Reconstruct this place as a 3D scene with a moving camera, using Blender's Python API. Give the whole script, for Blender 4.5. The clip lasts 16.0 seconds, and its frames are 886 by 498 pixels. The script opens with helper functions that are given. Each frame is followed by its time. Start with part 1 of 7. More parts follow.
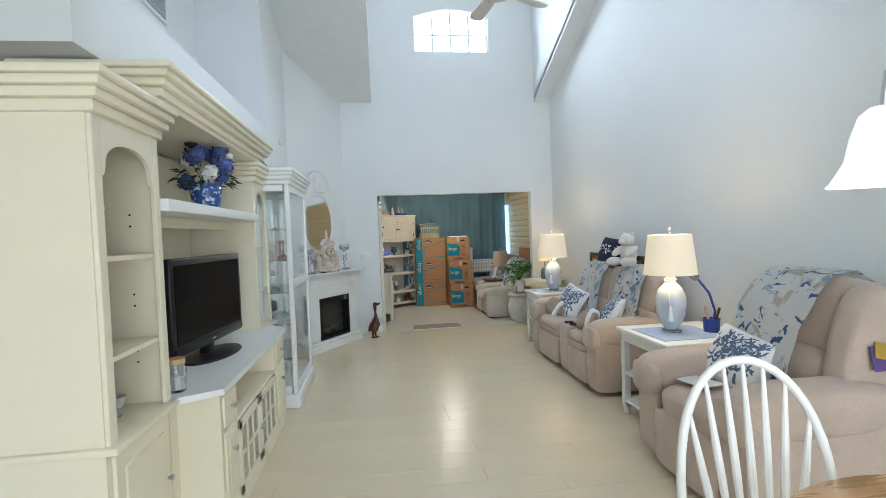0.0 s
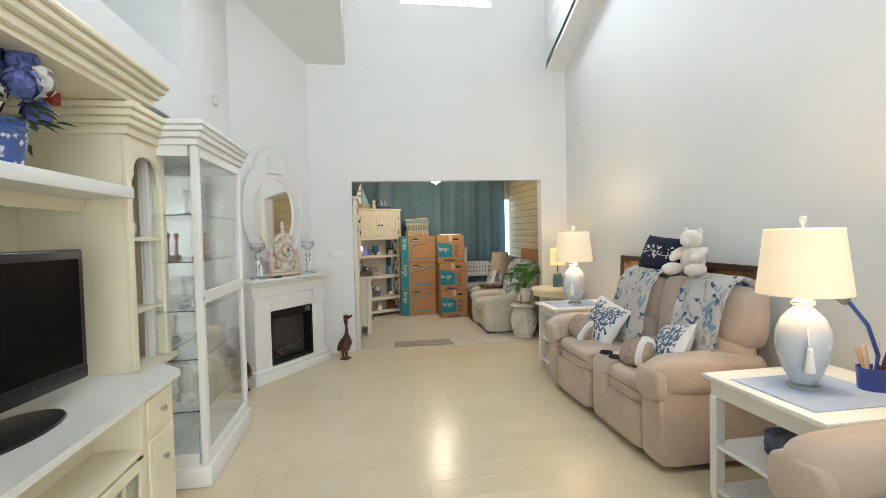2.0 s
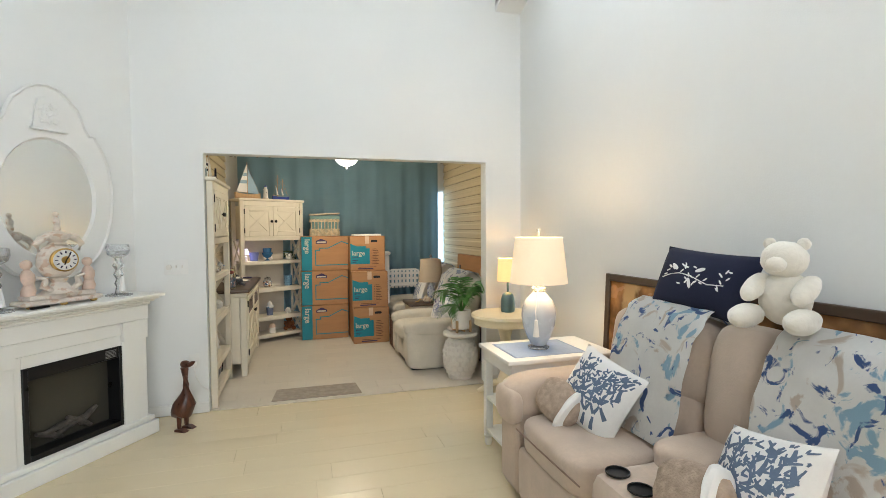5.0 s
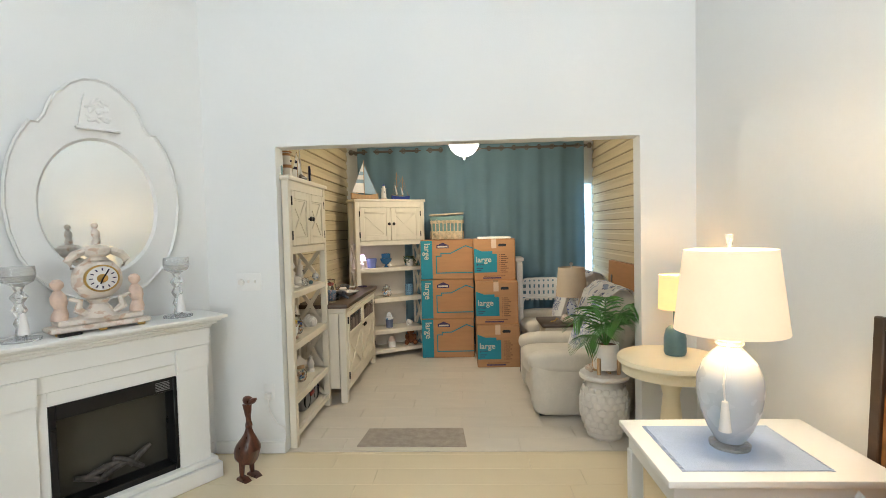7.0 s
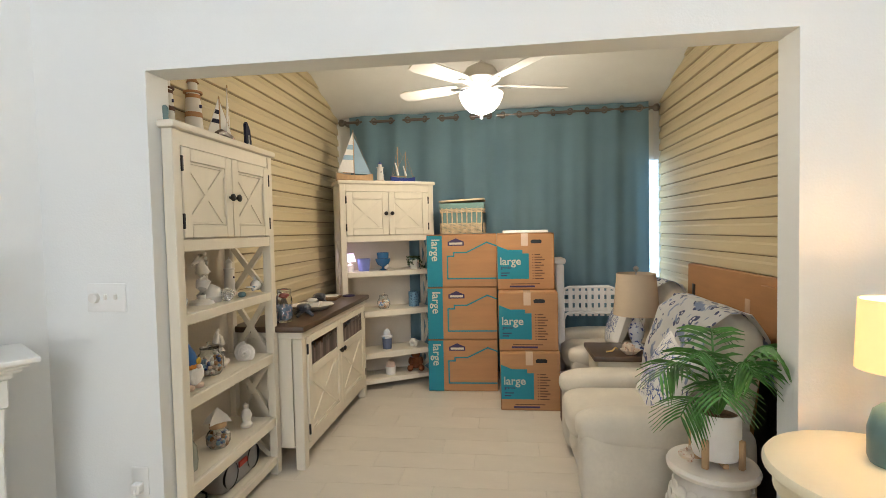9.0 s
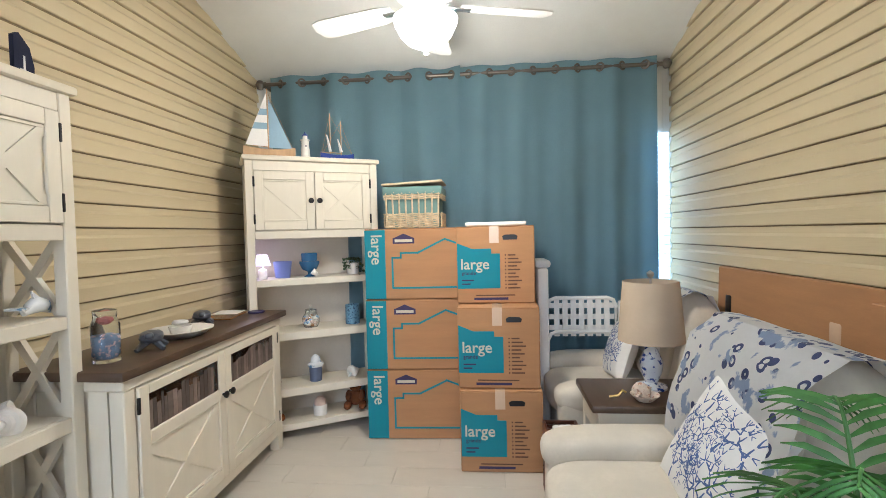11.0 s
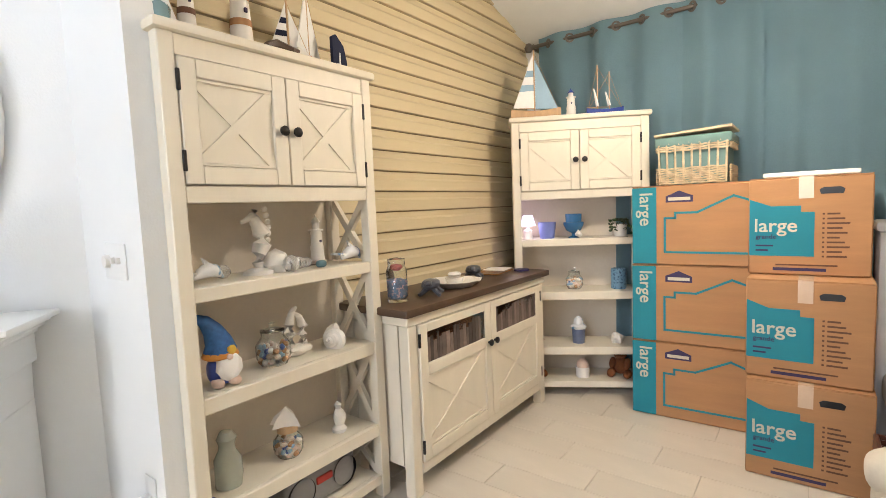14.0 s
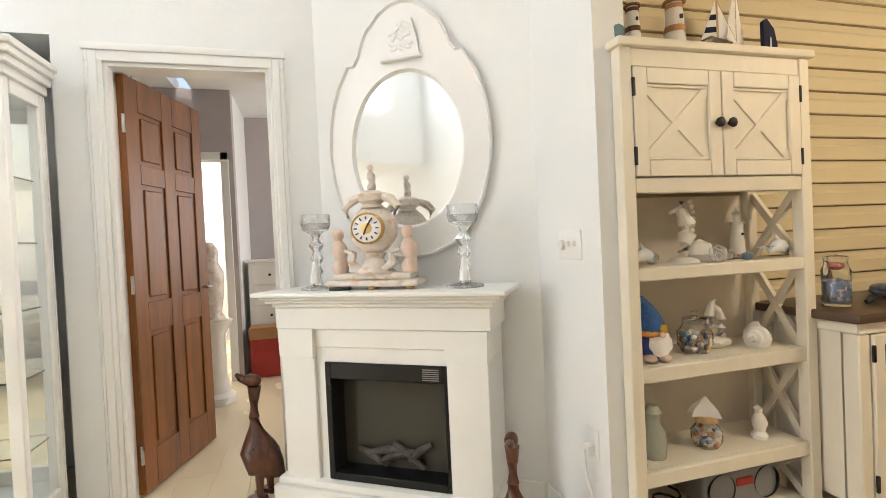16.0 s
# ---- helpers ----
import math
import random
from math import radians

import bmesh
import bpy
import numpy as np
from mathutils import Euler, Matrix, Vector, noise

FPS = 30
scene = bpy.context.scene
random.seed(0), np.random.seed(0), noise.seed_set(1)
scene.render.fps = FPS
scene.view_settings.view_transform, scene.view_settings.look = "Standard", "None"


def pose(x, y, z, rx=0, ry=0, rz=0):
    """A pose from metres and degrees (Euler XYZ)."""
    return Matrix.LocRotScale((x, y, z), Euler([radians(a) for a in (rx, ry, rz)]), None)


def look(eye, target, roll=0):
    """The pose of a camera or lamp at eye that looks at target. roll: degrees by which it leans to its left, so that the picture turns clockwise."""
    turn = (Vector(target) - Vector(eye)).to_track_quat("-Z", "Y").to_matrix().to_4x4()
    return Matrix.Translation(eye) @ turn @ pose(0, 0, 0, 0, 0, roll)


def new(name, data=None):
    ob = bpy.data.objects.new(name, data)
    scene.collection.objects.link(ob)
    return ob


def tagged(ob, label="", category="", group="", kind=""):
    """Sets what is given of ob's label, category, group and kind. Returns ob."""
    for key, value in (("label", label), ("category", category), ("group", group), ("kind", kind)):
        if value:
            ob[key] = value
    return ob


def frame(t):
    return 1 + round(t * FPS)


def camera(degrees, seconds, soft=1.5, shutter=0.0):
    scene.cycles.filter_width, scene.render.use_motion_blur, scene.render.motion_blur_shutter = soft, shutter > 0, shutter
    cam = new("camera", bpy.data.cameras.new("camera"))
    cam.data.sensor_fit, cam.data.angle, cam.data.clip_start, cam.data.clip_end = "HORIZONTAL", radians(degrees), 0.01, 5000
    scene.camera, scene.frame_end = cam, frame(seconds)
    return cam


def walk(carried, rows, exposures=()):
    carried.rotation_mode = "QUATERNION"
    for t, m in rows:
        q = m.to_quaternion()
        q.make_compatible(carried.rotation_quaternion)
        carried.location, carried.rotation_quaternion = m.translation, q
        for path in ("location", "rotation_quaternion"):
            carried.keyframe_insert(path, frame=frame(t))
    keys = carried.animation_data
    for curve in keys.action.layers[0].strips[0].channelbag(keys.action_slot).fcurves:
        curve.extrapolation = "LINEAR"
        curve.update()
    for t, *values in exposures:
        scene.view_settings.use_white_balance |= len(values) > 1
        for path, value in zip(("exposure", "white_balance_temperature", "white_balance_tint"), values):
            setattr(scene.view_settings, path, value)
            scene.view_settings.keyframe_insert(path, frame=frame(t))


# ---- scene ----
cam = camera(84.8, 16.0, 0.8)
PATH = [
    (0, (-0.858, 0.398, 1.469), (-0.596, 2.38, 1.403), -2.2),
    (0.5, (-0.869, 0.676, 1.472), (-0.661, 2.663, 1.402), -2.2),
    (1, (-0.852, 1.04, 1.477), (-0.66, 3.03, 1.405), -2.0),
    (1.5, (-0.79, 1.437, 1.454), (-0.56, 3.422, 1.38), -1.8),
    (2, (-0.668, 1.799, 1.413), (-0.365, 3.774, 1.348), -1.4),
    (2.5, (-0.587, 2.095, 1.412), (-0.171, 4.05, 1.343), -1.1),
    (3, (-0.548, 2.385, 1.403), (-0.002, 4.308, 1.333), -0.9),
    (3.2, (-0.522, 2.498, 1.39), (0.072, 4.407, 1.325), -0.8),
    (5.3, (-0.007, 3.708, 1.456), (0.531, 5.632, 1.373), -0.2),
    (5.5, (0.07, 3.815, 1.46), (0.539, 5.757, 1.377), -0.4),
    (6, (0.203, 4.061, 1.457), (0.469, 6.041, 1.379), -0.7),
    (6.5, (0.295, 4.289, 1.473), (0.366, 6.286, 1.393), -1.1),
    (7, (0.398, 4.572, 1.489), (0.305, 6.568, 1.41), -1.4),
    (7.5, (0.474, 4.913, 1.466), (0.27, 6.902, 1.39), -1.6),
    (8, (0.497, 5.28, 1.451), (0.239, 7.261, 1.374), -1.6),
    (8.5, (0.506, 5.636, 1.429), (0.238, 7.617, 1.352), -1.5),
    (9, (0.53, 5.982, 1.412), (0.288, 7.965, 1.335), -1.3),
    (9.5, (0.542, 6.306, 1.382), (0.35, 8.294, 1.315), -1.2),
    (9.7, (0.577, 6.426, 1.379), (0.389, 8.416, 1.313), -1.6),
    (11.8, (0.693, 7.288, 1.323), (0.501, 9.276, 1.256), -1.0),
    (12, (0.702, 7.307, 1.325), (0.44, 9.288, 1.257), -0.9),
    (12.5, (0.716, 7.308, 1.325), (0.266, 9.253, 1.226), -1.0),
    (13, (0.732, 7.27, 1.319), (0.015, 9.134, 1.185), -1.4),
    (13.5, (0.738, 7.226, 1.31), (-0.228, 8.97, 1.148), -1.9),
    (14, (0.73, 7.156, 1.298), (-0.478, 8.74, 1.13), -2.4),
    (14.5, (0.728, 7.066, 1.289), (-0.716, 8.437, 1.134), -2.8),
    (15, (0.704, 6.972, 1.269), (-0.942, 8.099, 1.144), -3.2),
    (15.5, (0.682, 6.859, 1.223), (-1.128, 7.702, 1.163), -3.2),
    (16, (0.669, 6.761, 1.21), (-1.257, 7.287, 1.176), -2.7),
]
EXPOSURES = [(0.0, 0.09, 5800, 8), (1.2, 0.29, 6300, 10), (2.0, 0.37, 6600, 10), (3.0, 0.36, 6600, 10), (5.5, 0.52, 6600, 10), (8.0, 0.58, 6500, 11), (9.5, 0.66, 6600, 13), (11.8, 1.10, 5200, 12), (13.2, 1.16, 5350, 15), (13.6, 1.18, 5700, 15), (14.2, 1.18, 6600, 17), (15.0, 1.02, 6800, 16), (16.0, 0.94, 7200, 15)]
walk(cam, [(t, look(eye, target, roll)) for t, eye, target, roll in PATH], EXPOSURES)

# ---- light ----
world = bpy.data.worlds.new("sky")
scene.world = world
world.use_nodes = True
wn = world.node_tree
sky = wn.nodes.new("ShaderNodeTexSky")
sky.sky_type, sky.sun_disc = 'NISHITA', False
sky.sun_elevation, sky.sun_rotation = radians(50), radians(200)
wn.links.new(sky.outputs[0], wn.nodes["Background"].inputs[0])
wn.nodes["Background"].inputs[1].default_value = 0.12


def lamp(name, kind, m, power, color, size=0.1, size_y=None):
    d = bpy.data.lights.new(name, kind)
    d.energy, d.color = power, color
    if kind == 'AREA':
        d.size = size
        if size_y:
            d.shape, d.size_y = 'RECTANGLE', size_y
    elif kind == 'SUN':
        d.angle = size
    else:
        d.shadow_soft_size = size
    ob = new(name, d)
    ob.matrix_world = m
    return ob


DAY, WARM = (0.82, 0.91, 1.0), (1.0, 0.74, 0.45)
lamp("sun", 'SUN', look((4, 0, 9), (0, 0, 0)), 2.0, (1, 0.96, 0.9), radians(0.5))
lamp("clerestory_daylight", 'AREA', look((0.36, 7.95, 4.52), (0.36, 4.0, 2.9)), 95, DAY, 1.3, 0.85)
# Rear opening is assumed and out of view; this area lamp lights through it.
lamp("assumed_rear_daylight", 'AREA', look((0.2, -2.9, 1.25), (0.1, 3.0, 1.35)), 105, (0.9, 0.95, 1.0), 3.4, 2.1)
# Area lamp added to fill the upper room, set in an added window.
lamp("added_high_fill", 'AREA', look((0.0, 2.30, 3.85), (0.0, 7.0, 3.0)), 38, DAY, 2.4, 0.9)
# Unseen area lamp added to brighten the bedroom, which has no window built.
lamp("bedroom_fill", 'AREA', look((-4.3, 8.9, 1.6), (-3.2, 6.2, 1.0)), 26, (0.95, 0.97, 1.0), 1.2, 1.2)
lamp("blind_daylight", 'AREA', look((1.9, 10.72, 1.3), (1.95, 8.5, 1.3)), 0.7, DAY, 0.08, 1.6)


# ---- small tools ----
def bm_new():
    return bmesh.new()


def box(bm, x0, x1, y0, y1, z0, z1, bev=0.0, seg=2):
    vs = [bm.verts.new((x, y, z)) for x in (x0, x1) for y in (y0, y1) for z in (z0, z1)]
    fs = [bm.faces.new([vs[i] for i in q]) for q in
          ((0, 1, 3, 2), (4, 6, 7, 5), (0, 4, 5, 1), (2, 3, 7, 6), (0, 2, 6, 4), (1, 5, 7, 3))]
    if bev > 0:
        es = {e for f in fs for e in f.edges}
        bmesh.ops.bevel(bm, geom=list(es), offset=bev, segments=seg, affect='EDGES', profile=0.5)
    return bm


def turn_part(bm, m, first=0):
    bm.verts.ensure_lookup_table()
    bmesh.ops.transform(bm, matrix=m, verts=bm.verts[first:])
    return bm


def lathe(prof, seg=24, bm=None, m=None):
    """A turned body from (radius, height) pairs."""
    bm = bm or bmesh.new()
    rings, made = [], []
    for r, z in prof:
        if r < 1e-5:
            rings.append([bm.verts.new((0, 0, z))])
        else:
            rings.append([bm.verts.new((r * math.cos(2 * math.pi * i / seg), r * math.sin(2 * math.pi * i / seg), z)) for i in range(seg)])
        made += rings[-1]
    for a, b in zip(rings, rings[1:]):
        for i in range(seg):
            j = (i + 1) % seg
            if len(a) == 1 and len(b) > 1:
                bm.faces.new((a[0], b[j], b[i]))
            elif len(b) == 1 and len(a) > 1:
                bm.faces.new((a[i], a[j], b[0]))
            elif len(a) > 1:
                bm.faces.new((a[i], a[j], b[j], b[i]))
    if m is not None:
        bmesh.ops.transform(bm, matrix=m, verts=made)
    return bm


def tube(pts, r, seg=8, bm=None, caps=True):
    """A round bar along points; r is one radius or one per point."""
    bm = bm or bmesh.new()
    pts = [Vector(p) for p in pts]
    rings = []
    for i, p in enumerate(pts):
        d = (pts[min(i + 1, len(pts) - 1)] - pts[max(i - 1, 0)]).normalized()
        q = d.to_track_quat('Z', 'Y')
        rr = r[i] if isinstance(r, (list, tuple)) else r
        rings.append([bm.verts.new(p + q @ Vector((rr * math.cos(2 * math.pi * k / seg), rr * math.sin(2 * math.pi * k / seg), 0))) for k in range(seg)])
    for a, b in zip(rings, rings[1:]):
        for i in range(seg):
            j = (i + 1) % seg
            bm.faces.new((a[i], a[j], b[j], b[i]))
    if caps:
        bm.faces.new(rings[0][::-1])
        bm.faces.new(rings[-1])
    return bm


def cushion(sx, sy, sz, e=0.35, n=14, bm=None, m=None, crease=0.0, seed=0):
    """A stuffed block: a superellipsoid with softly sagging faces."""
    bm = bm or bmesh.new()
    t = bmesh.new()
    bmesh.ops.create_cube(t, size=2.0)
    bmesh.ops.subdivide_edges(t, edges=t.edges[:], cuts=n, use_grid_fill=True)
    for v in t.verts:
        c = v.co.copy()
        p = 2.0 / e
        k = (abs(c.x) ** p + abs(c.y) ** p + abs(c.z) ** p) ** (1.0 / p)
        c = c / k
        if crease:
            c *= 1 + crease * noise.noise(Vector((c.x * 2.2 + seed, c.y * 2.2, c.z * 2.2)))
        v.co = Vector((c.x * sx / 2, c.y * sy / 2, c.z * sz / 2))
    if m is not None:
        bmesh.ops.transform(t, matrix=m, verts=t.verts)
    tmp = bpy.data.meshes.new("t")
    t.to_mesh(tmp)
    t.free()
    bm.from_mesh(tmp)
    bpy.data.meshes.remove(tmp)
    return bm


def prism(outline, depth, bm=None, m=None):
    """A flat outline in x and z, made thick along y (0 to depth)."""
    bm = bm or bmesh.new()
    a = [bm.verts.new((x, 0, z)) for x, z in outline]
    b = [bm.verts.new((x, depth, z)) for x, z in outline]
    bm.faces.new(a)
    bm.faces.new(b[::-1])
    for i in range(len(a)):
        j = (i + 1) % len(a)
        bm.faces.new((a[j], a[i], b[i], b[j]))
    if m is not None:
        bmesh.ops.transform(bm, matrix=m, verts=a + b)
    return bm


def finish(name, bm, mat, smooth=True):
    bmesh.ops.recalc_face_normals(bm, faces=bm.faces)
    me = bpy.data.meshes.new(name)
    bm.to_mesh(me)
    bm.free()
    if smooth:
        me.polygons.foreach_set("use_smooth", [True] * len(me.polygons))
        me.set_sharp_from_angle(angle=radians(38))
    me.materials.append(mat)
    return me


def part(name, bm, mat, parent=None, label="", m=None, smooth=True):
    ob = new(name, finish(name, bm, mat, smooth))
    if m is not None:
        ob.matrix_basis = m
    if parent:
        ob.parent = parent
    if label:
        ob["label"] = label
    return ob


def piece(name, me, parent, m):
    ob = new(name, me)
    ob.parent, ob.matrix_basis = parent, m
    return ob


def thing(name, m, label, category, group="", kind=""):
    ob = new(name)
    ob.matrix_basis, ob.empty_display_size = m, 0.1
    return tagged(ob, label, category, group, kind)


def solid(name, bm, mat, m, label, category="", group="", kind="", smooth=True):
    return tagged(part(name, bm, mat, None, "", m, smooth), label, category, group, kind)


# ---- materials ----
def mat(name, col, rough=0.5, metal=0.0, var=0.06, scale=6.0, fine=60.0, bump=0.05, bscale=80.0, col2=None, spots=None,
        coat=0.0, spec=0.5, trans=0.0, sheen=0.0, rnd=0.0, stretch=None, emit=None, ior=1.5, sss=0.0):
    """A surface whose colour varies at two scales, with fine relief."""
    m = bpy.data.materials.new(name)
    m.use_nodes = True
    t = m.node_tree
    b = t.nodes["Principled BSDF"]
    tc = t.nodes.new("ShaderNodeTexCoord")
    src = tc.outputs["Object"]
    if stretch:
        mp = t.nodes.new("ShaderNodeMapping")
        mp.inputs["Scale"].default_value = stretch
        t.links.new(src, mp.inputs[0])
        src = mp.outputs[0]

    def nz(sc, detail=3.0):
        n = t.nodes.new("ShaderNodeTexNoise")
        n.inputs["Scale"].default_value, n.inputs["Detail"].default_value = sc, detail
        t.links.new(src, n.inputs["Vector"])
        return n.outputs["Fac"]

    def mix(f, a, c):
        x = t.nodes.new("ShaderNodeMix")
        x.data_type = 'RGBA'
        for sock, val in ((x.inputs[0], f), (x.inputs[6], a), (x.inputs[7], c)):
            if isinstance(val, (tuple, list)):
                sock.default_value = (*val, 1)
            elif isinstance(val, float):
                sock.default_value = val
            else:
                t.links.new(val, sock)
        return x.outputs[2]

    def ramp(f, lo, hi):
        r = t.nodes.new("ShaderNodeMapRange")
        r.inputs[1].default_value, r.inputs[2].default_value = lo, hi
        t.links.new(f, r.inputs[0])
        return r.outputs[0]

    dark = tuple(c * (1 - 2.2 * var) for c in col)
    light = tuple(min(1, c * (1 + 1.2 * var)) for c in col)
    big, small = nz(scale), nz(fine, 4.0)
    c = mix(ramp(big, 0.3, 0.7), dark, light)
    c = mix(ramp(small, 0.35, 0.75), c, mix(0.5, c, tuple(x * (1 - 2 * var) for x in col)))
    if col2:
        c = mix(ramp(nz(spots or scale * 1.7, 5.0), 0.55, 0.62), c, col2)
    if rnd:
        oi = t.nodes.new("ShaderNodeObjectInfo")
        c = mix(ramp(oi.outputs["Random"], 0.0, 1.0), mix(rnd, c, (0, 0, 0)), c)
    t.links.new(c, b.inputs["Base Color"])
    r = t.nodes.new("ShaderNodeMapRange")
    r.inputs[3].default_value, r.inputs[4].default_value = max(0.02, rough - 0.08), min(1, rough + 0.08)
    t.links.new(big, r.inputs[0])
    t.links.new(r.outputs[0], b.inputs["Roughness"])
    b.inputs["Metallic"].default_value = metal
    b.inputs["Specular IOR Level"].default_value = spec
    b.inputs["Coat Weight"].default_value = coat
    b.inputs["Coat Roughness"].default_value = 0.15
    b.inputs["Transmission Weight"].default_value = trans
    b.inputs["IOR"].default_value = ior
    b.inputs["Sheen Weight"].default_value = sheen
    if sss:
        b.inputs["Subsurface Weight"].default_value = sss
        b.inputs["Subsurface Radius"].default_value = (0.05, 0.03, 0.02)
    if emit:
        b.inputs["Emission Color"].default_value = (*emit[0], 1)
        b.inputs["Emission Strength"].default_value = emit[1]
    if bump:
        bp = t.nodes.new("ShaderNodeBump")
        bp.inputs["Strength"].default_value, bp.inputs["Distance"].default_value = bump, 0.01
        t.links.new(nz(bscale, 4.0), bp.inputs["Height"])
        t.links.new(bp.outputs[0], b.inputs["Normal"])
    return m


WALL = mat("wall_paint", (0.80, 0.81, 0.80), 0.62, var=0.012, scale=1.2, fine=25, bump=0.10, bscale=140)
CEIL = mat("ceiling_paint", (0.80, 0.81, 0.80), 0.8, var=0.015, bump=0.12, bscale=90)
TRIMW = mat("trim_paint", (0.82, 0.82, 0.80), 0.35, var=0.01, bump=0.02)
LAMIN = mat("pale_laminate", (0.76, 0.65, 0.45), 0.25, var=0.010, scale=2.0, fine=22, bump=0.008, bscale=25, rnd=0.035, stretch=(1, 3, 1))
TILE2 = mat("pale_plank_tile", (0.68, 0.62, 0.53), 0.36, var=0.025, scale=3, fine=22, bump=0.04, bscale=30, rnd=0.06, stretch=(1.2, 3, 1))
GROUT = mat("grout", (0.56, 0.51, 0.43), 0.9, var=0.05)
SIDING = mat("tan_vinyl_siding", (0.62, 0.52, 0.33), 0.5, var=0.02, scale=3, fine=40, bump=0.08, bscale=50, stretch=(1, 0.15, 6), rnd=0.03)
GROOVE = mat("siding_backing", (0.26, 0.20, 0.12), 0.9)
CREAM = mat("cream_painted_wood", (0.85, 0.78, 0.59), 0.36, var=0.015, scale=4, bump=0.008, bscale=40)
WHITEWOOD = mat("white_painted_wood", (0.84, 0.84, 0.81), 0.36, var=0.012, scale=5, bump=0.006, bscale=40)
ANTIQ = mat("antique_white_wood", (0.74, 0.68, 0.56), 0.5, var=0.02, scale=5, fine=30, bump=0.02, bscale=35, stretch=(3, 3, 0.6))
PANELB = mat("shelf_back_panel", (0.66, 0.59, 0.49), 0.6, var=0.05, scale=4)
DARKTOP = mat("dark_walnut_top", (0.085, 0.05, 0.03), 0.38, var=0.2, scale=4, fine=30, bump=0.05, stretch=(1, 0.15, 1))
SUEDE = mat("tan_microfibre", (0.57, 0.45, 0.36), 0.85, var=0.07, scale=3.5, fine=50, bump=0.12, bscale=120, sheen=0.25)
SEAM = mat("seam_thread", (0.30, 0.21, 0.16), 0.9)
LINEN = mat("cream_linen", (0.66, 0.60, 0.50), 0.9, var=0.05, bump=0.15, bscale=260, sheen=0.2)
CURT = mat("teal_curtain", (0.23, 0.385, 0.46), 0.85, var=0.05, scale=2, fine=120, bump=0.15, bscale=300, sheen=0.15)
METALD = mat("pewter_metal", (0.20, 0.175, 0.155), 0.36, metal=0.9, var=0.05)
STEEL = mat("brushed_steel", (0.6, 0.6, 0.6), 0.3, metal=1.0, var=0.03)
BLACKM = mat("black_iron", (0.015, 0.013, 0.012), 0.4, metal=0.4, var=0.1)
BLACKP = mat("black_plastic", (0.008, 0.008, 0.009), 0.3, var=0.1, bump=0.01, spec=0.35)
SCREEN = mat("tv_screen", (0.004, 0.004, 0.004), 0.16, var=0.02, bump=0.0, spec=0.1)
CARD = mat("cardboard", (0.42, 0.215, 0.095), 0.75, var=0.05, scale=3, fine=40, bump=0.06, bscale=60, stretch=(1, 1, 8))
PRINTT = mat("teal_print", (0.0, 0.21, 0.28), 0.6, var=0.04)
PRINTN = mat("navy_print", (0.03, 0.02, 0.08), 0.6, var=0.03)
# Brown for print and bands, also for the painted shade behind sideboard glass.
PRINTSHADE = mat("dark_brown_print_recess_shade", (0.12, 0.05, 0.025), 0.7, var=0.03)
PRINTG = mat("pale_print", (0.55, 0.52, 0.42), 0.6, var=0.03)
TAPE = mat("clear_tape", (0.62, 0.45, 0.32), 0.18, var=0.03)
WALNUT = mat("red_brown_door", (0.24, 0.080, 0.013), 0.45, var=0.18, scale=3, fine=24, bump=0.04, stretch=(6, 6, 0.7))
DUCK = mat("carved_dark_wood", (0.11, 0.035, 0.018), 0.3, var=0.3, scale=9, bump=0.08, bscale=30, stretch=(3, 3, 1))
BEECH = mat("beech_wood", (0.58, 0.38, 0.21), 0.45, var=0.08, fine=40, stretch=(5, 5, 0.6))
OAK = mat("honey_oak", (0.50, 0.29, 0.12), 0.28, var=0.09, fine=30, stretch=(1, 8, 1), coat=0.2)
WICKER = mat("pale_wicker", (0.62, 0.50, 0.33), 0.6, var=0.15, scale=30)
GLASS = mat("clear_glass", (0.94, 0.97, 0.96), 0.03, var=0.0, bump=0.0, trans=1.0, ior=1.45)
FROST = mat("frosted_blue_glass", (0.56, 0.62, 0.69), 0.28, var=0.03, scale=5, bump=0.02, coat=0.3, sss=0.1)
CRYSTAL = mat("cut_crystal", (0.92, 0.94, 0.95), 0.05, var=0.0, bump=0.3, bscale=60, trans=0.85)
MIRROR = mat("mirror_glass", (0.9, 0.92, 0.92), 0.01, metal=1.0, var=0.0, bump=0.0)
SHADEW = mat("lit_linen_shade", (0.80, 0.72, 0.58), 0.9, var=0.02, bump=0.08, bscale=220, emit=((1.0, 0.74, 0.42), 0.36))
SHADEY = mat("lit_yellow_shade", (0.80, 0.62, 0.35), 0.9, var=0.02, bump=0.08, bscale=220, emit=((1.0, 0.62, 0.22), 0.6))
SHADEOFF = mat("oatmeal_shade", (0.52, 0.42, 0.31), 0.9, var=0.03, bump=0.12, bscale=240)
GLOBE = mat("lit_opal_glass", (0.9, 0.9, 0.88), 0.3, var=0.0, bump=0.0, emit=((1.0, 0.95, 0.84), 5.0))
CERAM = mat("white_ceramic", (0.78, 0.75, 0.70), 0.35, var=0.04, bump=0.05, bscale=20)
CLOCKC = mat("aged_white_porcelain", (0.74, 0.66, 0.58), 0.4, var=0.10, scale=18, fine=70, bump=0.12, bscale=40, col2=(0.60, 0.44, 0.34), spots=22)
FLESH = mat("pale_bisque", (0.72, 0.54, 0.44), 0.5, var=0.08, scale=20)
GOLD = mat("worn_gilt", (0.65, 0.42, 0.14), 0.3, metal=0.8, var=0.1)
BLUED = mat("delft_blue", (0.05, 0.10, 0.33), 0.3, var=0.15, scale=25)
BLUEV = mat("cobalt_painted_china", (0.05, 0.12, 0.38), 0.22, var=0.08, scale=14, col2=(0.70, 0.76, 0.84), spots=30, coat=0.5)
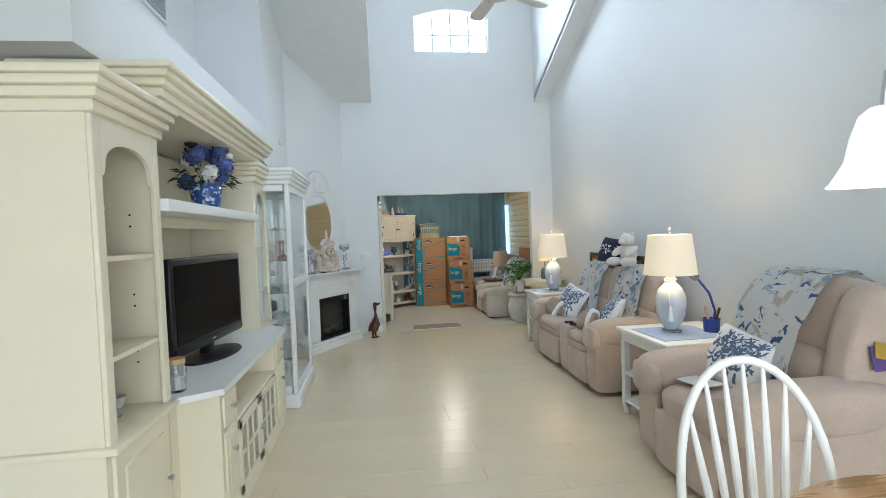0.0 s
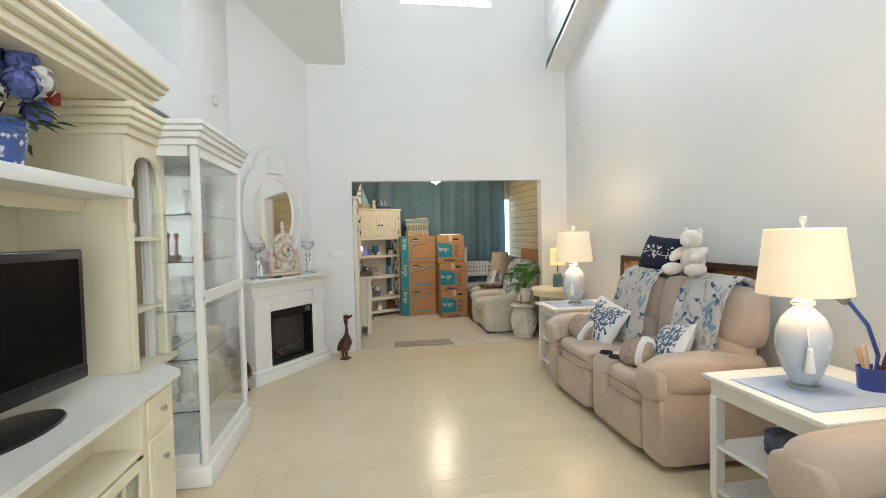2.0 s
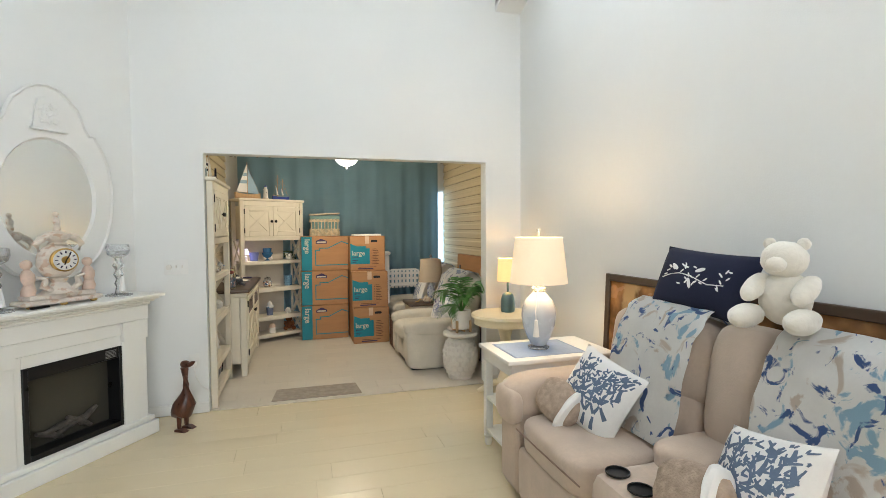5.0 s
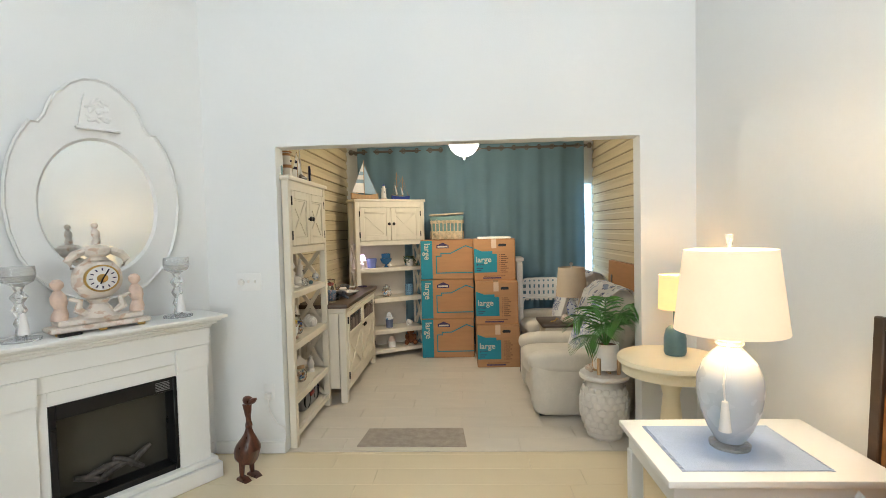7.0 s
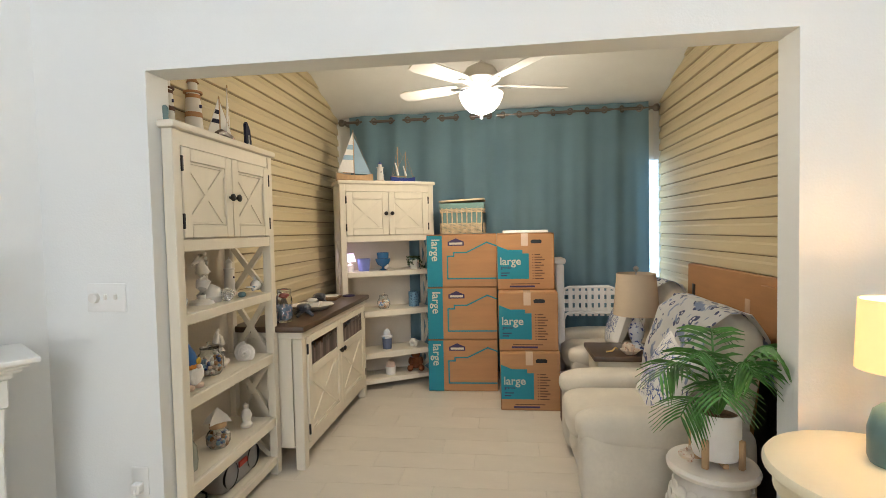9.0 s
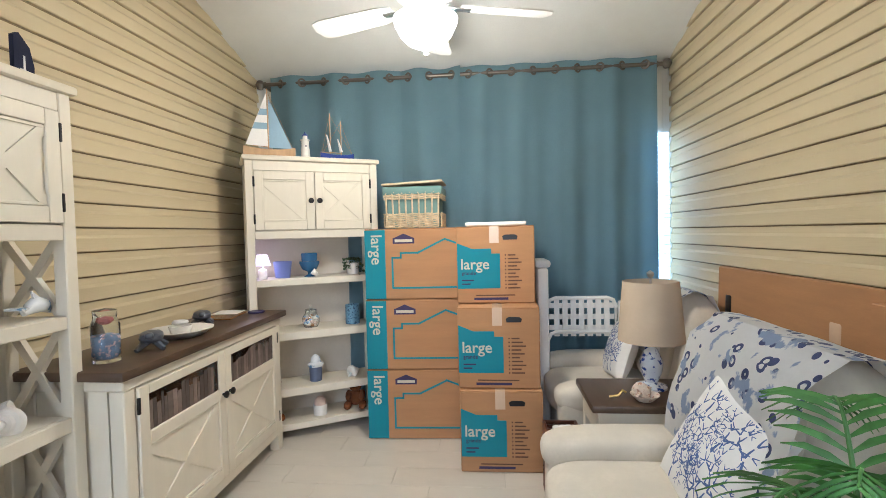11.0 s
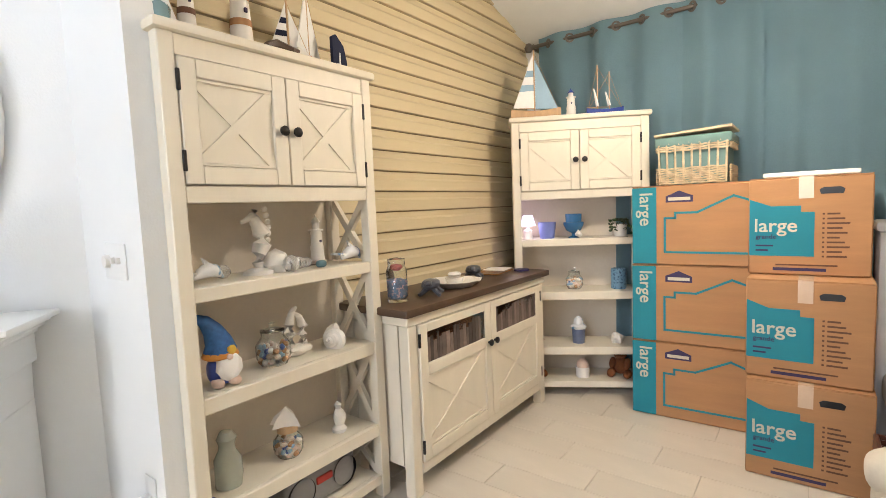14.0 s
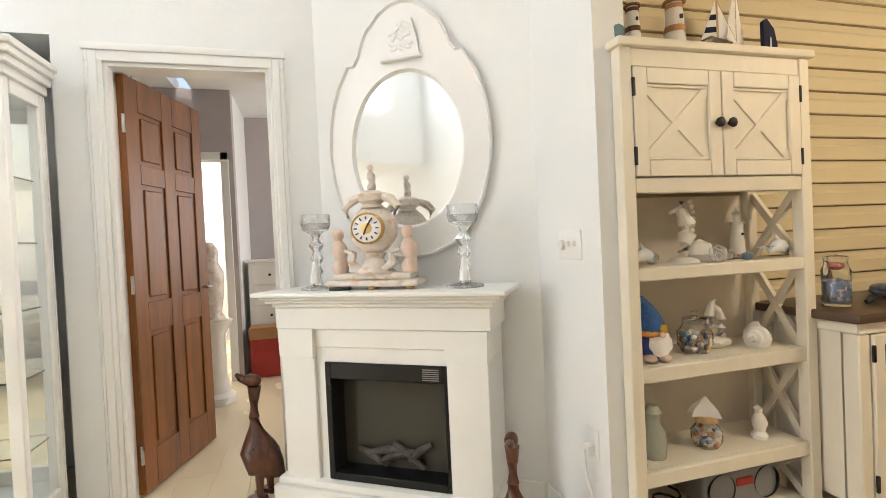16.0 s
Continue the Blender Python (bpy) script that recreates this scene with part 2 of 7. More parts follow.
BLUEW = mat("blue_white_china", (0.72, 0.76, 0.82), 0.22, var=0.03, scale=14, col2=(0.03, 0.07, 0.30), spots=38, coat=0.5)
NAVY = mat("navy_cloth", (0.008, 0.012, 0.04), 0.9, var=0.05, bump=0.15, bscale=240)
OFFW = mat("white_cotton", (0.84, 0.83, 0.81), 0.9, var=0.03, bump=0.15, bscale=200, sheen=0.3)
PLUSH = mat("cream_plush", (0.84, 0.79, 0.70), 1.0, var=0.04, scale=30, fine=120, bump=0.35, bscale=110, sheen=0.6)
PAWS = mat("taupe_suede", (0.36, 0.27, 0.25), 0.95, var=0.05)
JUTE = mat("woven_jute", (0.46, 0.35, 0.27), 0.95, var=0.12, scale=40, bump=0.5, bscale=140)
PALM = mat("palm_leaf", (0.09, 0.26, 0.055), 0.42, var=0.25, scale=12, bump=0.03)
LEAFD = mat("ivy_leaf", (0.04, 0.08, 0.025), 0.5, var=0.25, scale=12)
SOIL = mat("coco_soil", (0.13, 0.07, 0.035), 1.0, var=0.3, scale=40, bump=0.6, bscale=90)
PLACEM = mat("blue_placemat", (0.40, 0.50, 0.68), 0.9, var=0.05, bump=0.3, bscale=260)
TEALG = mat("teal_ceramic", (0.10, 0.20, 0.23), 0.3, var=0.08, coat=0.3)
COBALT = mat("cobalt_blue", (0.035, 0.07, 0.33), 0.3, var=0.06)
SKYB = mat("pale_blue_paint", (0.27, 0.42, 0.55), 0.5, var=0.06)
REDP = mat("red_paint", (0.40, 0.03, 0.02), 0.5, var=0.1)
BROWNF = mat("brown_plush", (0.22, 0.07, 0.02), 1.0, var=0.2, bump=0.6, bscale=110)
SHELLW = mat("sea_shell", (0.74, 0.63, 0.53), 0.4, var=0.12, scale=25, col2=(0.45, 0.25, 0.17), spots=60)
GREYP = mat("grey_plastic", (0.25, 0.25, 0.26), 0.35, metal=0.3, var=0.05)
RUGM = mat("taupe_mat", (0.40, 0.34, 0.28), 0.95, var=0.1, scale=20, bump=0.5, bscale=160)
LOGM = mat("ceramic_log", (0.10, 0.085, 0.075), 0.8, var=0.3, scale=14)
PAPER = mat("white_paper", (0.8, 0.79, 0.77), 0.8, var=0.02)
BOOKS = mat("book_cloth", (0.27, 0.20, 0.17), 0.6, var=0.2, scale=9, rnd=0.75)
PINKG = mat("pink_glass", (0.75, 0.42, 0.38), 0.1, var=0.02, bump=0, trans=0.6)
BEDW = mat("bedroom_wall_paint", (0.46, 0.42, 0.42), 0.8, var=0.02)
AMBER = mat("sepia_picture", (0.40, 0.19, 0.07), 0.25, var=0.4, scale=5, fine=12, col2=(0.55, 0.36, 0.17), spots=3.0)


def printed(name, base, marks, scale, thr, soft=0.02, twist=1.2):
    """Cloth printed with branching or spotted shapes."""
    m = mat(name, base, 0.9, var=0.03, bump=0.15, bscale=220, sheen=0.2)
    t = m.node_tree
    b = t.nodes["Principled BSDF"]
    c = b.inputs["Base Color"].links[0].from_socket
    tc = t.nodes.new("ShaderNodeTexCoord")
    for k, (col, kind_) in enumerate(marks):
        n = t.nodes.new("ShaderNodeTexNoise")
        n.inputs["Scale"].default_value, n.inputs["Detail"].default_value = scale * (0.6 + 0.3 * k), 5
        n.inputs["Distortion"].default_value = twist
        f = n.outputs["Fac"]
        if kind_ == 'spot':
            n = t.nodes.new("ShaderNodeTexVoronoi")
            n.inputs["Scale"].default_value = scale
            f = n.outputs["Distance"]
        mp = t.nodes.new("ShaderNodeMapping")
        mp.inputs["Location"].default_value = (3.1 * k, 1.7 * k, 0.4)
        t.links.new(tc.outputs["Object"], mp.inputs[0])
        t.links.new(mp.outputs[0], n.inputs["Vector"])
        if kind_ == 'spot':
            r = t.nodes.new("ShaderNodeMath")
            r.operation = 'COMPARE'
            r.inputs[1].default_value, r.inputs[2].default_value = 0.24, 0.085
        else:
            r = t.nodes.new("ShaderNodeMapRange")
            r.inputs[1].default_value, r.inputs[2].default_value = thr, thr + soft + 0.02
        t.links.new(f, r.inputs[0])
        f = r.outputs[0]
        x = t.nodes.new("ShaderNodeMix")
        x.data_type = 'RGBA'
        t.links.new(f, x.inputs[0])
        t.links.new(c, x.inputs[6])
        x.inputs[7].default_value = (*col, 1)
        c = x.outputs[2]
    t.links.new(c, b.inputs["Base Color"])
    return m


THROW = printed("sea_print_throw", (0.94, 0.93, 0.90), [((0.72, 0.63, 0.55), 'blot'), ((0.36, 0.56, 0.68), 'blot'), ((0.08, 0.15, 0.36), 'blot')], 9.0, 0.59)
CORAL = mat("coral_slate_print", (0.13, 0.18, 0.27), 0.9, var=0.1, bump=0.15, bscale=220)
CORALB = mat("coral_blue_print", (0.11, 0.17, 0.38), 0.9, var=0.1, bump=0.15, bscale=220)
SHELLP = printed("shell_print_throw", (0.82, 0.82, 0.82), [((0.05, 0.07, 0.20), 'spot'), ((0.30, 0.38, 0.56), 'blot')], 15, 0.575, 0.02, 0.15)

# ---- the setting ----
LX, RX, FY = -1.97, 1.88, 7.76
RL, RR, RB = -1.09, 2.0, 10.76
TH = 0.13


def slab(name, x0, x1, y0, y1, z0, z1, m, label):
    return solid(name, box(bm_new(), x0, x1, y0, y1, z0, z1), m, Matrix(), label, "wall" if "wall" in name else name.split("_")[0], kind="structure", smooth=False)


def wedge(name, pts, z0, z1, m, label, cat="wall"):
    """An upright wall block over a plan outline; heights may differ point by point."""
    bm = bmesh.new()
    a = [bm.verts.new((x, y, z0)) for x, y in pts]
    b = [bm.verts.new((p[0], p[1], z1(p[1]) if callable(z1) else z1)) for p in pts]
    bm.faces.new(a)
    bm.faces.new(b)
    for i in range(len(a)):
        j = (i + 1) % len(a)
        bm.faces.new((a[i], a[j], b[j], b[i]))
    return solid(name, bm, m, Matrix(), label, cat, kind="structure", smooth=False)


def vault(y):
    return 3.445 + 0.44 * (FY - y)


def lean(y):
    return 2.55 + 0.35 * (RB - y)


OX0, OX1, OZ = -0.85, 1.53, 2.065
slab("wall_far_left", -1.36, OX0, FY, FY + TH, 0, 5.6, WALL, "white painted wall beside the wide opening")
slab("wall_far_right", OX1, RX + 0.3, FY, FY + TH, 0, 5.6, WALL, "white painted wall beside the wide opening")
slab("wall_far_header", OX0, OX1, FY, FY + TH, OZ, 4.20, WALL, "white painted wall above the wide opening")
slab("wall_far_window_left", OX0, -0.21, FY, FY + TH, 4.2, 5.6, WALL, "white wall beside the arched window")
slab("wall_far_window_right", 0.935, OX1, FY, FY + TH, 4.2, 5.6, WALL, "white wall beside the arched window")
# arched head of the clerestory
arch = [(-0.21, 4.72)] + [(-0.21 + 1.145 * i / 16, 4.72 + 0.12 * math.sin(math.pi * i / 16)) for i in range(1, 16)] + [(0.935, 4.72), (0.935, 5.6), (-0.21, 5.6)]
solid("wall_far_arch", prism(arch, TH, m=pose(0, FY, 0)), WALL, Matrix(), "white wall over the arched window", "wall", kind="structure", smooth=False)
win = thing("window_1", pose(0.3625, FY + 0.06, 4.2), "arched clerestory window with white bars", "window", kind="structure")
part("window_frame", box(box(bm_new(), -0.572, 0.572, -0.02, 0.02, 0, 0.03), -0.572, 0.572, -0.015, 0.015, 0.262, 0.286), WHITEWOOD, win)
for i in range(5):
    part("window_bar", box(bm_new(), -0.576 + 0.28 * i, -0.548 + 0.28 * i, -0.018, 0.018, 0.03, 0.63), WHITEWOOD, win)
pane = part("pane", box(bm_new(), -0.57, 0.57, -0.003, 0.003, 0.0, 0.64), GLASS, win)
pane.visible_shadow = False
# right wall, rear walls
slab("wall_right", RX, RX + TH, -3.0, FY, 0, 6.2, WALL, "tall white painted wall behind the sofa")
# Unseen rear walls, with an added opening for the rear area lamp.
slab("wall_rear_left", -2.6, -1.6, -3.0 - TH, -3.0, 0, 4.2, WALL, "white rear wall beside an assumed patio opening")
slab("wall_rear_right", 2.0, RX + TH, -3.0 - TH, -3.0, 0, 4.2, WALL, "white rear wall beside an assumed patio opening")
slab("wall_rear_top", -1.6, 2.0, -3.0 - TH, -3.0, 2.4, 4.2, WALL, "white rear wall above an assumed patio opening")
slab("wall_left_near", -2.6 - TH, -2.6, -3.0, 5.65, 0, 6.2, WALL, "white wall behind the tall entertainment centre")
slab("wall_jog", -2.6, LX, 5.65, 5.65 + TH, 0, 6.2, WALL, "white wall return beside the glass cabinet")
D0, D1, DZ = 5.86, 6.60, 2.13
slab("wall_door_head", LX - TH, LX, D0, D1, DZ, 6.0, WALL, "white wall above the bedroom doorway")
slab("wall_door_near", LX - TH, LX, 5.65 + TH, D0, 0, 6.0, WALL, "white wall beside the bedroom doorway")
slab("wall_door_far", LX - TH, LX, D1, 6.84, 0, 6.0, WALL, "white wall between doorway and fireplace")
wedge("wall_diagonal", [(-1.34, FY), (LX, 6.83), (LX - TH, 6.90), (-1.36, FY + TH)], 0, 5.2, WALL, "white diagonal corner wall behind the fireplace")
# vaulted ceiling with the window well
def sheet(name, x0, x1, y0, y1, f, label):
    bm = bmesh.new()
    lo = [bm.verts.new((x, y, f(y))) for x, y in ((x0, y0), (x1, y0), (x1, y1), (x0, y1))]
    hi = [bm.verts.new((v.co.x, v.co.y, v.co.z + 0.1)) for v in lo]
    bm.faces.new(lo)
    bm.faces.new(hi[::-1])
    for i in range(4):
        j = (i + 1) % 4
        bm.faces.new((lo[j], lo[i], hi[i], hi[j]))
    return solid(name, bm, CEIL, Matrix(), label, "ceiling", kind="structure", smooth=False)


WL, WR, WY = -0.88, 1.63, 4.2
slab("wall_ledge", -2.6, LX, 2.42, 5.65, 2.245, 2.63, WALL, "white plant ledge above the entertainment centre")
sheet("ceiling_vault_left", -2.75, WL, WY, FY + 0.05, vault, "white sloping ceiling")
sheet("ceiling_vault_right", WR, RX + 0.1, WY, FY + 0.05, vault, "white sloping ceiling")
sheet("ceiling_well", WL, WR, 2.3, FY, lambda y: 5.5, "white ceiling of the window well")
sheet("ceiling_upper", -2.75, RX + 0.1, 2.3, WY, lambda y: vault(WY), "white flat upper ceiling")
for nm, x0 in (("wall_well_left", WL - 0.1), ("wall_well_right", WR)):
    wedge(nm, [(x0, WY), (x0 + 0.1, WY), (x0 + 0.1, FY), (x0, FY)], 0, 5.5, WALL, "white side wall of the window well")
for o in ("wall_well_left", "wall_well_right"):
    for v in bpy.data.objects[o].data.vertices:
        if v.co.z < 1:
            v.co.z = vault(v.co.y) + 0.05
slab("wall_well_near", WL, WR, WY - 0.1, WY, vault(WY) + 0.1, 5.5, WALL, "white end wall of the window well")
slab("ceiling_dining", -2.75, RX + 0.1, -3.1, 2.40, 2.52, 2.66, CEIL, "flat white ceiling over the dining end")
slab("wall_dining_upper", -2.75, RX + 0.1, 2.28, 2.40, 2.66, 3.4, WALL, "white wall above the dining ceiling")
slab("wall_dining_top", -2.75, RX + 0.1, 2.28, 2.40, 4.3, 6.0, WALL, "white wall above the added high window")
slab("wall_dining_window_left", -2.75, -1.2, 2.28, 2.40, 3.4, 4.3, WALL, "white wall beside the added high window")
slab("wall_dining_window_right", 1.2, RX + 0.1, 2.28, 2.40, 3.4, 4.3, WALL, "white wall beside the added high window")
# This window is added only to hold the upper fill lamp.
w3 = thing("added_window_3", pose(0, 2.37, 3.4), "added high window with white bars", "window", kind="structure")
for i in range(5):
    part("window_bar", box(bm_new(), -1.2 + 0.595 * i, -1.18 + 0.595 * i, -0.02, 0.02, 0, 0.9), WHITEWOOD, w3)
# room behind the opening
slab("wall_back", RL - 0.2, RR + 0.2, RB, RB + TH, 0, 3.9, WALL, "pale wall behind the curtains")
lw = slab("wall_siding_left", RL - 0.15, RL - 0.02, FY + TH, RB, 0, 3.9, GROOVE, "wall clad in tan vinyl siding")
rw = slab("wall_siding_right", RR + 0.02, RR + 0.15, FY + TH, RB, 0, 3.9, GROOVE, "wall clad in tan vinyl siding")
sheet("ceiling_back_room", RL - 0.15, RR + 0.15, FY + TH, RB, lean, "cream sloping ceiling of the back room")
# floors
fl = slab("floor", -2.73, RX + TH, -3.1, FY + 0.02, -0.08, -0.006, LAMIN, "pale glossy laminate floor")
f2 = slab("floor_back_room", RL - 0.15, RR + 0.15, FY + 0.02, RB + 0.1, -0.08, -0.006, GROUT, "pale plank tile floor")
slab("floor_bedroom", -6.6, LX - TH + 0.12, 3.5, 10.5, -0.08, -0.002, LAMIN, "pale floor of the bedroom")

# ---- the back room ----
def cross(bm, x0, x1, z0, z1, y0, y1, w):
    """Two diagonal battens across a panel."""
    for k, (a, b) in enumerate((((x0, z0), (x1, z1)), ((x0, z1), (x1, z0)))):
        d = Vector((b[0] - a[0], b[1] - a[1]))
        n = Vector((-d.y, d.x)).normalized() * w / 2
        pts = [(a[0] + n.x, a[1] + n.y), (b[0] + n.x, b[1] + n.y), (b[0] - n.x, b[1] - n.y), (a[0] - n.x, a[1] - n.y)]
        prism(pts, y1 - y0, bm, pose(0, y0 + 0.0008 * k, 0))
    return bm


def panel_door(parent, x0, x1, z0, z1, knob_x, hinge_x, window=None):
    """A framed door with a crossed panel, knob and hinges; window: height from which a glazed panel starts."""
    d = part("door", box(bm_new(), x0, x1, 0.010, 0.022, z0, z1), ANTIQ, parent)
    f = 0.055
    top = window[0] if window else z1
    fr = bm_new()
    for a in ((x0, x0 + f, z0, z1), (x1 - f, x1, z0, z1), (x0 + f, x1 - f, z0, z0 + f), (x0 + f, x1 - f, top - f, top)):
        box(fr, a[0], a[1], -0.004, 0.011, a[2], a[3], 0.003, 1)
    if window:
        box(fr, x0 + f, x1 - f, -0.004, 0.011, z1 - 0.04, z1, 0.003, 1)
    part("door_frame", fr, ANTIQ, d)
    for mz in (top - f - 0.012, z0 + f + 0.002):
        part("moulding", box(bm_new(), x0 + f, x1 - f, 0.001, 0.012, mz, mz + 0.010, 0.002, 1), ANTIQ, d)
    part("cross_batten", cross(bm_new(), x0 + f, x1 - f, z0 + f + 0.012, top - f - 0.012, 0.003, 0.011, 0.035), ANTIQ, d)
    if window:
        part("glass_pane", box(bm_new(), x0 + f, x1 - f, 0.004, 0.008, top, z1 - 0.04), GLASS, d)
        # Thin dark sheet stands in for the shaded cupboard inside.
        part("dark_recess", box(bm_new(), x0 + f, x1 - f, 0.008, 0.0099, top, z1 - 0.04), PRINTSHADE, d)
    kz = (top - 0.03) if window else (z0 + z1) / 2
    part("knob", lathe([(0, 0.004), (0.007, 0.004), (0.007, -0.012), (0.017, -0.018), (0.018, -0.026), (0.010, -0.032), (0, -0.033)], 14, m=pose(knob_x, 0, kz, -90)), BLACKM, d, "dark iron knob")
    for hz in (z0 + 0.07, z1 - 0.07):
        part("hinge", box(bm_new(), hinge_x - 0.006, hinge_x + 0.006, -0.007, 0.004, hz - 0.032, hz + 0.032, 0.002, 1), BLACKM, d, "dark iron hinge")
    return d


def etagere(m, label):
    """A tall display cabinet: crossed doors above, open shelves with crossed sides below."""
    W, D, H = 0.86, 0.30, 1.86
    t = thing("display_cabinet", m, label, "cabinet", "matching display cabinets")
    for x in (0.0, W - 0.05):
        for y in (0.0, D - 0.05):
            part("post", box(bm_new(), x, x + 0.05, y, y + 0.05, 0, H - 0.03, 0.004, 1), ANTIQ, t)
    part("top", box(bm_new(), -0.015, W + 0.015, -0.02, D + 0.01, H - 0.032, H, 0.010, 2), ANTIQ, t)
    part("rail", box(bm_new(), 0.05, W - 0.05, 0.004, 0.03, 1.765, H - 0.033, 0.002, 1), ANTIQ, t)
    part("rail", box(bm_new(), 0.05, W - 0.05, 0.004, 0.05, 1.325, 1.378, 0.003, 1), ANTIQ, t)
    part("cupboard", box(bm_new(), 0.05, W - 0.05, 0.03, D - 0.01, 1.35, 1.765), ANTIQ, t)
    part("back_panel", box(bm_new(), 0.05, W - 0.05, D - 0.018, D - 0.006, 0.06, 1.33), PANELB, t)
    panel_door(t, 0.053, W / 2 - 0.002, 1.383, 1.762, W / 2 - 0.028, 0.052)
    panel_door(t, W / 2 + 0.002, W - 0.053, 1.383, 1.762, W / 2 + 0.028, W - 0.052)
    for z0, z1 in ((1.016, 1.062), (0.656, 0.710), (0.285, 0.338), (0.06, 0.105)):
        part("shelf", box(box(bm_new(), 0.05, W - 0.05, 0.03, D - 0.02, z1 - 0.022, z1), 0.048, W - 0.048, 0.006, 0.03, z0, z1, 0.004, 1), ANTIQ, t)
    for x in (0.012, W - 0.038):
        for z0, z1 in ((1.065, 1.325), (0.712, 1.015), (0.34, 0.655), (0.107, 0.284)):
            b = cross(bm_new(), 0.05, D - 0.05, z0, z1, 0, 0.022, 0.030)
            part("side_brace", turn_part(b, Matrix(((0, 1, 0, x), (1, 0, 0, 0), (0, 0, 1, 0), (0, 0, 0, 1)))), ANTIQ, t)
    return t


A_M = pose(-0.795, 7.825, 0, rz=90) @ Matrix.Diagonal((1, 1, 1.015, 1))
C_M = pose(-0.838, 9.997, 0, rz=30)
etagere(A_M, "antique white display cabinet full of seaside ornaments")
etagere(C_M, "antique white display cabinet angled into the corner")


def sideboard(m):
    W, D = 1.36, 0.43
    t = thing("sideboard", m, "antique white sideboard with a dark walnut top", "sideboard")
    part("worktop", box(bm_new(), -0.02, W + 0.02, -0.025, D, 0.835, 0.872, 0.008, 2), DARKTOP, t, "dark walnut top")
    part("apron", box(bm_new(), 0.01, W - 0.01, 0.0, D - 0.01, 0.79, 0.835, 0.006, 1), ANTIQ, t)
    for x in (0.02, W - 0.08):
        for y in (0.008, D - 0.07):
            part("leg", box(bm_new(), x, x + 0.06, y, y + 0.06, 0, 0.79, 0.005, 1), ANTIQ, t)
    part("carcass", box(bm_new(), 0.05, W - 0.05, 0.022, D - 0.02, 0.12, 0.79), ANTIQ, t)
    part("side_panel", box(bm_new(), 0.024, 0.0505, 0.075, D - 0.075, 0.14, 0.79), ANTIQ, t)
    part("plinth", box(bm_new(), 0.08, W - 0.08, 0.006, 0.03, 0.10, 0.15, 0.003, 1), ANTIQ, t)
    panel_door(t, 0.083, W / 2 - 0.002, 0.155, 0.785, W / 2 - 0.03, 0.083, (0.60,))
    panel_door(t, W / 2 + 0.002, W - 0.083, 0.155, 0.785, W / 2 + 0.03, W - 0.083, (0.60,))
    rnd = random.Random(3)
    for a, b in ((0.145, W / 2 - 0.062), (W / 2 + 0.062, W - 0.145)):
        x = a
        while x < b - 0.03:
            w = rnd.uniform(0.014, 0.032)
            part("book", box(bm_new(), x, x + w, 0.0030, 0.0078, 0.602, rnd.uniform(0.69, 0.735)), BOOKS, t)
            x += w + 0.002
    return t


S_M = pose(-0.645, 8.675, 0, rz=90)
sideboard(S_M)


# curtains on a rod with metal rings
rod = thing("curtain_rod", pose(0, 10.60, 2.475), "pewter curtain rod with ball finials", "curtain rod")
part("bar", tube([(-0.98, 0, 0), (1.90, 0, 0)], 0.014, 10), METALD, rod)
for x in (-1.0, 1.93):
    part("finial", lathe([(0, -0.035), (0.02, -0.03), (0.034, 0), (0.02, 0.03), (0, 0.035)], 16, m=pose(x, 0, 0)), METALD, rod)
    part("bracket", box(bm_new(), x * 0.965 - 0.012, x * 0.965 + 0.012, -0.005, 0.15, -0.02, 0.02, 0.004, 1), METALD, rod)


def curtain(x0, x1, folds, seed, deep=0.036):
    rnd = random.Random(seed)
    n, hgt = int((x1 - x0) * 90), 24
    bm = bmesh.new()
    ph = rnd.random() * 6
    grid = []
    for j in range(hgt + 1):
        z = 2.53 - 2.47 * j / hgt
        rowv = []
        for i in range(n + 1):
            u = i / n
            k = 0.1 + 0.9 * (j / hgt)
            w = deep * math.sin(2 * math.pi * folds * u + ph) + 0.014 * k * math.sin(2 * math.pi * folds * 2.3 * u + ph * 2 + j * 0.05)
            w += 0.014 * k * noise.noise(Vector((u * 9, j * 0.12, seed)))
            rowv.append(bm.verts.new((x0 + (x1 - x0) * u, 10.604 + w * 0.9, z)))
        grid.append(rowv)
    for j in range(hgt):
        for i in range(n):
            bm.faces.new((grid[j][i], grid[j][i + 1], grid[j + 1][i + 1], grid[j + 1][i]))
    bmesh.ops.solidify(bm, geom=bm.faces[:], thickness=0.003)
    c = thing("curtain", pose(0, 0, 0), "closed teal blackout curtain hung on metal rings", "curtain", "teal curtains")
    part("cloth", bm, CURT, c)
    for i in range(1, 20):
        u = (i * math.pi - ph) / (2 * math.pi * folds)
        if not 0.01 < u < 0.99:
            continue
        x = x0 + (x1 - x0) * u
        part("grommet", lathe([(0.020, -0.004), (0.033, -0.003), (0.033, 0.003), (0.020, 0.004), (0.020, -0.004)], 16, m=pose(x, 10.596, 2.475, 90, 0, -38 if i % 2 else 38)), METALD, c)


curtain(-0.93, 0.06, 3.0, 3, 0.024)
curtain(0.03, 0.50, 1.5, 8)
curtain(0.48, 1.86, 4.5, 13, 0.017)

# window with blinds, a strip of which shows beside the curtain
bl = thing("window_2", pose(0, 0, 0), "window blind beside the curtain, self-glowing in place of daylight", "window", kind="structure")
part("window_frame", box(bm_new(), 1.875, 1.935, 10.70, 10.755, 0.35, 2.45, 0.004, 1), WHITEWOOD, bl)
# Slat material emits pale blue in place of daylight coming through.
BLINDGLOW = mat("daylight_glow_blind", (0.8, 0.85, 0.9), 0.6, var=0.02, emit=((0.55, 0.80, 1.0), 1.3))
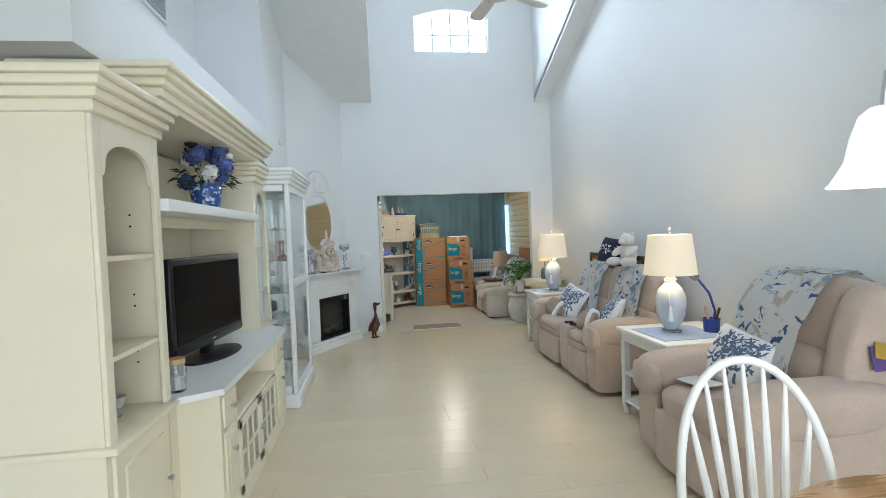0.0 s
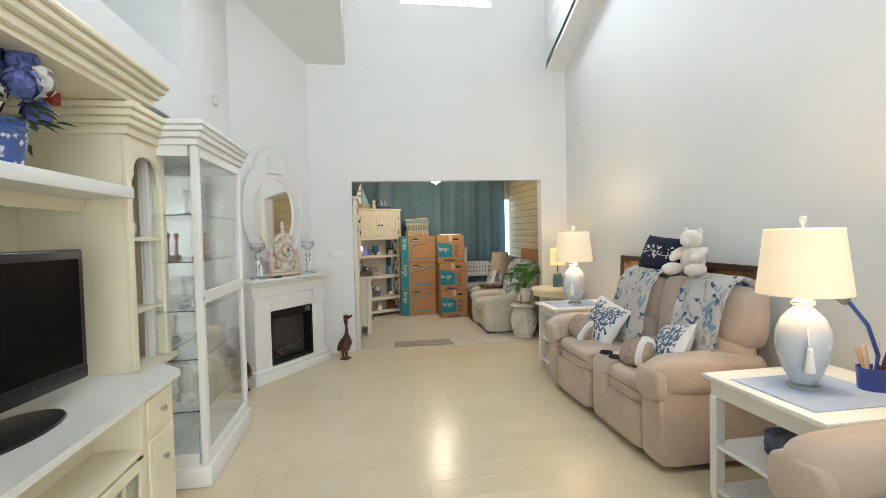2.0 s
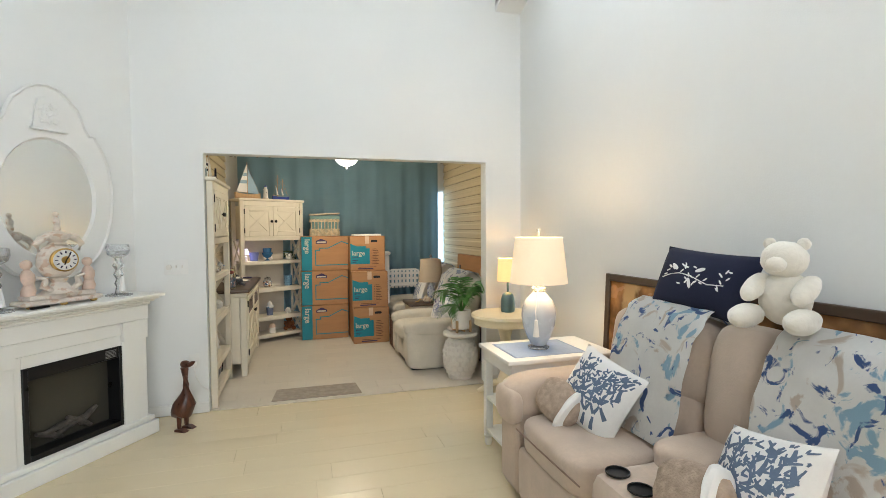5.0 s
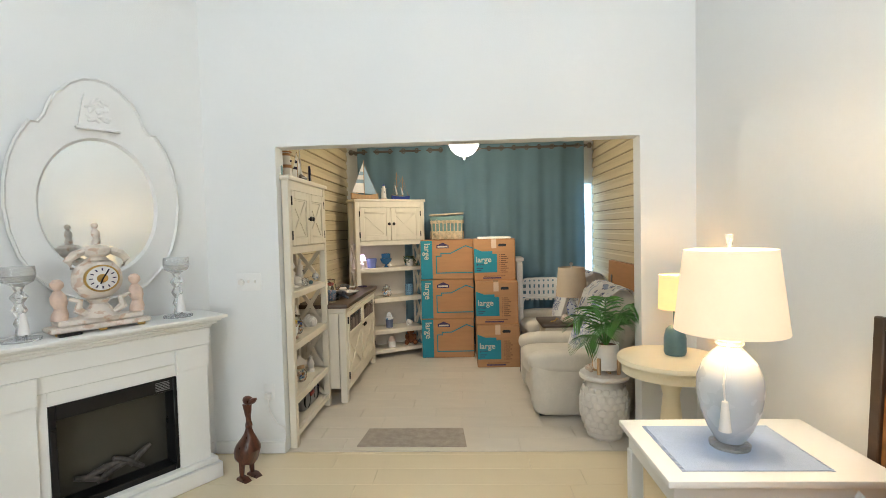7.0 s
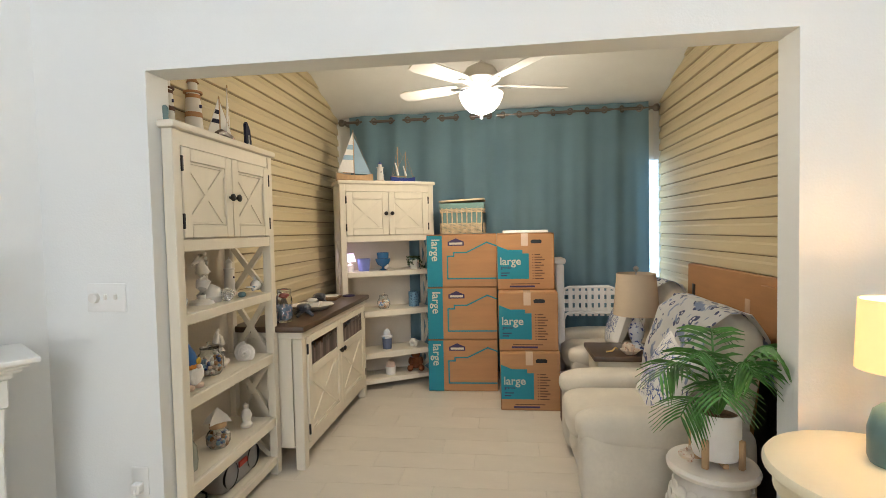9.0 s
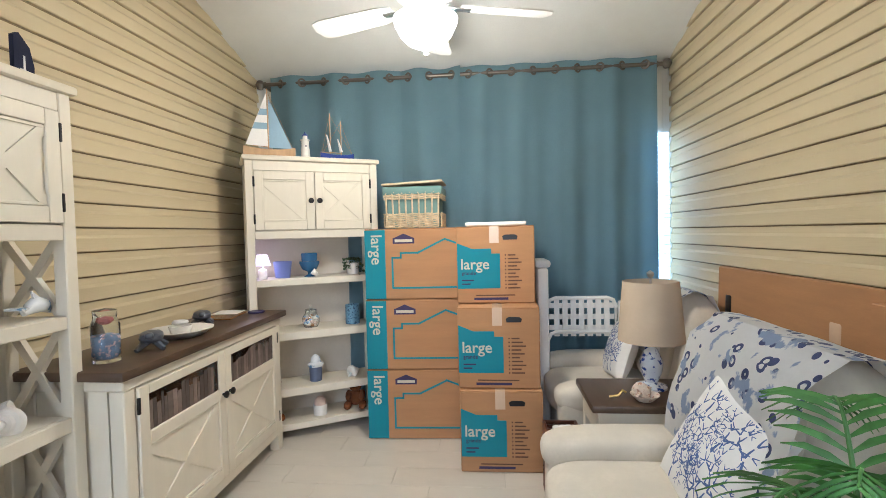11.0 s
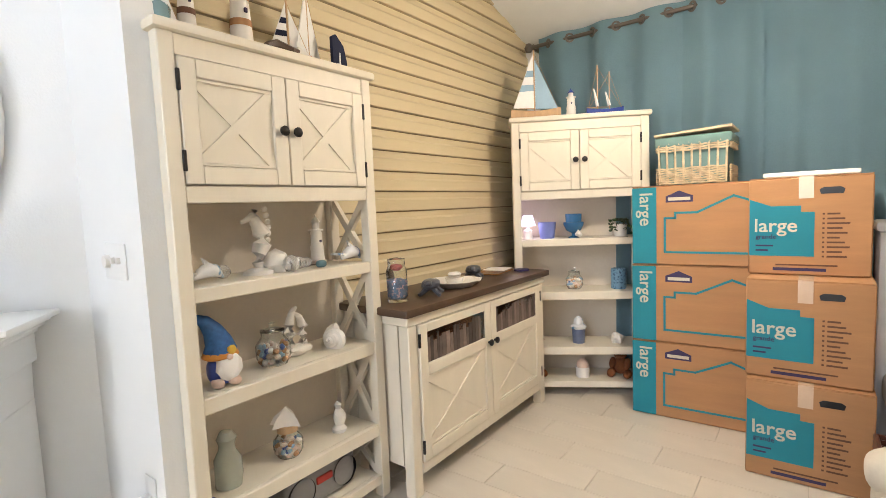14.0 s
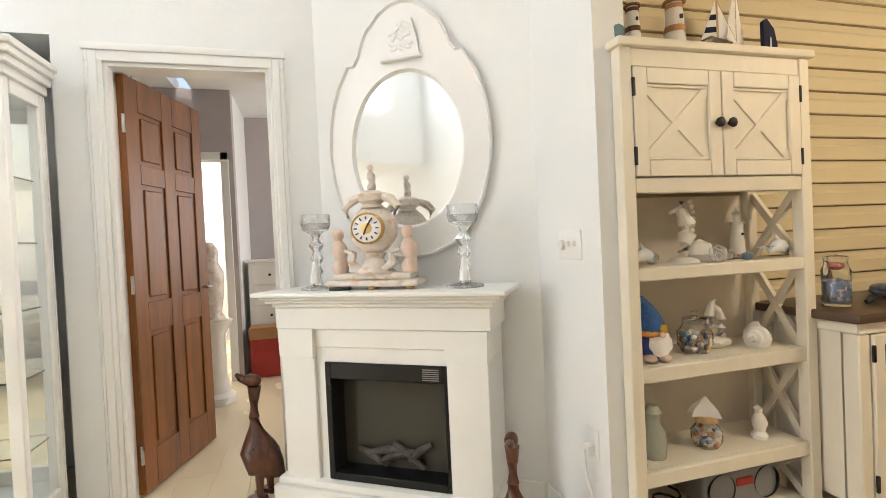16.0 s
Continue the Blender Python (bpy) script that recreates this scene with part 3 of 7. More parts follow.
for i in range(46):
    part("slat", box(bm_new(), 1.86, 1.965, 10.668, 10.694, 0.55 + i * 0.032, 0.574 + i * 0.032), BLINDGLOW, bl)


def ceiling_fan(x, y, zc, zb, label, blades, glow, a0, short=False):
    f = thing("ceiling_fan", pose(x, y, zb), label, "ceiling fan")
    part("downrod", tube([(0, 0, 0.30), (0, 0, zc - zb)], 0.012, 10), TRIMW, f)
    part("canopy", lathe([(0, zc - zb + 0.02), (0.065, zc - zb + 0.02), (0.06, zc - zb - 0.05), (0.015, zc - zb - 0.08)], 24), TRIMW, f)
    part("motor", lathe([(0, 0.33), (0.05, 0.325), (0.095, 0.30), (0.125, 0.255), (0.13, 0.22), (0.10, 0.20), (0.07, 0.185), (0.07, 0.15), (0.095, 0.14), (0.095, 0.125), (0, 0.12)], 32), CERAM, f)
    if glow:
        part("globe", lathe([(0.135, 0.135), (0.15, 0.125), (0.145, 0.10), (0.12, 0.05), (0.085, 0.015), (0.04, -0.005), (0, -0.008)], 32), GLOBE, f, "lit opal glass bowl")
        part("finial", lathe([(0, -0.04), (0.010, -0.035), (0.014, -0.022), (0.018, -0.008), (0, -0.006)], 12), STEEL, f)
    for i in range(blades):
        b = prism([(0.17, -0.045), (0.25, -0.06), (0.56, -0.072), (0.61, -0.06), (0.63, 0), (0.61, 0.06), (0.56, 0.072), (0.25, 0.06), (0.17, 0.045)], 0.007)
        turn_part(b, pose(0, 0, 0.185, 0, 0, a0 + i * 360 / blades) @ pose(0, 0, 0, 90 + 12, 0, 0))
        bl2 = part("blade", b, TRIMW if glow else CERAM, f)
        part("blade_arm", turn_part(box(bm_new(), 0.09, 0.22, -0.018, 0.018, 0.176, 0.186, 0.003, 1), pose(0, 0, 0, 0, 0, a0 + i * 360 / blades)), STEEL, bl2)
    return f


fan = ceiling_fan(0.405, 9.35, lean(9.35), 2.21, "white five-blade ceiling fan with lit opal bowl", 5, True, 17)
lamp("fan_bulb", 'POINT', pose(0.405, 9.35, 2.16), 32, (1.0, 0.88, 0.68), 0.10)


# moving cartons
def words(txt, size, m, material, parent, depth=0.0012):
    c = bpy.data.curves.new("writing", 'FONT')
    c.body, c.size, c.extrude, c.resolution_u = txt, size, depth, 3
    c.offset = size * 0.012
    ob = new("writing", c)
    me = bpy.data.meshes.new_from_object(ob.evaluated_get(bpy.context.evaluated_depsgraph_get()))
    bpy.data.objects.remove(ob)
    me.materials.clear()
    me.materials.append(material)
    o = new("writing", me)
    o.parent, o.matrix_basis = parent, m
    return o


UP = pose(0, 0, 0, 90)
S = 0.457


def carton(m, wide, group):
    W, D = (0.605, 0.457) if wide else (S, 0.605)
    c = thing("moving_carton", m, "taped brown cardboard moving carton printed in teal, stacked", "box", group)
    part("body", box(bm_new(), 0, W, 0, D, 0.002, S - 0.004, 0.006, 1), CARD, c)
    part("top_flap", box(box(bm_new(), 0.002, W - 0.002, 0.002, D / 2 - 0.002, S - 0.004, S), 0.002, W - 0.002, D / 2 + 0.002, D - 0.002, S - 0.004, S), CARD, c)
    y = -0.0012
    if wide:
        part("teal_panel", box(bm_new(), 0.002, 0.135, y, 0.004, 0.006, S - 0.008), PRINTT, c, "teal printed band")
        words("large", 0.10, pose(0.045, y - 0.0005, S - 0.035, 90) @ pose(0, 0, 0, 0, 0, -90), PRINTG, c)
        hx, hz = 0.175, 0.075
        pts = [(0.18, 0.075), (0.18, 0.27), (0.235, 0.27), (0.235, 0.30), (0.345, 0.30), (0.52, 0.385), (0.60, 0.355)]
        bm = bm_new()
        for p, q in zip(pts, pts[1:]):
            d = Vector((q[0] - p[0], q[1] - p[1]))
            nn = Vector((-d.y, d.x)).normalized() * 0.006
            e = d.normalized() * 0.006
            prism([(p[0] - e.x + nn.x, p[1] - e.y + nn.y), (q[0] + e.x + nn.x, q[1] + e.y + nn.y), (q[0] + e.x - nn.x, q[1] + e.y - nn.y), (p[0] - e.x - nn.x, p[1] - e.y - nn.y)], 0.002, bm, pose(0, y, 0))
        box(bm, 0.174, 0.60, y, 0.0008, 0.069, 0.081)
        part("roof_outline", bm, PRINTT, c, "teal printed roof outline")
        part("house_mark", prism([(0.185, 0.36), (0.185, 0.395), (0.21, 0.405), (0.255, 0.425), (0.30, 0.405), (0.325, 0.395), (0.325, 0.36)], 0.002, m=pose(0, y, 0)), PRINTN, c, "navy house-shaped mark")
        part("mark_bar", box(bm_new(), 0.198, 0.312, y - 0.001, y, 0.370, 0.388), PRINTG, c)
    else:
        part("teal_panel", prism([(0.004, 0.09), (0.004, 0.36), (0.09, 0.325), (0.205, 0.325), (0.205, 0.295), (0.255, 0.295), (0.255, 0.09)], 0.004, m=pose(0, y, 0)), PRINTT, c, "teal printed panel")
        words("large", 0.088, pose(0.022, y - 0.0005, 0.205, 90), PRINTG, c)
        words("grande", 0.030, pose(0.03, y - 0.0005, 0.172, 90), PRINTN, c)
        for k in range(2):
            part("print_line", box(bm_new(), 0.03, 0.10 - 0.02 * k, y - 0.0005, y, 0.135 - 0.022 * k, 0.143 - 0.022 * k), PRINTN, c)
        for k in range(10):
            part("print_line", box(bm_new(), 0.30, 0.345 + 0.035 * ((k * 7) % 5) / 4, y, 0.002, 0.281 - 0.0215 * k, 0.289 - 0.0215 * k), PRINTSHADE, c)
            part("print_tick", box(bm_new(), 0.283, 0.291, y, 0.002, 0.281 - 0.0215 * k, 0.289 - 0.0215 * k), PRINTSHADE, c)
        part("print_line", box(bm_new(), 0.11, 0.34, y, 0.002, 0.046, 0.053), PRINTSHADE, c)
        part("print_line", box(bm_new(), 0.10, 0.30, y, 0.002, 0.022, 0.036), PRINTN, c)
        part("handle_hole", prism([(0.275, 0.375), (0.355, 0.375), (0.36, 0.395), (0.345, 0.405), (0.285, 0.405), (0.27, 0.395)], 0.003, m=pose(0, y, 0)), BLACKP, c, "dark handle opening")
        part("tape", box(box(bm_new(), 0.195, 0.25, y - 0.0008, 0.002, S - 0.10, S + 0.001), 0.195, 0.25, y - 0.0008, 0.3, S, S + 0.0015), TAPE, c, "shiny clear packing tape")
    return c


for i in range(3):
    carton(pose(-0.13 + 0.004 * i, 10.15 - 0.004 * i, i * (S + 0.001), rz=2), True, "stack of cartons by the cabinet")
for i, (x, y, r) in enumerate(((0.500, 9.735, 0.6), (0.492, 9.78, -0.8), (0.486, 9.93, 0.5))):
    carton(pose(x, y, i * (S + 0.001), rz=r), False, "stack of cartons by the armchairs")
solid("white_board", box(bm_new(), 0, 0.36, 0, 0.26, 0, 0.022, 0.004, 1), WHITEWOOD, pose(0.54, 9.97, 3 * (S + 0.001) + 0.002, rz=1), "thin white board lying on the carton stack", "board")

# wicker hamper on the cartons
def hamper(m):
    h = thing("wicker_hamper", m, "pale wicker hamper with teal cloth lining and lid", "basket")
    W, D, H = 0.37, 0.30, 0.27
    part("lining", box(bm_new(), 0.012, W - 0.012, 0.012, D - 0.012, 0.004, H - 0.03, 0.01, 1), SKYT, h, "teal cloth lining")
    part("lining_fold", box(bm_new(), -0.012, W + 0.012, -0.012, D + 0.012, H - 0.055, H, 0.012, 2), SKYT, h, "teal cloth lining")
    def weave(z0, z1):
        bm = bm_new()
        n = max(2, int((z1 - z0) / 0.011))
        for i in range(n):
            z = z0 + (z1 - z0) * (i + 0.5) / n
            s = -0.012 * (1 - z / H)
            pts = []
            for k in range(29):
                u = k / 28
                pts.append((-s + (W + 2 * s) * u, -0.004 + 0.004 * math.sin(k * 1.57 + i * 3.14), z + 0.002 * math.sin(k * 0.9 + i)))
            tube(pts, 0.0055, 5, bm)
            tube([(W - p[0], D - p[1], p[2]) for p in pts], 0.0055, 5, bm)
            tube([(p[1], D * (p[0] / W), p[2]) for p in pts], 0.0055, 5, bm)
            tube([(W - p[1], D * (p[0] / W), p[2]) for p in pts], 0.0055, 5, bm)
        return bm
    part("weave", weave(0.0, 0.095), WICKER, h)
    part("weave", weave(0.185, 0.235), WICKER, h)
    for i in range(9):
        x = 0.01 + (W - 0.02) * i / 8
        part("upright", tube([(x * 0.96 + 0.008, -0.003, 0.0), (x, -0.006, 0.235)], 0.006, 6), WICKER, h)
    part("lid", turn_part(box(bm_new(), -0.015, W + 0.015, -0.015, D + 0.01, 0, 0.016, 0.006, 2), pose(0, 0, H + 0.006, 0, -2.5, 0)), WICKER, h, "woven lid resting ajar")
    return h


SKYT = mat("sea_green_cotton", (0.16, 0.27, 0.26), 0.9, var=0.05, bump=0.1)
hamper(pose(0.0, 10.22, 3 * (S + 0.001) + 0.004))


# upholstered chairs
def club_chair(m, label):
    c = thing("armchair", m, label, "armchair", "cream club chairs")
    W, D = 0.86, 0.86
    part("base", box(bm_new(), 0.02, W - 0.02, 0.03, D - 0.06, 0.05, 0.36, 0.03, 3), LINEN, c)
    part("plinth", box(bm_new(), 0.06, W - 0.06, 0.06, D - 0.1, 0.0, 0.05), BLACKP, c)
    part("seat_cushion", cushion(W - 0.34, 0.66, 0.18, 0.45, m=pose(W / 2, 0.30, 0.36)), LINEN, c)
    for x in (0.09, W - 0.09):
        part("arm", cushion(0.19, 0.80, 0.46, 0.30, m=pose(x, 0.40, 0.24)), LINEN, c)
        part("arm_roll", cushion(0.22, 0.80, 0.17, 0.6, m=pose(x, 0.38, 0.43)), LINEN, c)
    part("backrest", cushion(W - 0.10, 0.22, 0.72, 0.5, m=pose(W / 2, 0.74, 0.62, -10)), LINEN, c)
    part("back_cushion", cushion(W - 0.34, 0.13, 0.48, 0.6, m=pose(W / 2, 0.645, 0.66, -12)), LINEN, c)
    return c


def drape(x0, x1, prof, seed, thick=0.008, wob=0.015, nx=22):
    """Cloth laid over a profile of (y, z) points, hanging unevenly at the ends."""
    bm = bmesh.new()
    P = [Vector((0, y, z)) for y, z in prof]
    fine = []
    for a, b in zip(P, P[1:]):
        for k in range(4):
            fine.append(a.lerp(b, k / 4))
    fine.append(P[-1])
    rows = []
    for j, p in enumerate(fine):
        r = []
        for i in range(nx + 1):
            u = i / nx
            v = noise.noise(Vector((u * 4 + seed, j * 0.25, seed)))
            r.append(bm.verts.new((x0 + (x1 - x0) * u + 0.02 * noise.noise(Vector((seed, j * 0.3, 1))), p.y - wob * (1 + v) * 0.7, p.z + wob * v * 0.6)))
        rows.append(r)
    for a, b in zip(rows, rows[1:]):
        for i in range(nx):
            bm.faces.new((a[i], a[i + 1], b[i + 1], b[i]))
    bmesh.ops.solidify(bm, geom=bm.faces[:], thickness=thick)
    return bm


CH1 = pose(0.895, 9.19, 0, rz=-90)
CH2 = pose(1.04, 10.52, 0, rz=-90)
club_chair(CH1, "cream linen club chair with a shell-print throw")
club_chair(CH2, "cream linen club chair beside the curtain")
solid("throw_blanket", drape(0.06, 0.80, [(0.50, 0.50), (0.53, 0.70), (0.61, 0.91), (0.70, 0.99), (0.80, 0.985), (0.88, 0.86), (0.92, 0.62)], 2.0), SHELLP, CH1, "white throw printed with navy shells on the armchair back", "blanket")
solid("throw_blanket", drape(0.12, 0.78, [(0.53, 0.62), (0.56, 0.80), (0.63, 0.95), (0.72, 1.00), (0.82, 0.97), (0.89, 0.80), (0.91, 0.60)], 5.0), SHELLP, CH2, "white throw printed with navy shells on the armchair back", "blanket")


def soft_square(sx, sz, thick, n=18):
    """A knife-edge pillow: full in the middle, thin at the seams, corners drawn out."""
    bm = bm_new()
    sheets = []
    for s in (-1, 1):
        g = []
        for i in range(n + 1):
            r = []
            for k in range(n + 1):
                u, v = 2 * i / n - 1, 2 * k / n - 1
                r.append(bm.verts.new(plump(u, v, sx, sz, thick, s)))
            g.append(r)
        for i in range(n):
            for k in range(n):
                bm.faces.new((g[i][k], g[i + 1][k], g[i + 1][k + 1], g[i][k + 1]))
        sheets.append(g)
    bmesh.ops.remove_doubles(bm, verts=bm.verts, dist=0.0005)
    return bm


def plump(u, v, sx, sz, thick, s):
    x = sx / 2 * u * (1 - 0.07 * (1 - v * v))
    z = sz / 2 * v * (1 - 0.07 * (1 - u * u))
    return Vector((x, s * thick / 2 * max(0.0, (1 - u * u) * (1 - v * v)) ** 0.42, z))


def pillow(m, sx, sz, material, label, thick=0.15, stroke=0.0125):
    """A soft square pillow with branching coral printed on its front."""
    t = thing("throw_pillow", m, label, "pillow", "throw pillows")
    part("cover", soft_square(sx, sz, thick), OFFW, t)
    rnd = random.Random(int(m.translation.y * 1000))

    def lie(x, z):
        u, v = max(-1, min(1, 2 * x / sx)), max(-1, min(1, 2 * z / sz))
        return plump(u, v, sx, sz, thick, -1) + Vector((0, -0.0012, 0))

    bm = bm_new()

    def grow(x, z, a, r, l, depth):
        pts = []
        for i in range(5):
            if max(abs(2 * x / sx), abs(2 * z / sz)) > 0.93:
                break
            pts.append(lie(x, z))
            x, z, a = x + l / 4 * math.cos(a), z + l / 4 * math.sin(a), a + rnd.uniform(-0.2, 0.2)
        if len(pts) > 1:
            w = []
            for i, q in enumerate(pts):
                u = pts[min(i + 1, len(pts) - 1)] - pts[max(i - 1, 0)]
                n = Vector((-u.z, 0, u.x)).normalized() * r * (1 - 0.12 * i)
                w.append([bm.verts.new(lie(q.x + s * n.x, q.z + s * n.z)) for s in (-1, 0, 1)])
            for c, d in zip(w, w[1:]):
                bm.faces.new((c[0], c[1], d[1], d[0]))
                bm.faces.new((c[1], c[2], d[2], d[1]))
        if depth and len(pts) == 5:
            for s in (-1, 1):
                grow(x, z, a + s * rnd.uniform(0.35, 0.75), r * 0.8, l * rnd.uniform(0.7, 0.95), depth - 1)

    for cx, cz, a in ((-0.22, -0.45, 1.5), (0.25, -0.42, 1.7), (-0.42, 0.05, 0.9), (0.12, 0.08, 1.2), (0.42, 0.1, 1.9), (0.0, -0.2, 2.0), (-0.2, 0.25, 1.4), (-0.4, -0.25, 0.7), (0.4, -0.2, 2.4), (0.1, -0.45, 1.4)):
        grow(cx * sx, cz * sz, a, stroke, 0.062 if stroke > 0.01 else 0.048, 4 if stroke > 0.01 else 5)
    part("coral_print", bm, material, t, "printed branching coral", smooth=False)
    return t


pillow(CH1 @ pose(0.52, 0.50, 0.60, -26, 10, 0), 0.46, 0.44, CORALB, "white pillow printed with blue coral on the armchair", 0.15, 0.0055)
pillow(CH2 @ pose(0.46, 0.42, 0.62, -20, -8, 0), 0.40, 0.38, CORALB, "white pillow printed with blue coral on the far armchair", 0.15, 0.005)

# side table between the chairs
st = thing("side_table", pose(1.12, 9.25, 0), "white side table with a dark walnut top", "side table")
part("tabletop", box(bm_new(), 0, 0.62, 0, 0.42, 0.52, 0.555, 0.008, 2), DARKTOP, st)
part("apron", box(bm_new(), 0.03, 0.59, 0.03, 0.39, 0.40, 0.52, 0.003, 1), ANTIQ, st)
for x in (0.03, 0.545):
    for y in (0.03, 0.345):
        part("leg", box(bm_new(), x, x + 0.045, y, y + 0.045, 0, 0.40, 0.004, 1), ANTIQ, st)
tl = thing("table_lamp", pose(1.46, 9.52, 0.555), "unlit table lamp with an oatmeal drum shade", "lamp")
part("base", lathe([(0, 0), (0.075, 0), (0.075, 0.012), (0.03, 0.03), (0.05, 0.08), (0.055, 0.13), (0.03, 0.19), (0.012, 0.22), (0.012, 0.26)], 20), BLUEW, tl)
def shade(r0, r1, z0, z1, material, parent, seg=40, label=""):
    return part("shade", lathe([(r0, z0), (r1, z1), (r1 - 0.004, z1), (r0 - 0.004, z0), (r0, z0)], seg), material, parent, label)
shade(0.155, 0.13, 0.235, 0.525, SHADEOFF, tl)
part("finial", lathe([(0.004, 0.50), (0.006, 0.54), (0.016, 0.55), (0.018, 0.565), (0, 0.58)], 12), STEEL, tl)
tb = thing("tissue_box", pose(1.60, 9.30, 0.555, rz=-12), "silver tissue box with a white tissue", "box")
part("body", box(bm_new(), 0, 0.14, 0, 0.14, 0, 0.135, 0.008, 2), mat("pearl_mosaic", (0.5, 0.47, 0.42), 0.35, var=0.15, scale=50, bump=0.2, bscale=70), tb)
part("tissue", lathe([(0.045, 0.135), (0.03, 0.16), (0.035, 0.19), (0.01, 0.21), (0, 0.205)], 9, m=pose(0.07, 0.07, 0, 0, 8, 0)), PAPER, tb)
def shell(m, r, label, material=None):
    bm = bm_new()
    pts, rad = [], []
    for i in range(60):
        a = i * 0.42
        k = i / 59
        pts.append((r * 0.55 * (1 - k) ** 1.3 * math.cos(a), r * 0.55 * (1 - k) ** 1.3 * math.sin(a), r * 1.5 * k))
        rad.append(max(0.001, r * 0.5 * (1 - k) ** 1.1 + 0.001))
    tube(pts, rad, 8, bm)
    return solid("sea_shell", bm, material or SHELLW, m, label, "shell", "sea shells")
shell(pose(1.36, 9.36, 0.582, 0, 80, 30), 0.05, "pale spiral sea shell on the side table")
tr = thing("trinket_dish", pose(1.37, 9.33, 0.556), "scalloped shell trinket dish", "dish")
part("bowl", lathe([(0, 0.004), (0.03, 0.004), (0.06, 0.03), (0.065, 0.03), (0.035, 0.0), (0, 0.0)], 18), SHELLW, tr)
solid("letter_holder", tube([(0, 0, 0), (0.04, 0, 0.006), (0.06, 0, 0.03), (0.075, 0, 0.02)], 0.006, 8), GOLD, pose(1.22, 9.36, 0.562), "small gilt hook-shaped ornament", "ornament")

# folded white lawn chair
lc = thing("lawn_chair", pose(1.06, 10.40, 0), "folded white webbed lawn chair against the curtain", "chair")
for k, (z0, z1, dy) in enumerate(((0.03, 0.88, 0.0), (0.03, 0.66, -0.05))):
    pts = [(0.0, dy, z0), (0.0, dy, z1 - 0.06), (0.02, dy, z1 - 0.015), (0.06, dy, z1), (0.40, dy, z1), (0.44, dy, z1 - 0.015), (0.46, dy, z1 - 0.06), (0.46, dy, z0)]
    part("tube_frame", tube(pts, 0.013, 8), OFFW, lc)
for i in range(7):
    part("web_strap", box(bm_new(), 0.05 + i * 0.055, 0.085 + i * 0.055, -0.004, 0.004, 0.62, 0.875, 0.001, 1), OFFW, lc)
for i in range(3):
    part("web_strap", box(bm_new(), 0.012, 0.448, 0.004, 0.009, 0.66 + i * 0.075, 0.695 + i * 0.075, 0.001, 1), OFFW, lc)
for x in (-0.03, 0.49):
    part("armrest", box(bm_new(), x - 0.02, x + 0.02, -0.10, 0.02, 0.70, 0.86, 0.015, 2), OFFW, lc)
bin_ = thing("plastic_bin", pose(0.985, 10.22, 0.0), "tall white plastic bin behind the cartons", "bin")
part("body", box(bm_new(), 0, 0.07, 0, 0.22, 0, 1.10, 0.02, 2), OFFW, bin_)
part("lid", box(bm_new(), -0.015, 0.085, -0.015, 0.235, 1.10, 1.15, 0.02, 2), OFFW, bin_)

# magazine basket
bk = thing("magazine_basket", pose(0.945, 9.31, 0), "brown woven basket holding rolled papers", "basket")
bw = bm_new()
for i in range(16):
    z = 0.01 + i * 0.022
    tube([(0.0, 0, z), (0.16, 0, z), (0.16, 0.30, z), (0, 0.30, z), (0, 0, z)], 0.011, 6, bw)
part("weave", bw, DUCK, bk)
part("bottom", box(bm_new(), 0.0, 0.16, 0, 0.3, 0.0, 0.012), DUCK, bk)
for k in range(3):
    part("paper_roll", tube([(0.04 + 0.04 * k, 0.06 + 0.07 * k, 0.02), (0.03 + 0.04 * k, 0.04 + 0.08 * k, 0.42 - 0.03 * k)], 0.02, 10), PAPER, bk)

# flattened carton on the siding
fc = thing("flattened_carton", pose(1.935, 8.44, 0.0, 0, 1.4, 0), "large flattened cardboard carton leaning on the siding", "box")
part("sheet", box(bm_new(), -0.03, 0.02, 0, 1.42, 0, 1.12, 0.004, 1), CARD, fc)
part("handle_hole", box(bm_new(), -0.0325, -0.02, 1.27, 1.34, 0.86, 0.98, 0.01, 2), BLACKP, fc)
part("handle_slot", box(bm_new(), -0.0325, -0.02, 0.48, 0.55, 0.86, 0.98, 0.01, 2), TAPE, fc)
part("carton_edge", box(bm_new(), -0.07, -0.032, 0.0, 0.30, 0, 1.08, 0.003, 1), CARD, fc)
dk = thing("dark_board", pose(1.74, 8.02, 0, 0, 6, 0), "dark framed board leaning behind the plant", "board")
part("panel", box(bm_new(), 0, 0.02, 0, 0.55, 0, 0.72, 0.003, 1), BLACKP, dk)
part("frame_edge", box(box(bm_new(), -0.004, 0.024, -0.02, 0.0, 0, 0.74, 0.003, 1), -0.004, 0.024, 0.0, 0.55, 0.72, 0.74, 0.003, 1), DUCK, dk)

# garden stool with a potted palm
gs = thing("garden_stool", pose(1.36, 8.03, 0), "carved white ceramic garden stool holding a palm", "stool")
gp = [(0, 0.0), (0.115, 0.0), (0.125, 0.02), (0.12, 0.04), (0.15, 0.10), (0.168, 0.18), (0.168, 0.26), (0.145, 0.34), (0.118, 0.385), (0.112, 0.40), (0.13, 0.41), (0.168, 0.42), (0.172, 0.435), (0.165, 0.45), (0, 0.45)]
gb = lathe(gp, 48)
for v in gb.verts:
    if 0.05 < v.co.z < 0.38:
        a = math.atan2(v.co.y, v.co.x)
        k = 1 + 0.035 * math.sin(a * 12) * math.cos(v.co.z * 55)
        v.co.x *= k
        v.co.y *= k
part("body", gb, CERAM, gs)
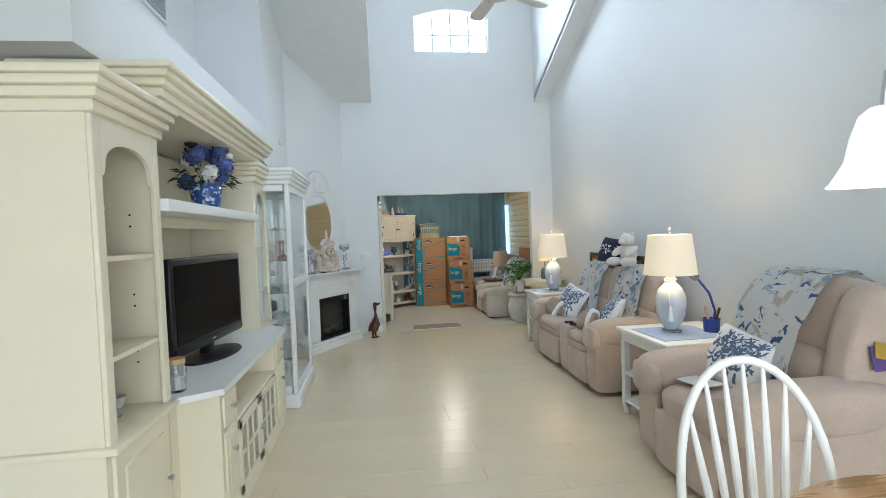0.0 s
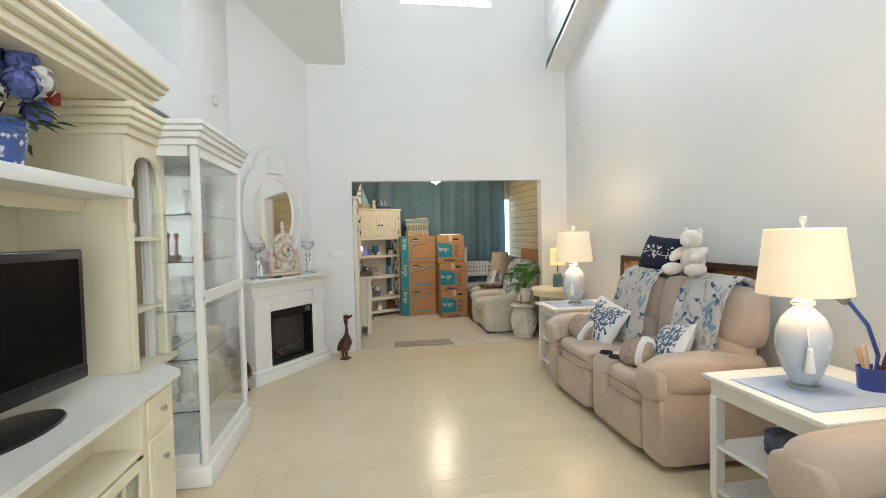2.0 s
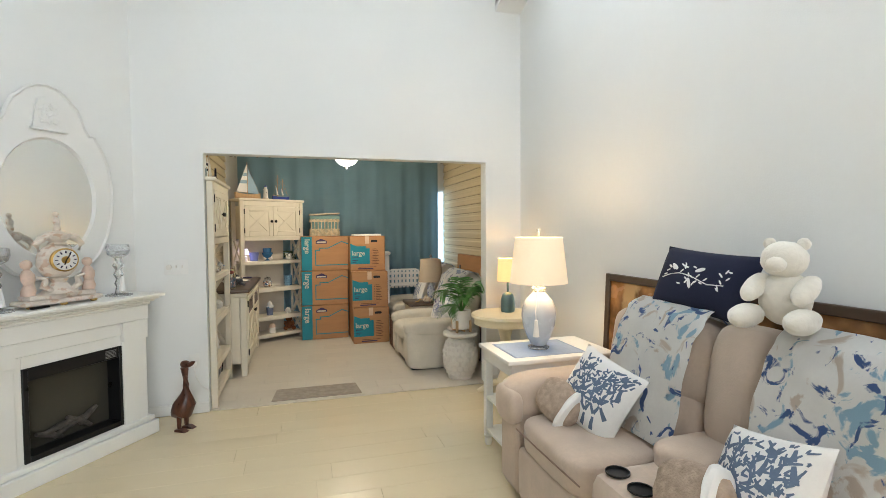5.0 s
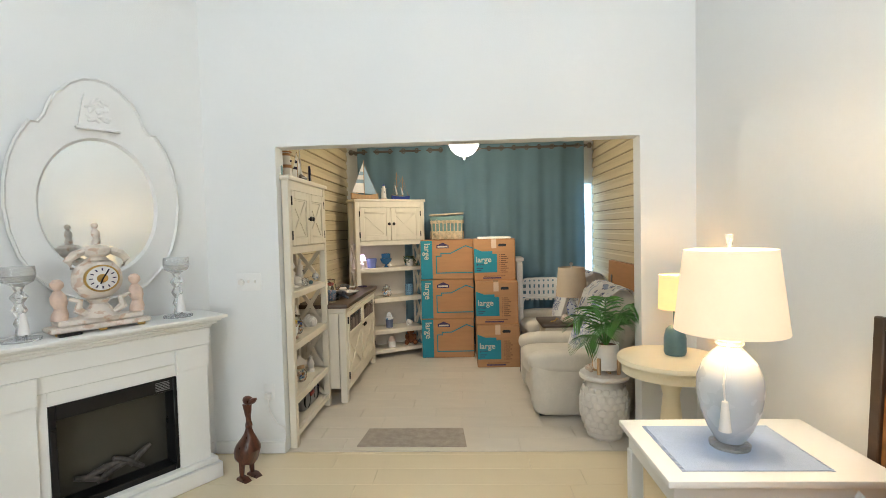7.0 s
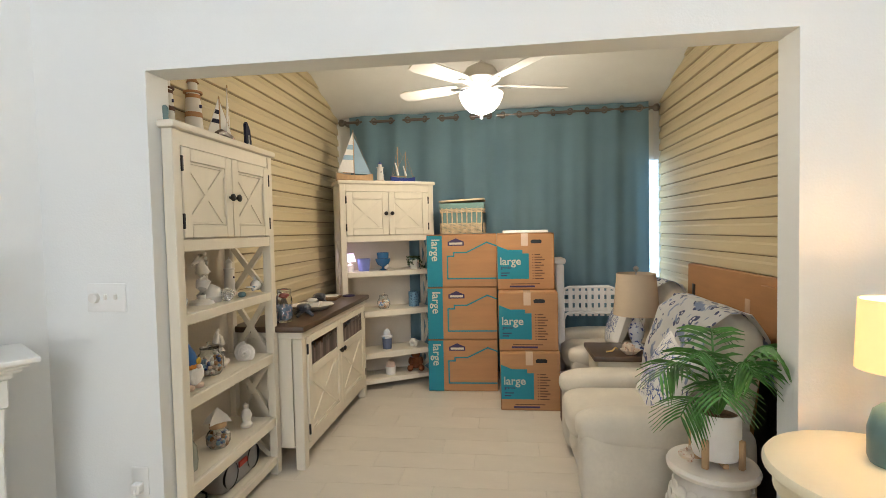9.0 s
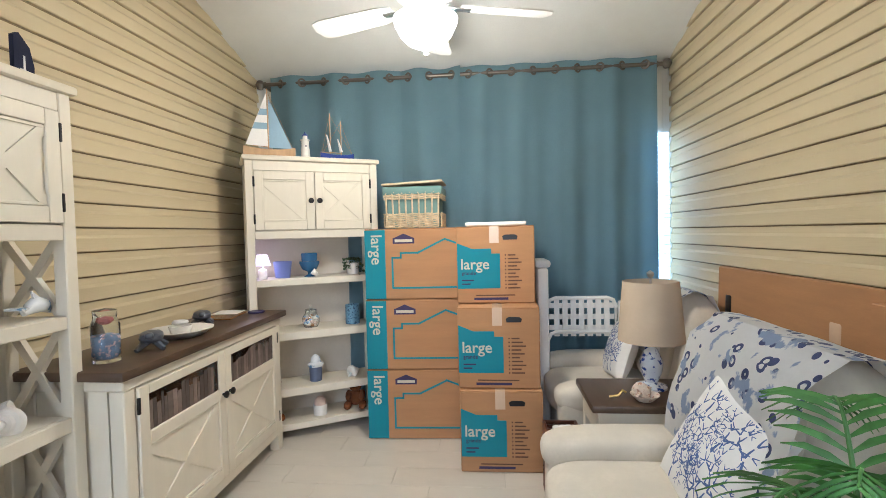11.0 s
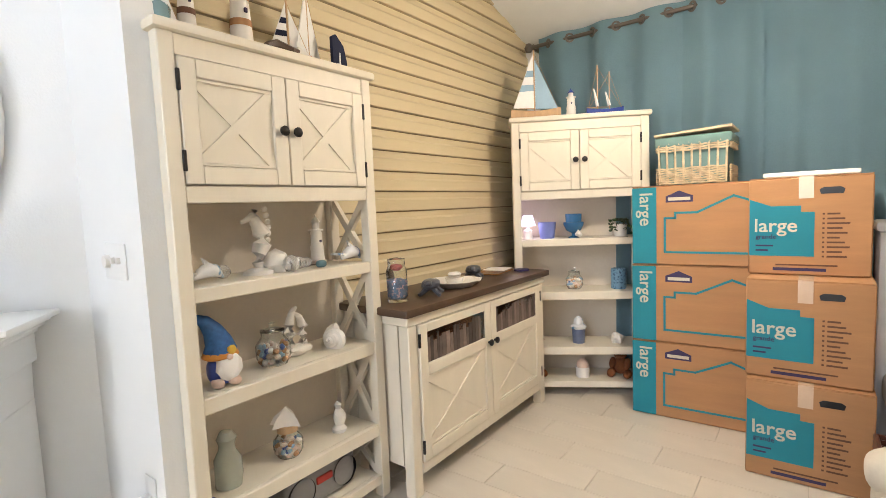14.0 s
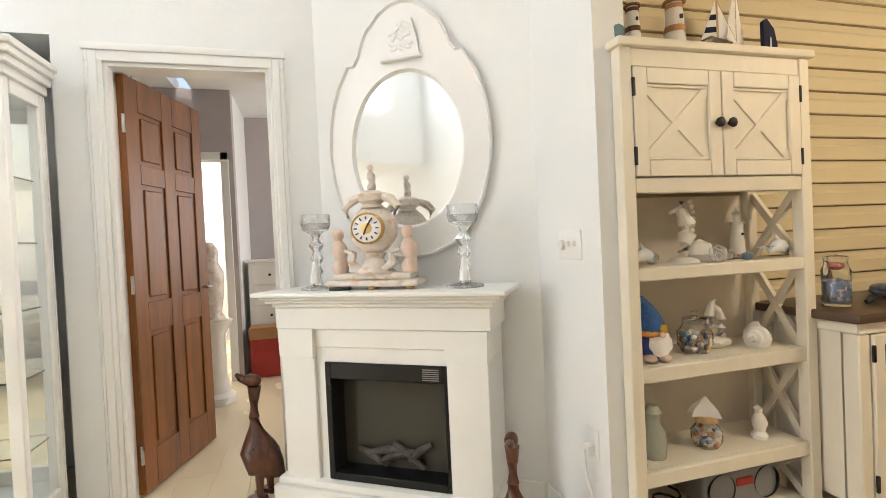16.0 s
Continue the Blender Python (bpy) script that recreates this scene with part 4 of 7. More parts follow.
def scales(parent):
    b = bm_new()
    cushion(0.05, 0.014, 0.052, 0.9, 3, b)
    me = finish("relief_scale", b, CERAM)
    for j in range(7):
        for i in range(18):
            a = 2 * math.pi * (i + 0.5 * (j % 2)) / 18
            z = 0.075 + j * 0.045
            r = np.interp(z, [p[1] for p in gp[2:10]], [p[0] for p in gp[2:10]])
            piece("relief_scale", me, parent, pose(r * math.cos(a), r * math.sin(a), z, 0, 0, math.degrees(a) + 90))
scales(gs)
pp = thing("potted_palm", pose(1.375, 8.03, 0.452), "green palm in a white pot on a beech stand", "plant")
part("pot", lathe([(0, 0.03), (0.085, 0.03), (0.09, 0.05), (0.09, 0.21), (0.083, 0.21), (0.083, 0.19), (0, 0.19)], 32), OFFW, pp, "white cylindrical pot")
part("soil", lathe([(0, 0.198), (0.05, 0.197), (0.082, 0.192)], 20), SOIL, pp)
for i in range(4):
    part("stand_leg", turn_part(box(bm_new(), 0.086, 0.106, -0.012, 0.012, 0, 0.115, 0.003, 1), pose(0, 0, 0, 0, 0, 45 + 90 * i)), BEECH, pp)
part("stand_bar", box(box(bm_new(), -0.09, 0.09, -0.01, 0.01, 0.012, 0.028), -0.01, 0.01, -0.09, 0.09, 0.011, 0.027), BEECH, pp)


def frond(parent, az, rise, reach, droop, n=15, leaf=0.115):
    d = Vector((math.cos(az), math.sin(az), 0))
    side = Vector((-d.y, d.x, 0))
    pts = []
    for i in range(n + 1):
        u = i / n
        reach_, rise_, droop_ = reach * 0.8, rise * 0.9, droop * 0.8
        pts.append(d * (reach_ * u) + Vector((0, 0, 0.20 + rise_ * math.sin(min(1.0, u * 1.15) * math.pi / 2) - droop_ * u ** 2.4)) + d * 0.01)
    st_ = part("frond_stem", tube(pts, [0.006 * (1 - 0.8 * i / n) + 0.001 for i in range(n + 1)], 6), PALM, parent)
    for i in range(4, n + 1):
        u = i / n
        tan = (pts[min(i + 1, n)] - pts[i - 1]).normalized()
        up = tan.cross(side).normalized()
        L = leaf * (0.55 + 0.9 * math.sin(u * math.pi * 0.85)) * (1 if i < n else 0.8)
        for s in (-1, 1):
            bm = bm_new()
            o = (side * s * 0.80 + tan * 0.62 + up * -0.10).normalized()
            w = tan * 0.0085
            rows = []
            for q, k, sag in ((0.0, 0.35, 0.0), (0.3, 1.0, -0.03), (0.65, 0.85, -0.14), (1.0, 0.05, -0.36)):
                c = pts[i] + o * L * q + Vector((0, 0, L * sag))
                rows.append([bm.verts.new(c - w * k), bm.verts.new(c + Vector((0, 0, -0.003))), bm.verts.new(c + w * k)])
            for a, b in zip(rows, rows[1:]):
                bm.faces.new((a[0], a[1], b[1], b[0]))
                bm.faces.new((a[1], a[2], b[2], b[1]))
            part("leaflet", bm, PALM, st_)


for az, rise, reach, droop in ((3.45, 0.30, 0.30, 0.12), (4.0, 0.34, 0.22, 0.05), (4.4, 0.24, 0.26, 0.10), (5.0, 0.32, 0.22, 0.10), (0.15, 0.36, 0.42, 0.18), (-0.5, 0.30, 0.30, 0.12), (1.3, 0.38, 0.24, 0.06), (3.75, 0.14, 0.26, 0.12), (5.6, 0.36, 0.26, 0.05)):
    frond(pp, az, rise, reach, droop)
shell(pose(1.245, 7.99, 0.485, 0, 20, 0), 0.035, "brown spotted sea shell on the garden stool")
# door mat
mt = thing("door_mat", pose(-0.385, 7.84, 0.0), "flat taupe woven mat on the tile floor", "mat")
part("mat_body", prism([(0, 0.0), (0.76, 0.0), (0.735, 0.30), (0.03, 0.30)], 0.007, m=Matrix(((1, 0, 0, 0), (0, 0, 1, 0), (0, 1, 0, 0.0005), (0, 0, 0, 1)))), RUGM, mt)


# ---- ornaments ----
def jar(m, r, h, label, fillmat, lid=None):
    j = thing("glass_jar", m, label, "jar", "glass jars")
    part("glass", lathe([(0, 0.002), (r * 0.75, 0.002), (r, h * 0.25), (r, h * 0.6), (r * 0.65, h * 0.85), (r * 0.65, h), (r * 0.60, h), (r * 0.6, h * 0.85), (r * 0.93, h * 0.6), (r * 0.93, h * 0.27), (r * 0.7, 0.006), (0, 0.006)], 22), GLASS, j).visible_shadow = False
    rnd = random.Random(int(r * 1e5))
    b = bm_new()
    for i in range(40):
        a, q = rnd.random() * 6.28, r * 0.78 * math.sqrt(rnd.random())
        z = rnd.uniform(0.12, 0.58) * h
        cushion(0.028, 0.022, 0.018, 0.9, 2, b, pose(q * math.cos(a), q * math.sin(a), z, rnd.random() * 180, rnd.random() * 180, 0))
    part("shell_filling", b, fillmat, j)
    for tint in (CERAM, SKYB, CARD, BLUED, FLESH):
        b = bm_new()
        for i in range(9):
            a, q = rnd.random() * 6.28, r * 0.80 * math.sqrt(rnd.uniform(0.5, 1))
            cushion(0.026, 0.022, 0.018, 0.9, 2, b, pose(q * math.cos(a), q * math.sin(a), rnd.uniform(0.14, 0.62) * h, rnd.random() * 180, rnd.random() * 180, 0))
        part("tinted_shells", b, tint, j)
    if lid == 'glass':
        part("lid", lathe([(0, h + 0.035), (0.012, h + 0.03), (0.008, h + 0.015), (r * 0.7, h + 0.006), (r * 0.7, h), (0, h)], 18), GLASS, j)
    elif lid:
        part("lid", lathe([(0, h + 0.02), (r * 0.7, h + 0.02), (r * 0.72, h - 0.005), (0, h - 0.004)], 18), BEECH, j)
        s = bm_new()
        tube([(0, 0, h + 0.02), (0, 0, h + 0.05), (0, 0, h + 0.09)], [0.030, 0.022, 0.004], 14, s)
        for v in s.verts:
            q = 1 + 1.3 * max(0.0, math.sin(math.atan2(v.co.y, v.co.x) * 3.5)) * (v.co.z < h + 0.06)
            v.co.x *= q
            v.co.y *= q
        part("shell_top", s, CERAM, j, "white spiny shell")
    return j


def lighthouse(m, h, r, band, label, cap=None):
    l = thing("model_lighthouse", m, label, "ornament", "model lighthouses")
    part("rock_base", cushion(r * 2.6, r * 2.4, h * 0.12, 0.8, 5, m=pose(0, 0, h * 0.05), crease=0.2), SHELLW, l)
    part("tower", lathe([(0, h * 0.08), (r, h * 0.08), (r * 0.72, h * 0.68), (0, h * 0.68)], 20), CERAM, l)
    for z0, z1 in ((0.30, 0.38), (0.60, 0.66)):
        rr = lambda q: r * (1 - 0.28 * (q - 0.08) / 0.6) + 0.002
        part("band", lathe([(rr(z0), h * z0), (rr(z1), h * z1)], 20), band, l)
    part("gallery", lathe([(0, h * 0.68), (r * 1.02, h * 0.68), (r * 1.02, h * 0.71), (0, h * 0.71)], 20), band, l)
    part("lantern", lathe([(r * 0.5, h * 0.71), (r * 0.5, h * 0.85)], 12), CERAM, l)
    part("roof", lathe([(r * 0.7, h * 0.85), (r * 0.35, h * 0.93), (0.004, h * 0.95), (0.003, h), (0, h)], 14), cap or band, l)
    part("window", box(bm_new(), -r * 0.12, r * 0.12, -r * 1.0, -r * 0.7, h * 0.45, h * 0.50), PRINTN, l)
    return l


def sailboat(m, h, hull, stripe, label, masts=1):
    s = thing("model_sailboat", m, label, "ornament", "model sailboats")
    L = h * 0.72
    b = bm_new()
    secs = []
    for i in range(9):
        u = i / 8
        w = L * 0.13 * math.sin(math.pi * min(1, u * 0.85 + 0.12)) ** 0.7 if u < 1 else 0.002
        sh = 0.02 * h + 0.05 * h * (2 * u - 1) ** 2
        secs.append([b.verts.new((L * (u - 0.5), y, z)) for y, z in ((-w, 0.10 * h + sh), (-w * 0.7, 0.04 * h), (0, 0.012 * h), (w * 0.7, 0.04 * h), (w, 0.10 * h + sh))])
    for p, q in zip(secs, secs[1:]):
        for i in range(4):
            b.faces.new((p[i], p[i + 1], q[i + 1], q[i]))
        b.faces.new((p[4], p[0], q[0], q[4]))
    b.faces.new(secs[0])
    b.faces.new(secs[-1])
    part("hull", b, hull, s)
    part("stand", box(bm_new(), -L * 0.3, L * 0.3, -0.02, 0.02, 0, 0.03 * h, 0.002, 1), BEECH, s)
    for k in range(masts):
        x = -0.02 * L if masts == 1 else L * (-0.2 + 0.32 * k)
        hh = h * (1 - 0.14 * k)
        part("mast", tube([(x, 0, 0.08 * h), (x, 0, hh)], 0.004, 6), BEECH, s)
        part("stay", tube([(x, 0, hh * 0.97), (L * 0.46, 0, 0.13 * h)], 0.0012, 4), BEECH, s)
        part("stay", tube([(x, 0, hh * 0.97), (-L * 0.46, 0, 0.13 * h)], 0.0012, 4), BEECH, s)
        part("boom", tube([(x, 0, 0.17 * h), (x - L * 0.3, 0, 0.18 * h)], 0.003, 5), BEECH, s)
        if masts == 1:
            main = [(x - 0.004, 0.17 * h), (x - 0.004, 0.95 * h), (x - L * 0.43, 0.19 * h)]
            part("mainsail", prism(main, 0.004, m=pose(0, -0.002, 0)), OFFW, s)
            for z in (0.42, 0.62):
                f = (0.95 - z) / 0.76
                g = (0.95 - z - 0.09) / 0.76
                part("sail_stripe", prism([(x - 0.004, z * h), (x - L * 0.43 * f, z * h), (x - L * 0.43 * g, (z + 0.09) * h), (x - 0.004, (z + 0.09) * h)], 0.006, m=pose(0, -0.003, 0)), stripe, s)
            part("jib", prism([(x + 0.006, 0.16 * h), (x + 0.006, 0.86 * h), (L * 0.44, 0.15 * h)], 0.004, m=pose(0, -0.002, 0)), stripe if stripe is SKYB else OFFW, s)
        else:
            part("furled_sail", tube([(x, 0, 0.2 * h), (x - L * 0.1, 0, 0.55 * hh)], [0.012, 0.004], 6), OFFW, s)
    return s


def figure(m, prof, material, label, lean_=0, name="figurine"):
    b = lathe(prof, 14)
    for v in b.verts:
        k = noise.noise(v.co * 28) * 0.25
        v.co.x *= 1 + k
        v.co.y *= 1 - k * 0.7
        v.co.x += lean_ * math.sin(v.co.z * 26) * 0.6
    return solid(name, b, material, m, label, "figurine", "shelf figurines")


def dolphin(m, k, material, label):
    pts = [(-0.07, 0, 0.045), (-0.05, 0, 0.025), (-0.02, 0, 0.038), (0.01, 0, 0.046), (0.045, 0, 0.040), (0.07, 0, 0.022), (0.085, 0, 0.012)]
    b = tube([(x * k, y * k, z * k) for x, y, z in pts], [r * k for r in (0.004, 0.008, 0.020, 0.027, 0.024, 0.012, 0.004)], 10)
    box(b, -0.095 * k, -0.062 * k, -0.025 * k, 0.025 * k, 0.040 * k, 0.047 * k)
    prism([(0.0, 0.06 * k), (0.03 * k, 0.066 * k), (-0.012 * k, 0.092 * k)], 0.006 * k, b, pose(0, -0.003 * k, 0))
    return solid("dolphin_figurine", b, material, m, label, "figurine", "shelf figurines")


def on(M_, x, y, z, rz=0):
    return M_ @ pose(x, y, z, 0, 0, rz)


T0, T1, T2, T3, T4 = 1.8605, 1.0625, 0.7105, 0.3385, 0.1055
BLUECER = mat("blue_white_ceramic", (0.70, 0.72, 0.74), 0.25, var=0.03, scale=20, col2=(0.16, 0.30, 0.48), spots=18)
# top of the near cabinet
lighthouse(on(A_M, 0.16, 0.13, T0), 0.25, 0.030, PRINTSHADE, "small model lighthouse with brown bands")
lighthouse(on(A_M, 0.36, 0.14, T0), 0.30, 0.042, CARD, "white model lighthouse with rust-brown bands")
sailboat(on(A_M, 0.09, 0.20, T0, 10), 0.30, SHELLW, OFFW, "weathered model sailboat with cream sails")
sailboat(on(A_M, 0.55, 0.12, T0, -20), 0.24, REDP, NAVY, "model sailboat with navy striped sail")
sailboat(on(A_M, 0.66, 0.14, T0, 25), 0.33, CERAM, OFFW, "model sailboat with tall white sail")
an = thing("sail_ornament", on(A_M, 0.78, 0.09, T0, 12), "navy sail-shaped ornament with a white anchor", "ornament")
part("sail", prism([(-0.045, 0), (0.045, 0), (0.05, 0.06), (0.03, 0.12), (-0.02, 0.155), (-0.045, 0.14)], 0.014), NAVY, an)
part("anchor", box(box(bm_new(), -0.004, 0.004, -0.002, 0, 0.03, 0.085), -0.02, 0.02, -0.002, 0, 0.03, 0.038), OFFW, an)
solid("driftwood", tube([(0, 0, 0.02), (0.05, 0.01, 0.035), (0.10, -0.01, 0.02), (0.14, 0, 0.03)], [0.012, 0.02, 0.016, 0.006], 7), DARKTOP, on(A_M, 0.40, 0.05, T0), "short piece of dark driftwood", "ornament")
bt = thing("bottled_ship", on(A_M, 0.045, 0.09, T0), "small blue glass bottle with a cork", "bottle")
part("bottle", lathe([(0, 0), (0.04, 0), (0.042, 0.06), (0.016, 0.10), (0.016, 0.13), (0, 0.13)], 16), mat("aqua_glass", (0.35, 0.55, 0.60), 0.1, var=0.02, bump=0, trans=0.6), bt)
part("cork", lathe([(0, 0.12), (0.013, 0.12), (0.014, 0.15), (0, 0.15)], 10), BEECH, bt)
# first shelf
dolphin(on(A_M, 0.13, 0.09, T1, 20), 0.95, BLUECER, "white and blue china dolphin pair")
def seahorse(m, label):
    c = bm_new()
    tube([(0.045, 0, 0.03), (0.03, 0, 0.018), (0.008, 0, 0.022), (-0.004, 0, 0.045), (0.004, 0, 0.075), (0.022, 0, 0.11), (0.022, 0, 0.15), (0.004, 0, 0.185), (-0.008, 0, 0.212), (0.0, 0, 0.238)],
         [0.008, 0.012, 0.017, 0.021, 0.026, 0.034, 0.034, 0.022, 0.022, 0.012], 12, c)
    tube([(-0.008, 0, 0.214), (-0.036, 0, 0.204), (-0.058, 0, 0.194)], [0.018, 0.010, 0.007], 9, c)
    for k in range(7):
        u = k / 6
        cushion(0.024, 0.012, 0.020, 0.9, 3, c, pose(0.040 + 0.012 * math.sin(u * 3.1), 0, 0.10 + 0.14 * u, 0, -40 + 20 * u, 0))
    lathe([(0, 0), (0.06, 0), (0.055, 0.012), (0.03, 0.022), (0, 0.024)], 16, c)
    return solid("figurine", c, CERAM, m, label, "figurine", "shelf figurines")


def leaping_pair(m, label):
    c = bm_new()
    for s_, k in ((-1, 1.0), (1, 0.86)):
        tube([(0.05 * s_, 0, 0.02), (0.032 * s_, 0, 0.05), (0.03 * s_, 0, 0.09 * k), (0.036 * s_, 0, 0.13 * k), (0.022 * s_, 0, 0.17 * k), (0.0, 0, 0.186 * k)], [0.012, 0.018, 0.022, 0.020, 0.014, 0.004], 10, c)
        prism([(0.04 * s_, 0.10), (0.07 * s_, 0.105), (0.042 * s_, 0.13)], 0.008, c, pose(0, -0.004, 0))
        cushion(0.05, 0.014, 0.02, 0.9, 3, c, pose(0.012 * s_, 0, 0.184 * k, 0, 25 * s_, 0))
    cushion(0.14, 0.08, 0.04, 0.8, 6, c, pose(0, 0, 0.02), crease=0.25)
    return solid("figurine", c, CERAM, m, label, "figurine", "shelf figurines")


seahorse(on(A_M, 0.36, 0.14, T1), "tall white china seahorse figurine")
figure(on(A_M, 0.43, 0.13, T1), [(0, 0), (0.045, 0), (0.058, 0.03), (0.04, 0.07), (0.0, 0.09)], CERAM, "white china shell ornament")
for x, y, r in ((0.23, 0.16, 0.024), (0.45, 0.06, 0.032), (0.53, 0.12, 0.024), (0.58, 0.14, 0.020)):
    solid("glass_ornament", cushion(r * 2.2, r * 2, r * 2, 0.95, 6, m=pose(0, 0, r), crease=0.15), CRYSTAL, on(A_M, x, y, T1), "small clear cut-glass ornament", "ornament", "glass ornaments")
solid("pebble", cushion(0.045, 0.035, 0.03, 0.8, 5, m=pose(0, 0, 0.015)), TEALG, on(A_M, 0.59, 0.06, T1), "teal glass pebble on a shelf", "pebble")
lighthouse(on(A_M, 0.66, 0.17, T1), 0.21, 0.030, CERAM, "small white lighthouse with dark windows", CERAM)
dolphin(on(A_M, 0.75, 0.07, T1, 15), 1.05, BLUECER, "white and blue china dolphin")
# second shelf
gn = thing("gnome_ornament", on(A_M, 0.165, 0.10, T2, -8), "blue-hatted bearded garden gnome ornament", "ornament")
part("body", cushion(0.095, 0.085, 0.10, 0.8, 7, m=pose(0, 0, 0.05)), COBALT, gn)
for x in (-0.028, 0.028):
    part("boot", cushion(0.04, 0.06, 0.03, 0.8, 5, m=pose(x, -0.035, 0.015)), FLESH, gn)
part("beard", cushion(0.085, 0.045, 0.095, 0.9, 7, m=pose(0.012, -0.042, 0.068), crease=0.16), OFFW, gn, "white curly beard")
part("nose", cushion(0.022, 0.02, 0.02, 1.0, 4, m=pose(0.008, -0.064, 0.104)), FLESH, gn)
part("hat", tube([(0, 0, 0.095), (0, 0, 0.115), (-0.004, 0, 0.15), (-0.02, 0, 0.19), (-0.045, 0, 0.225), (-0.075, 0, 0.242), (-0.10, 0, 0.245)], [0.056, 0.056, 0.044, 0.033, 0.022, 0.012, 0.004], 14), mat("mottled_blue_felt", (0.03, 0.13, 0.36), 0.7, var=0.2, scale=40), gn, "curved pointed blue hat")
part("hat_band", lathe([(0.055, 0.094), (0.061, 0.10), (0.055, 0.116)], 16), mat("orange_band", (0.60, 0.24, 0.03), 0.6), gn, "orange hat band")
part("hat_flower", cushion(0.03, 0.012, 0.03, 0.9, 4, m=pose(0.02, -0.053, 0.125), crease=0.2), mat("yellow_petals", (0.65, 0.42, 0.05), 0.6), gn)
jar(on(A_M, 0.39, 0.13, T2), 0.066, 0.13, "round glass jar of coloured sea shells", SHELLW, 'glass')
leaping_pair(on(A_M, 0.52, 0.16, T2, 10), "white china pair of leaping dolphins on a wave")
shell(on(A_M, 0.68, 0.10, T2 + 0.036) @ pose(0, 0, 0, 0, -82, 20), 0.062, "large cream conch shell", CERAM)
# third shelf
figure(on(A_M, 0.17, 0.12, T3), [(0, 0), (0.045, 0), (0.05, 0.04), (0.046, 0.10), (0.03, 0.13), (0.028, 0.15), (0.034, 0.17), (0.02, 0.195), (0, 0.2)], mat("sea_glass", (0.62, 0.66, 0.58), 0.2, var=0.03, trans=0.5), "frosted green glass figurine bottle")
jar(on(A_M, 0.42, 0.12, T3), 0.058, 0.105, "glass shell jar topped with a spiny white shell", SHELLW, 'shell')
figure(on(A_M, 0.67, 0.11, T3), [(0, 0), (0.03, 0), (0.032, 0.015), (0.02, 0.03), (0.03, 0.06), (0.022, 0.085), (0.012, 0.10), (0.016, 0.12), (0, 0.135)], CERAM, "white china bird figurine", 0.01)
solid("glass_stone", cushion(0.03, 0.03, 0.018, 0.8, 5, m=pose(0, 0, 0.009)), COBALT, on(A_M, 0.075, 0.06, T3), "small cobalt blue glass stone", "pebble")
# portable stereo
bb = thing("portable_stereo", on(A_M, 0.36, 0.06, T4 - 0.0), "silver and black portable stereo with a handle", "stereo")
part("case", cushion(0.36, 0.17, 0.155, 0.25, 10, m=pose(0.18, 0.09, 0.08)), GREYP, bb)
for x in (0.07, 0.29):
    part("speaker", lathe([(0, -0.012), (0.05, -0.012), (0.06, -0.004), (0.062, 0.01)], 24, m=pose(x, 0.01, 0.08, 90)), BLACKP, bb)
part("display", box(bm_new(), 0.14, 0.22, -0.003, 0.01, 0.085, 0.115, 0.003, 1), REDP, bb)
part("handle", tube([(0.03, 0.09, 0.12), (0.04, 0.09, 0.165), (0.32, 0.09, 0.165), (0.33, 0.09, 0.12)], 0.008, 8), BLACKP, bb)
solid("cable_bundle", tube([(0.05 * math.cos(i * 0.7), 0.05 * math.sin(i * 0.7), 0.012 + 0.004 * i) for i in range(20)], 0.005, 6), BLACKP, on(A_M, 0.22, 0.12, T4), "coiled black cable beside the stereo", "cable")
# corner cabinet
sailboat(on(C_M, 0.17, 0.14, T0, 0), 0.46, BEECH, SKYB, "model sailboat with blue striped sails")
lighthouse(on(C_M, 0.40, 0.13, T0), 0.19, 0.032, CERAM, "white model lighthouse with a blue roof", COBALT)
sailboat(on(C_M, 0.62, 0.14, T0, 0), 0.33, COBALT, OFFW, "two-masted model fishing boat with blue hull", 2)
nl = thing("night_lamp", on(C_M, 0.095, 0.10, T1), "tiny lit lamp with a violet shade", "lamp")
part("base", lathe([(0, 0), (0.03, 0), (0.028, 0.06), (0.008, 0.07), (0.008, 0.10)], 14), CERAM, nl)
part("shade", lathe([(0.052, 0.09), (0.032, 0.16)], 20), mat("lit_violet_shade", (0.6, 0.55, 0.8), 0.8, emit=((0.75, 0.65, 1.0), 1.5)), nl)
lamp("night_lamp_bulb", 'POINT', C_M @ pose(0.095, 0.10, T1 + 0.075), 0.5, (1.0, 0.8, 0.75), 0.02)
solid("planter", lathe([(0, 0), (0.048, 0), (0.062, 0.11), (0.056, 0.11), (0.045, 0.01), (0, 0.01)], 20), mat("periwinkle_glaze", (0.16, 0.20, 0.48), 0.3, var=0.04), on(C_M, 0.225, 0.13, T1), "periwinkle blue flower pot", "pot")
solid("goblet", lathe([(0, 0), (0.04, 0), (0.012, 0.015), (0.012, 0.03), (0.05, 0.05), (0.068, 0.09), (0.068, 0.105), (0.052, 0.108), (0.055, 0.16), (0.048, 0.16), (0.04, 0.10), (0, 0.06)], 24), mat("blue_glass", (0.05, 0.20, 0.42), 0.08, var=0.05, trans=0.35), on(C_M, 0.40, 0.12, T1), "blue glass candle goblet", "goblet")
shell(on(C_M, 0.42, 0.05, T1 + 0.022), 0.025, "small round white shell", CERAM)
iv = thing("potted_ivy", on(C_M, 0.70, 0.11, T1), "small pot with trailing dark ivy", "plant")
part("pot", lathe([(0, 0), (0.04, 0), (0.045, 0.08), (0.04, 0.08), (0, 0.07)], 16), CERAM, iv)
rnd = random.Random(9)
b = bm_new()
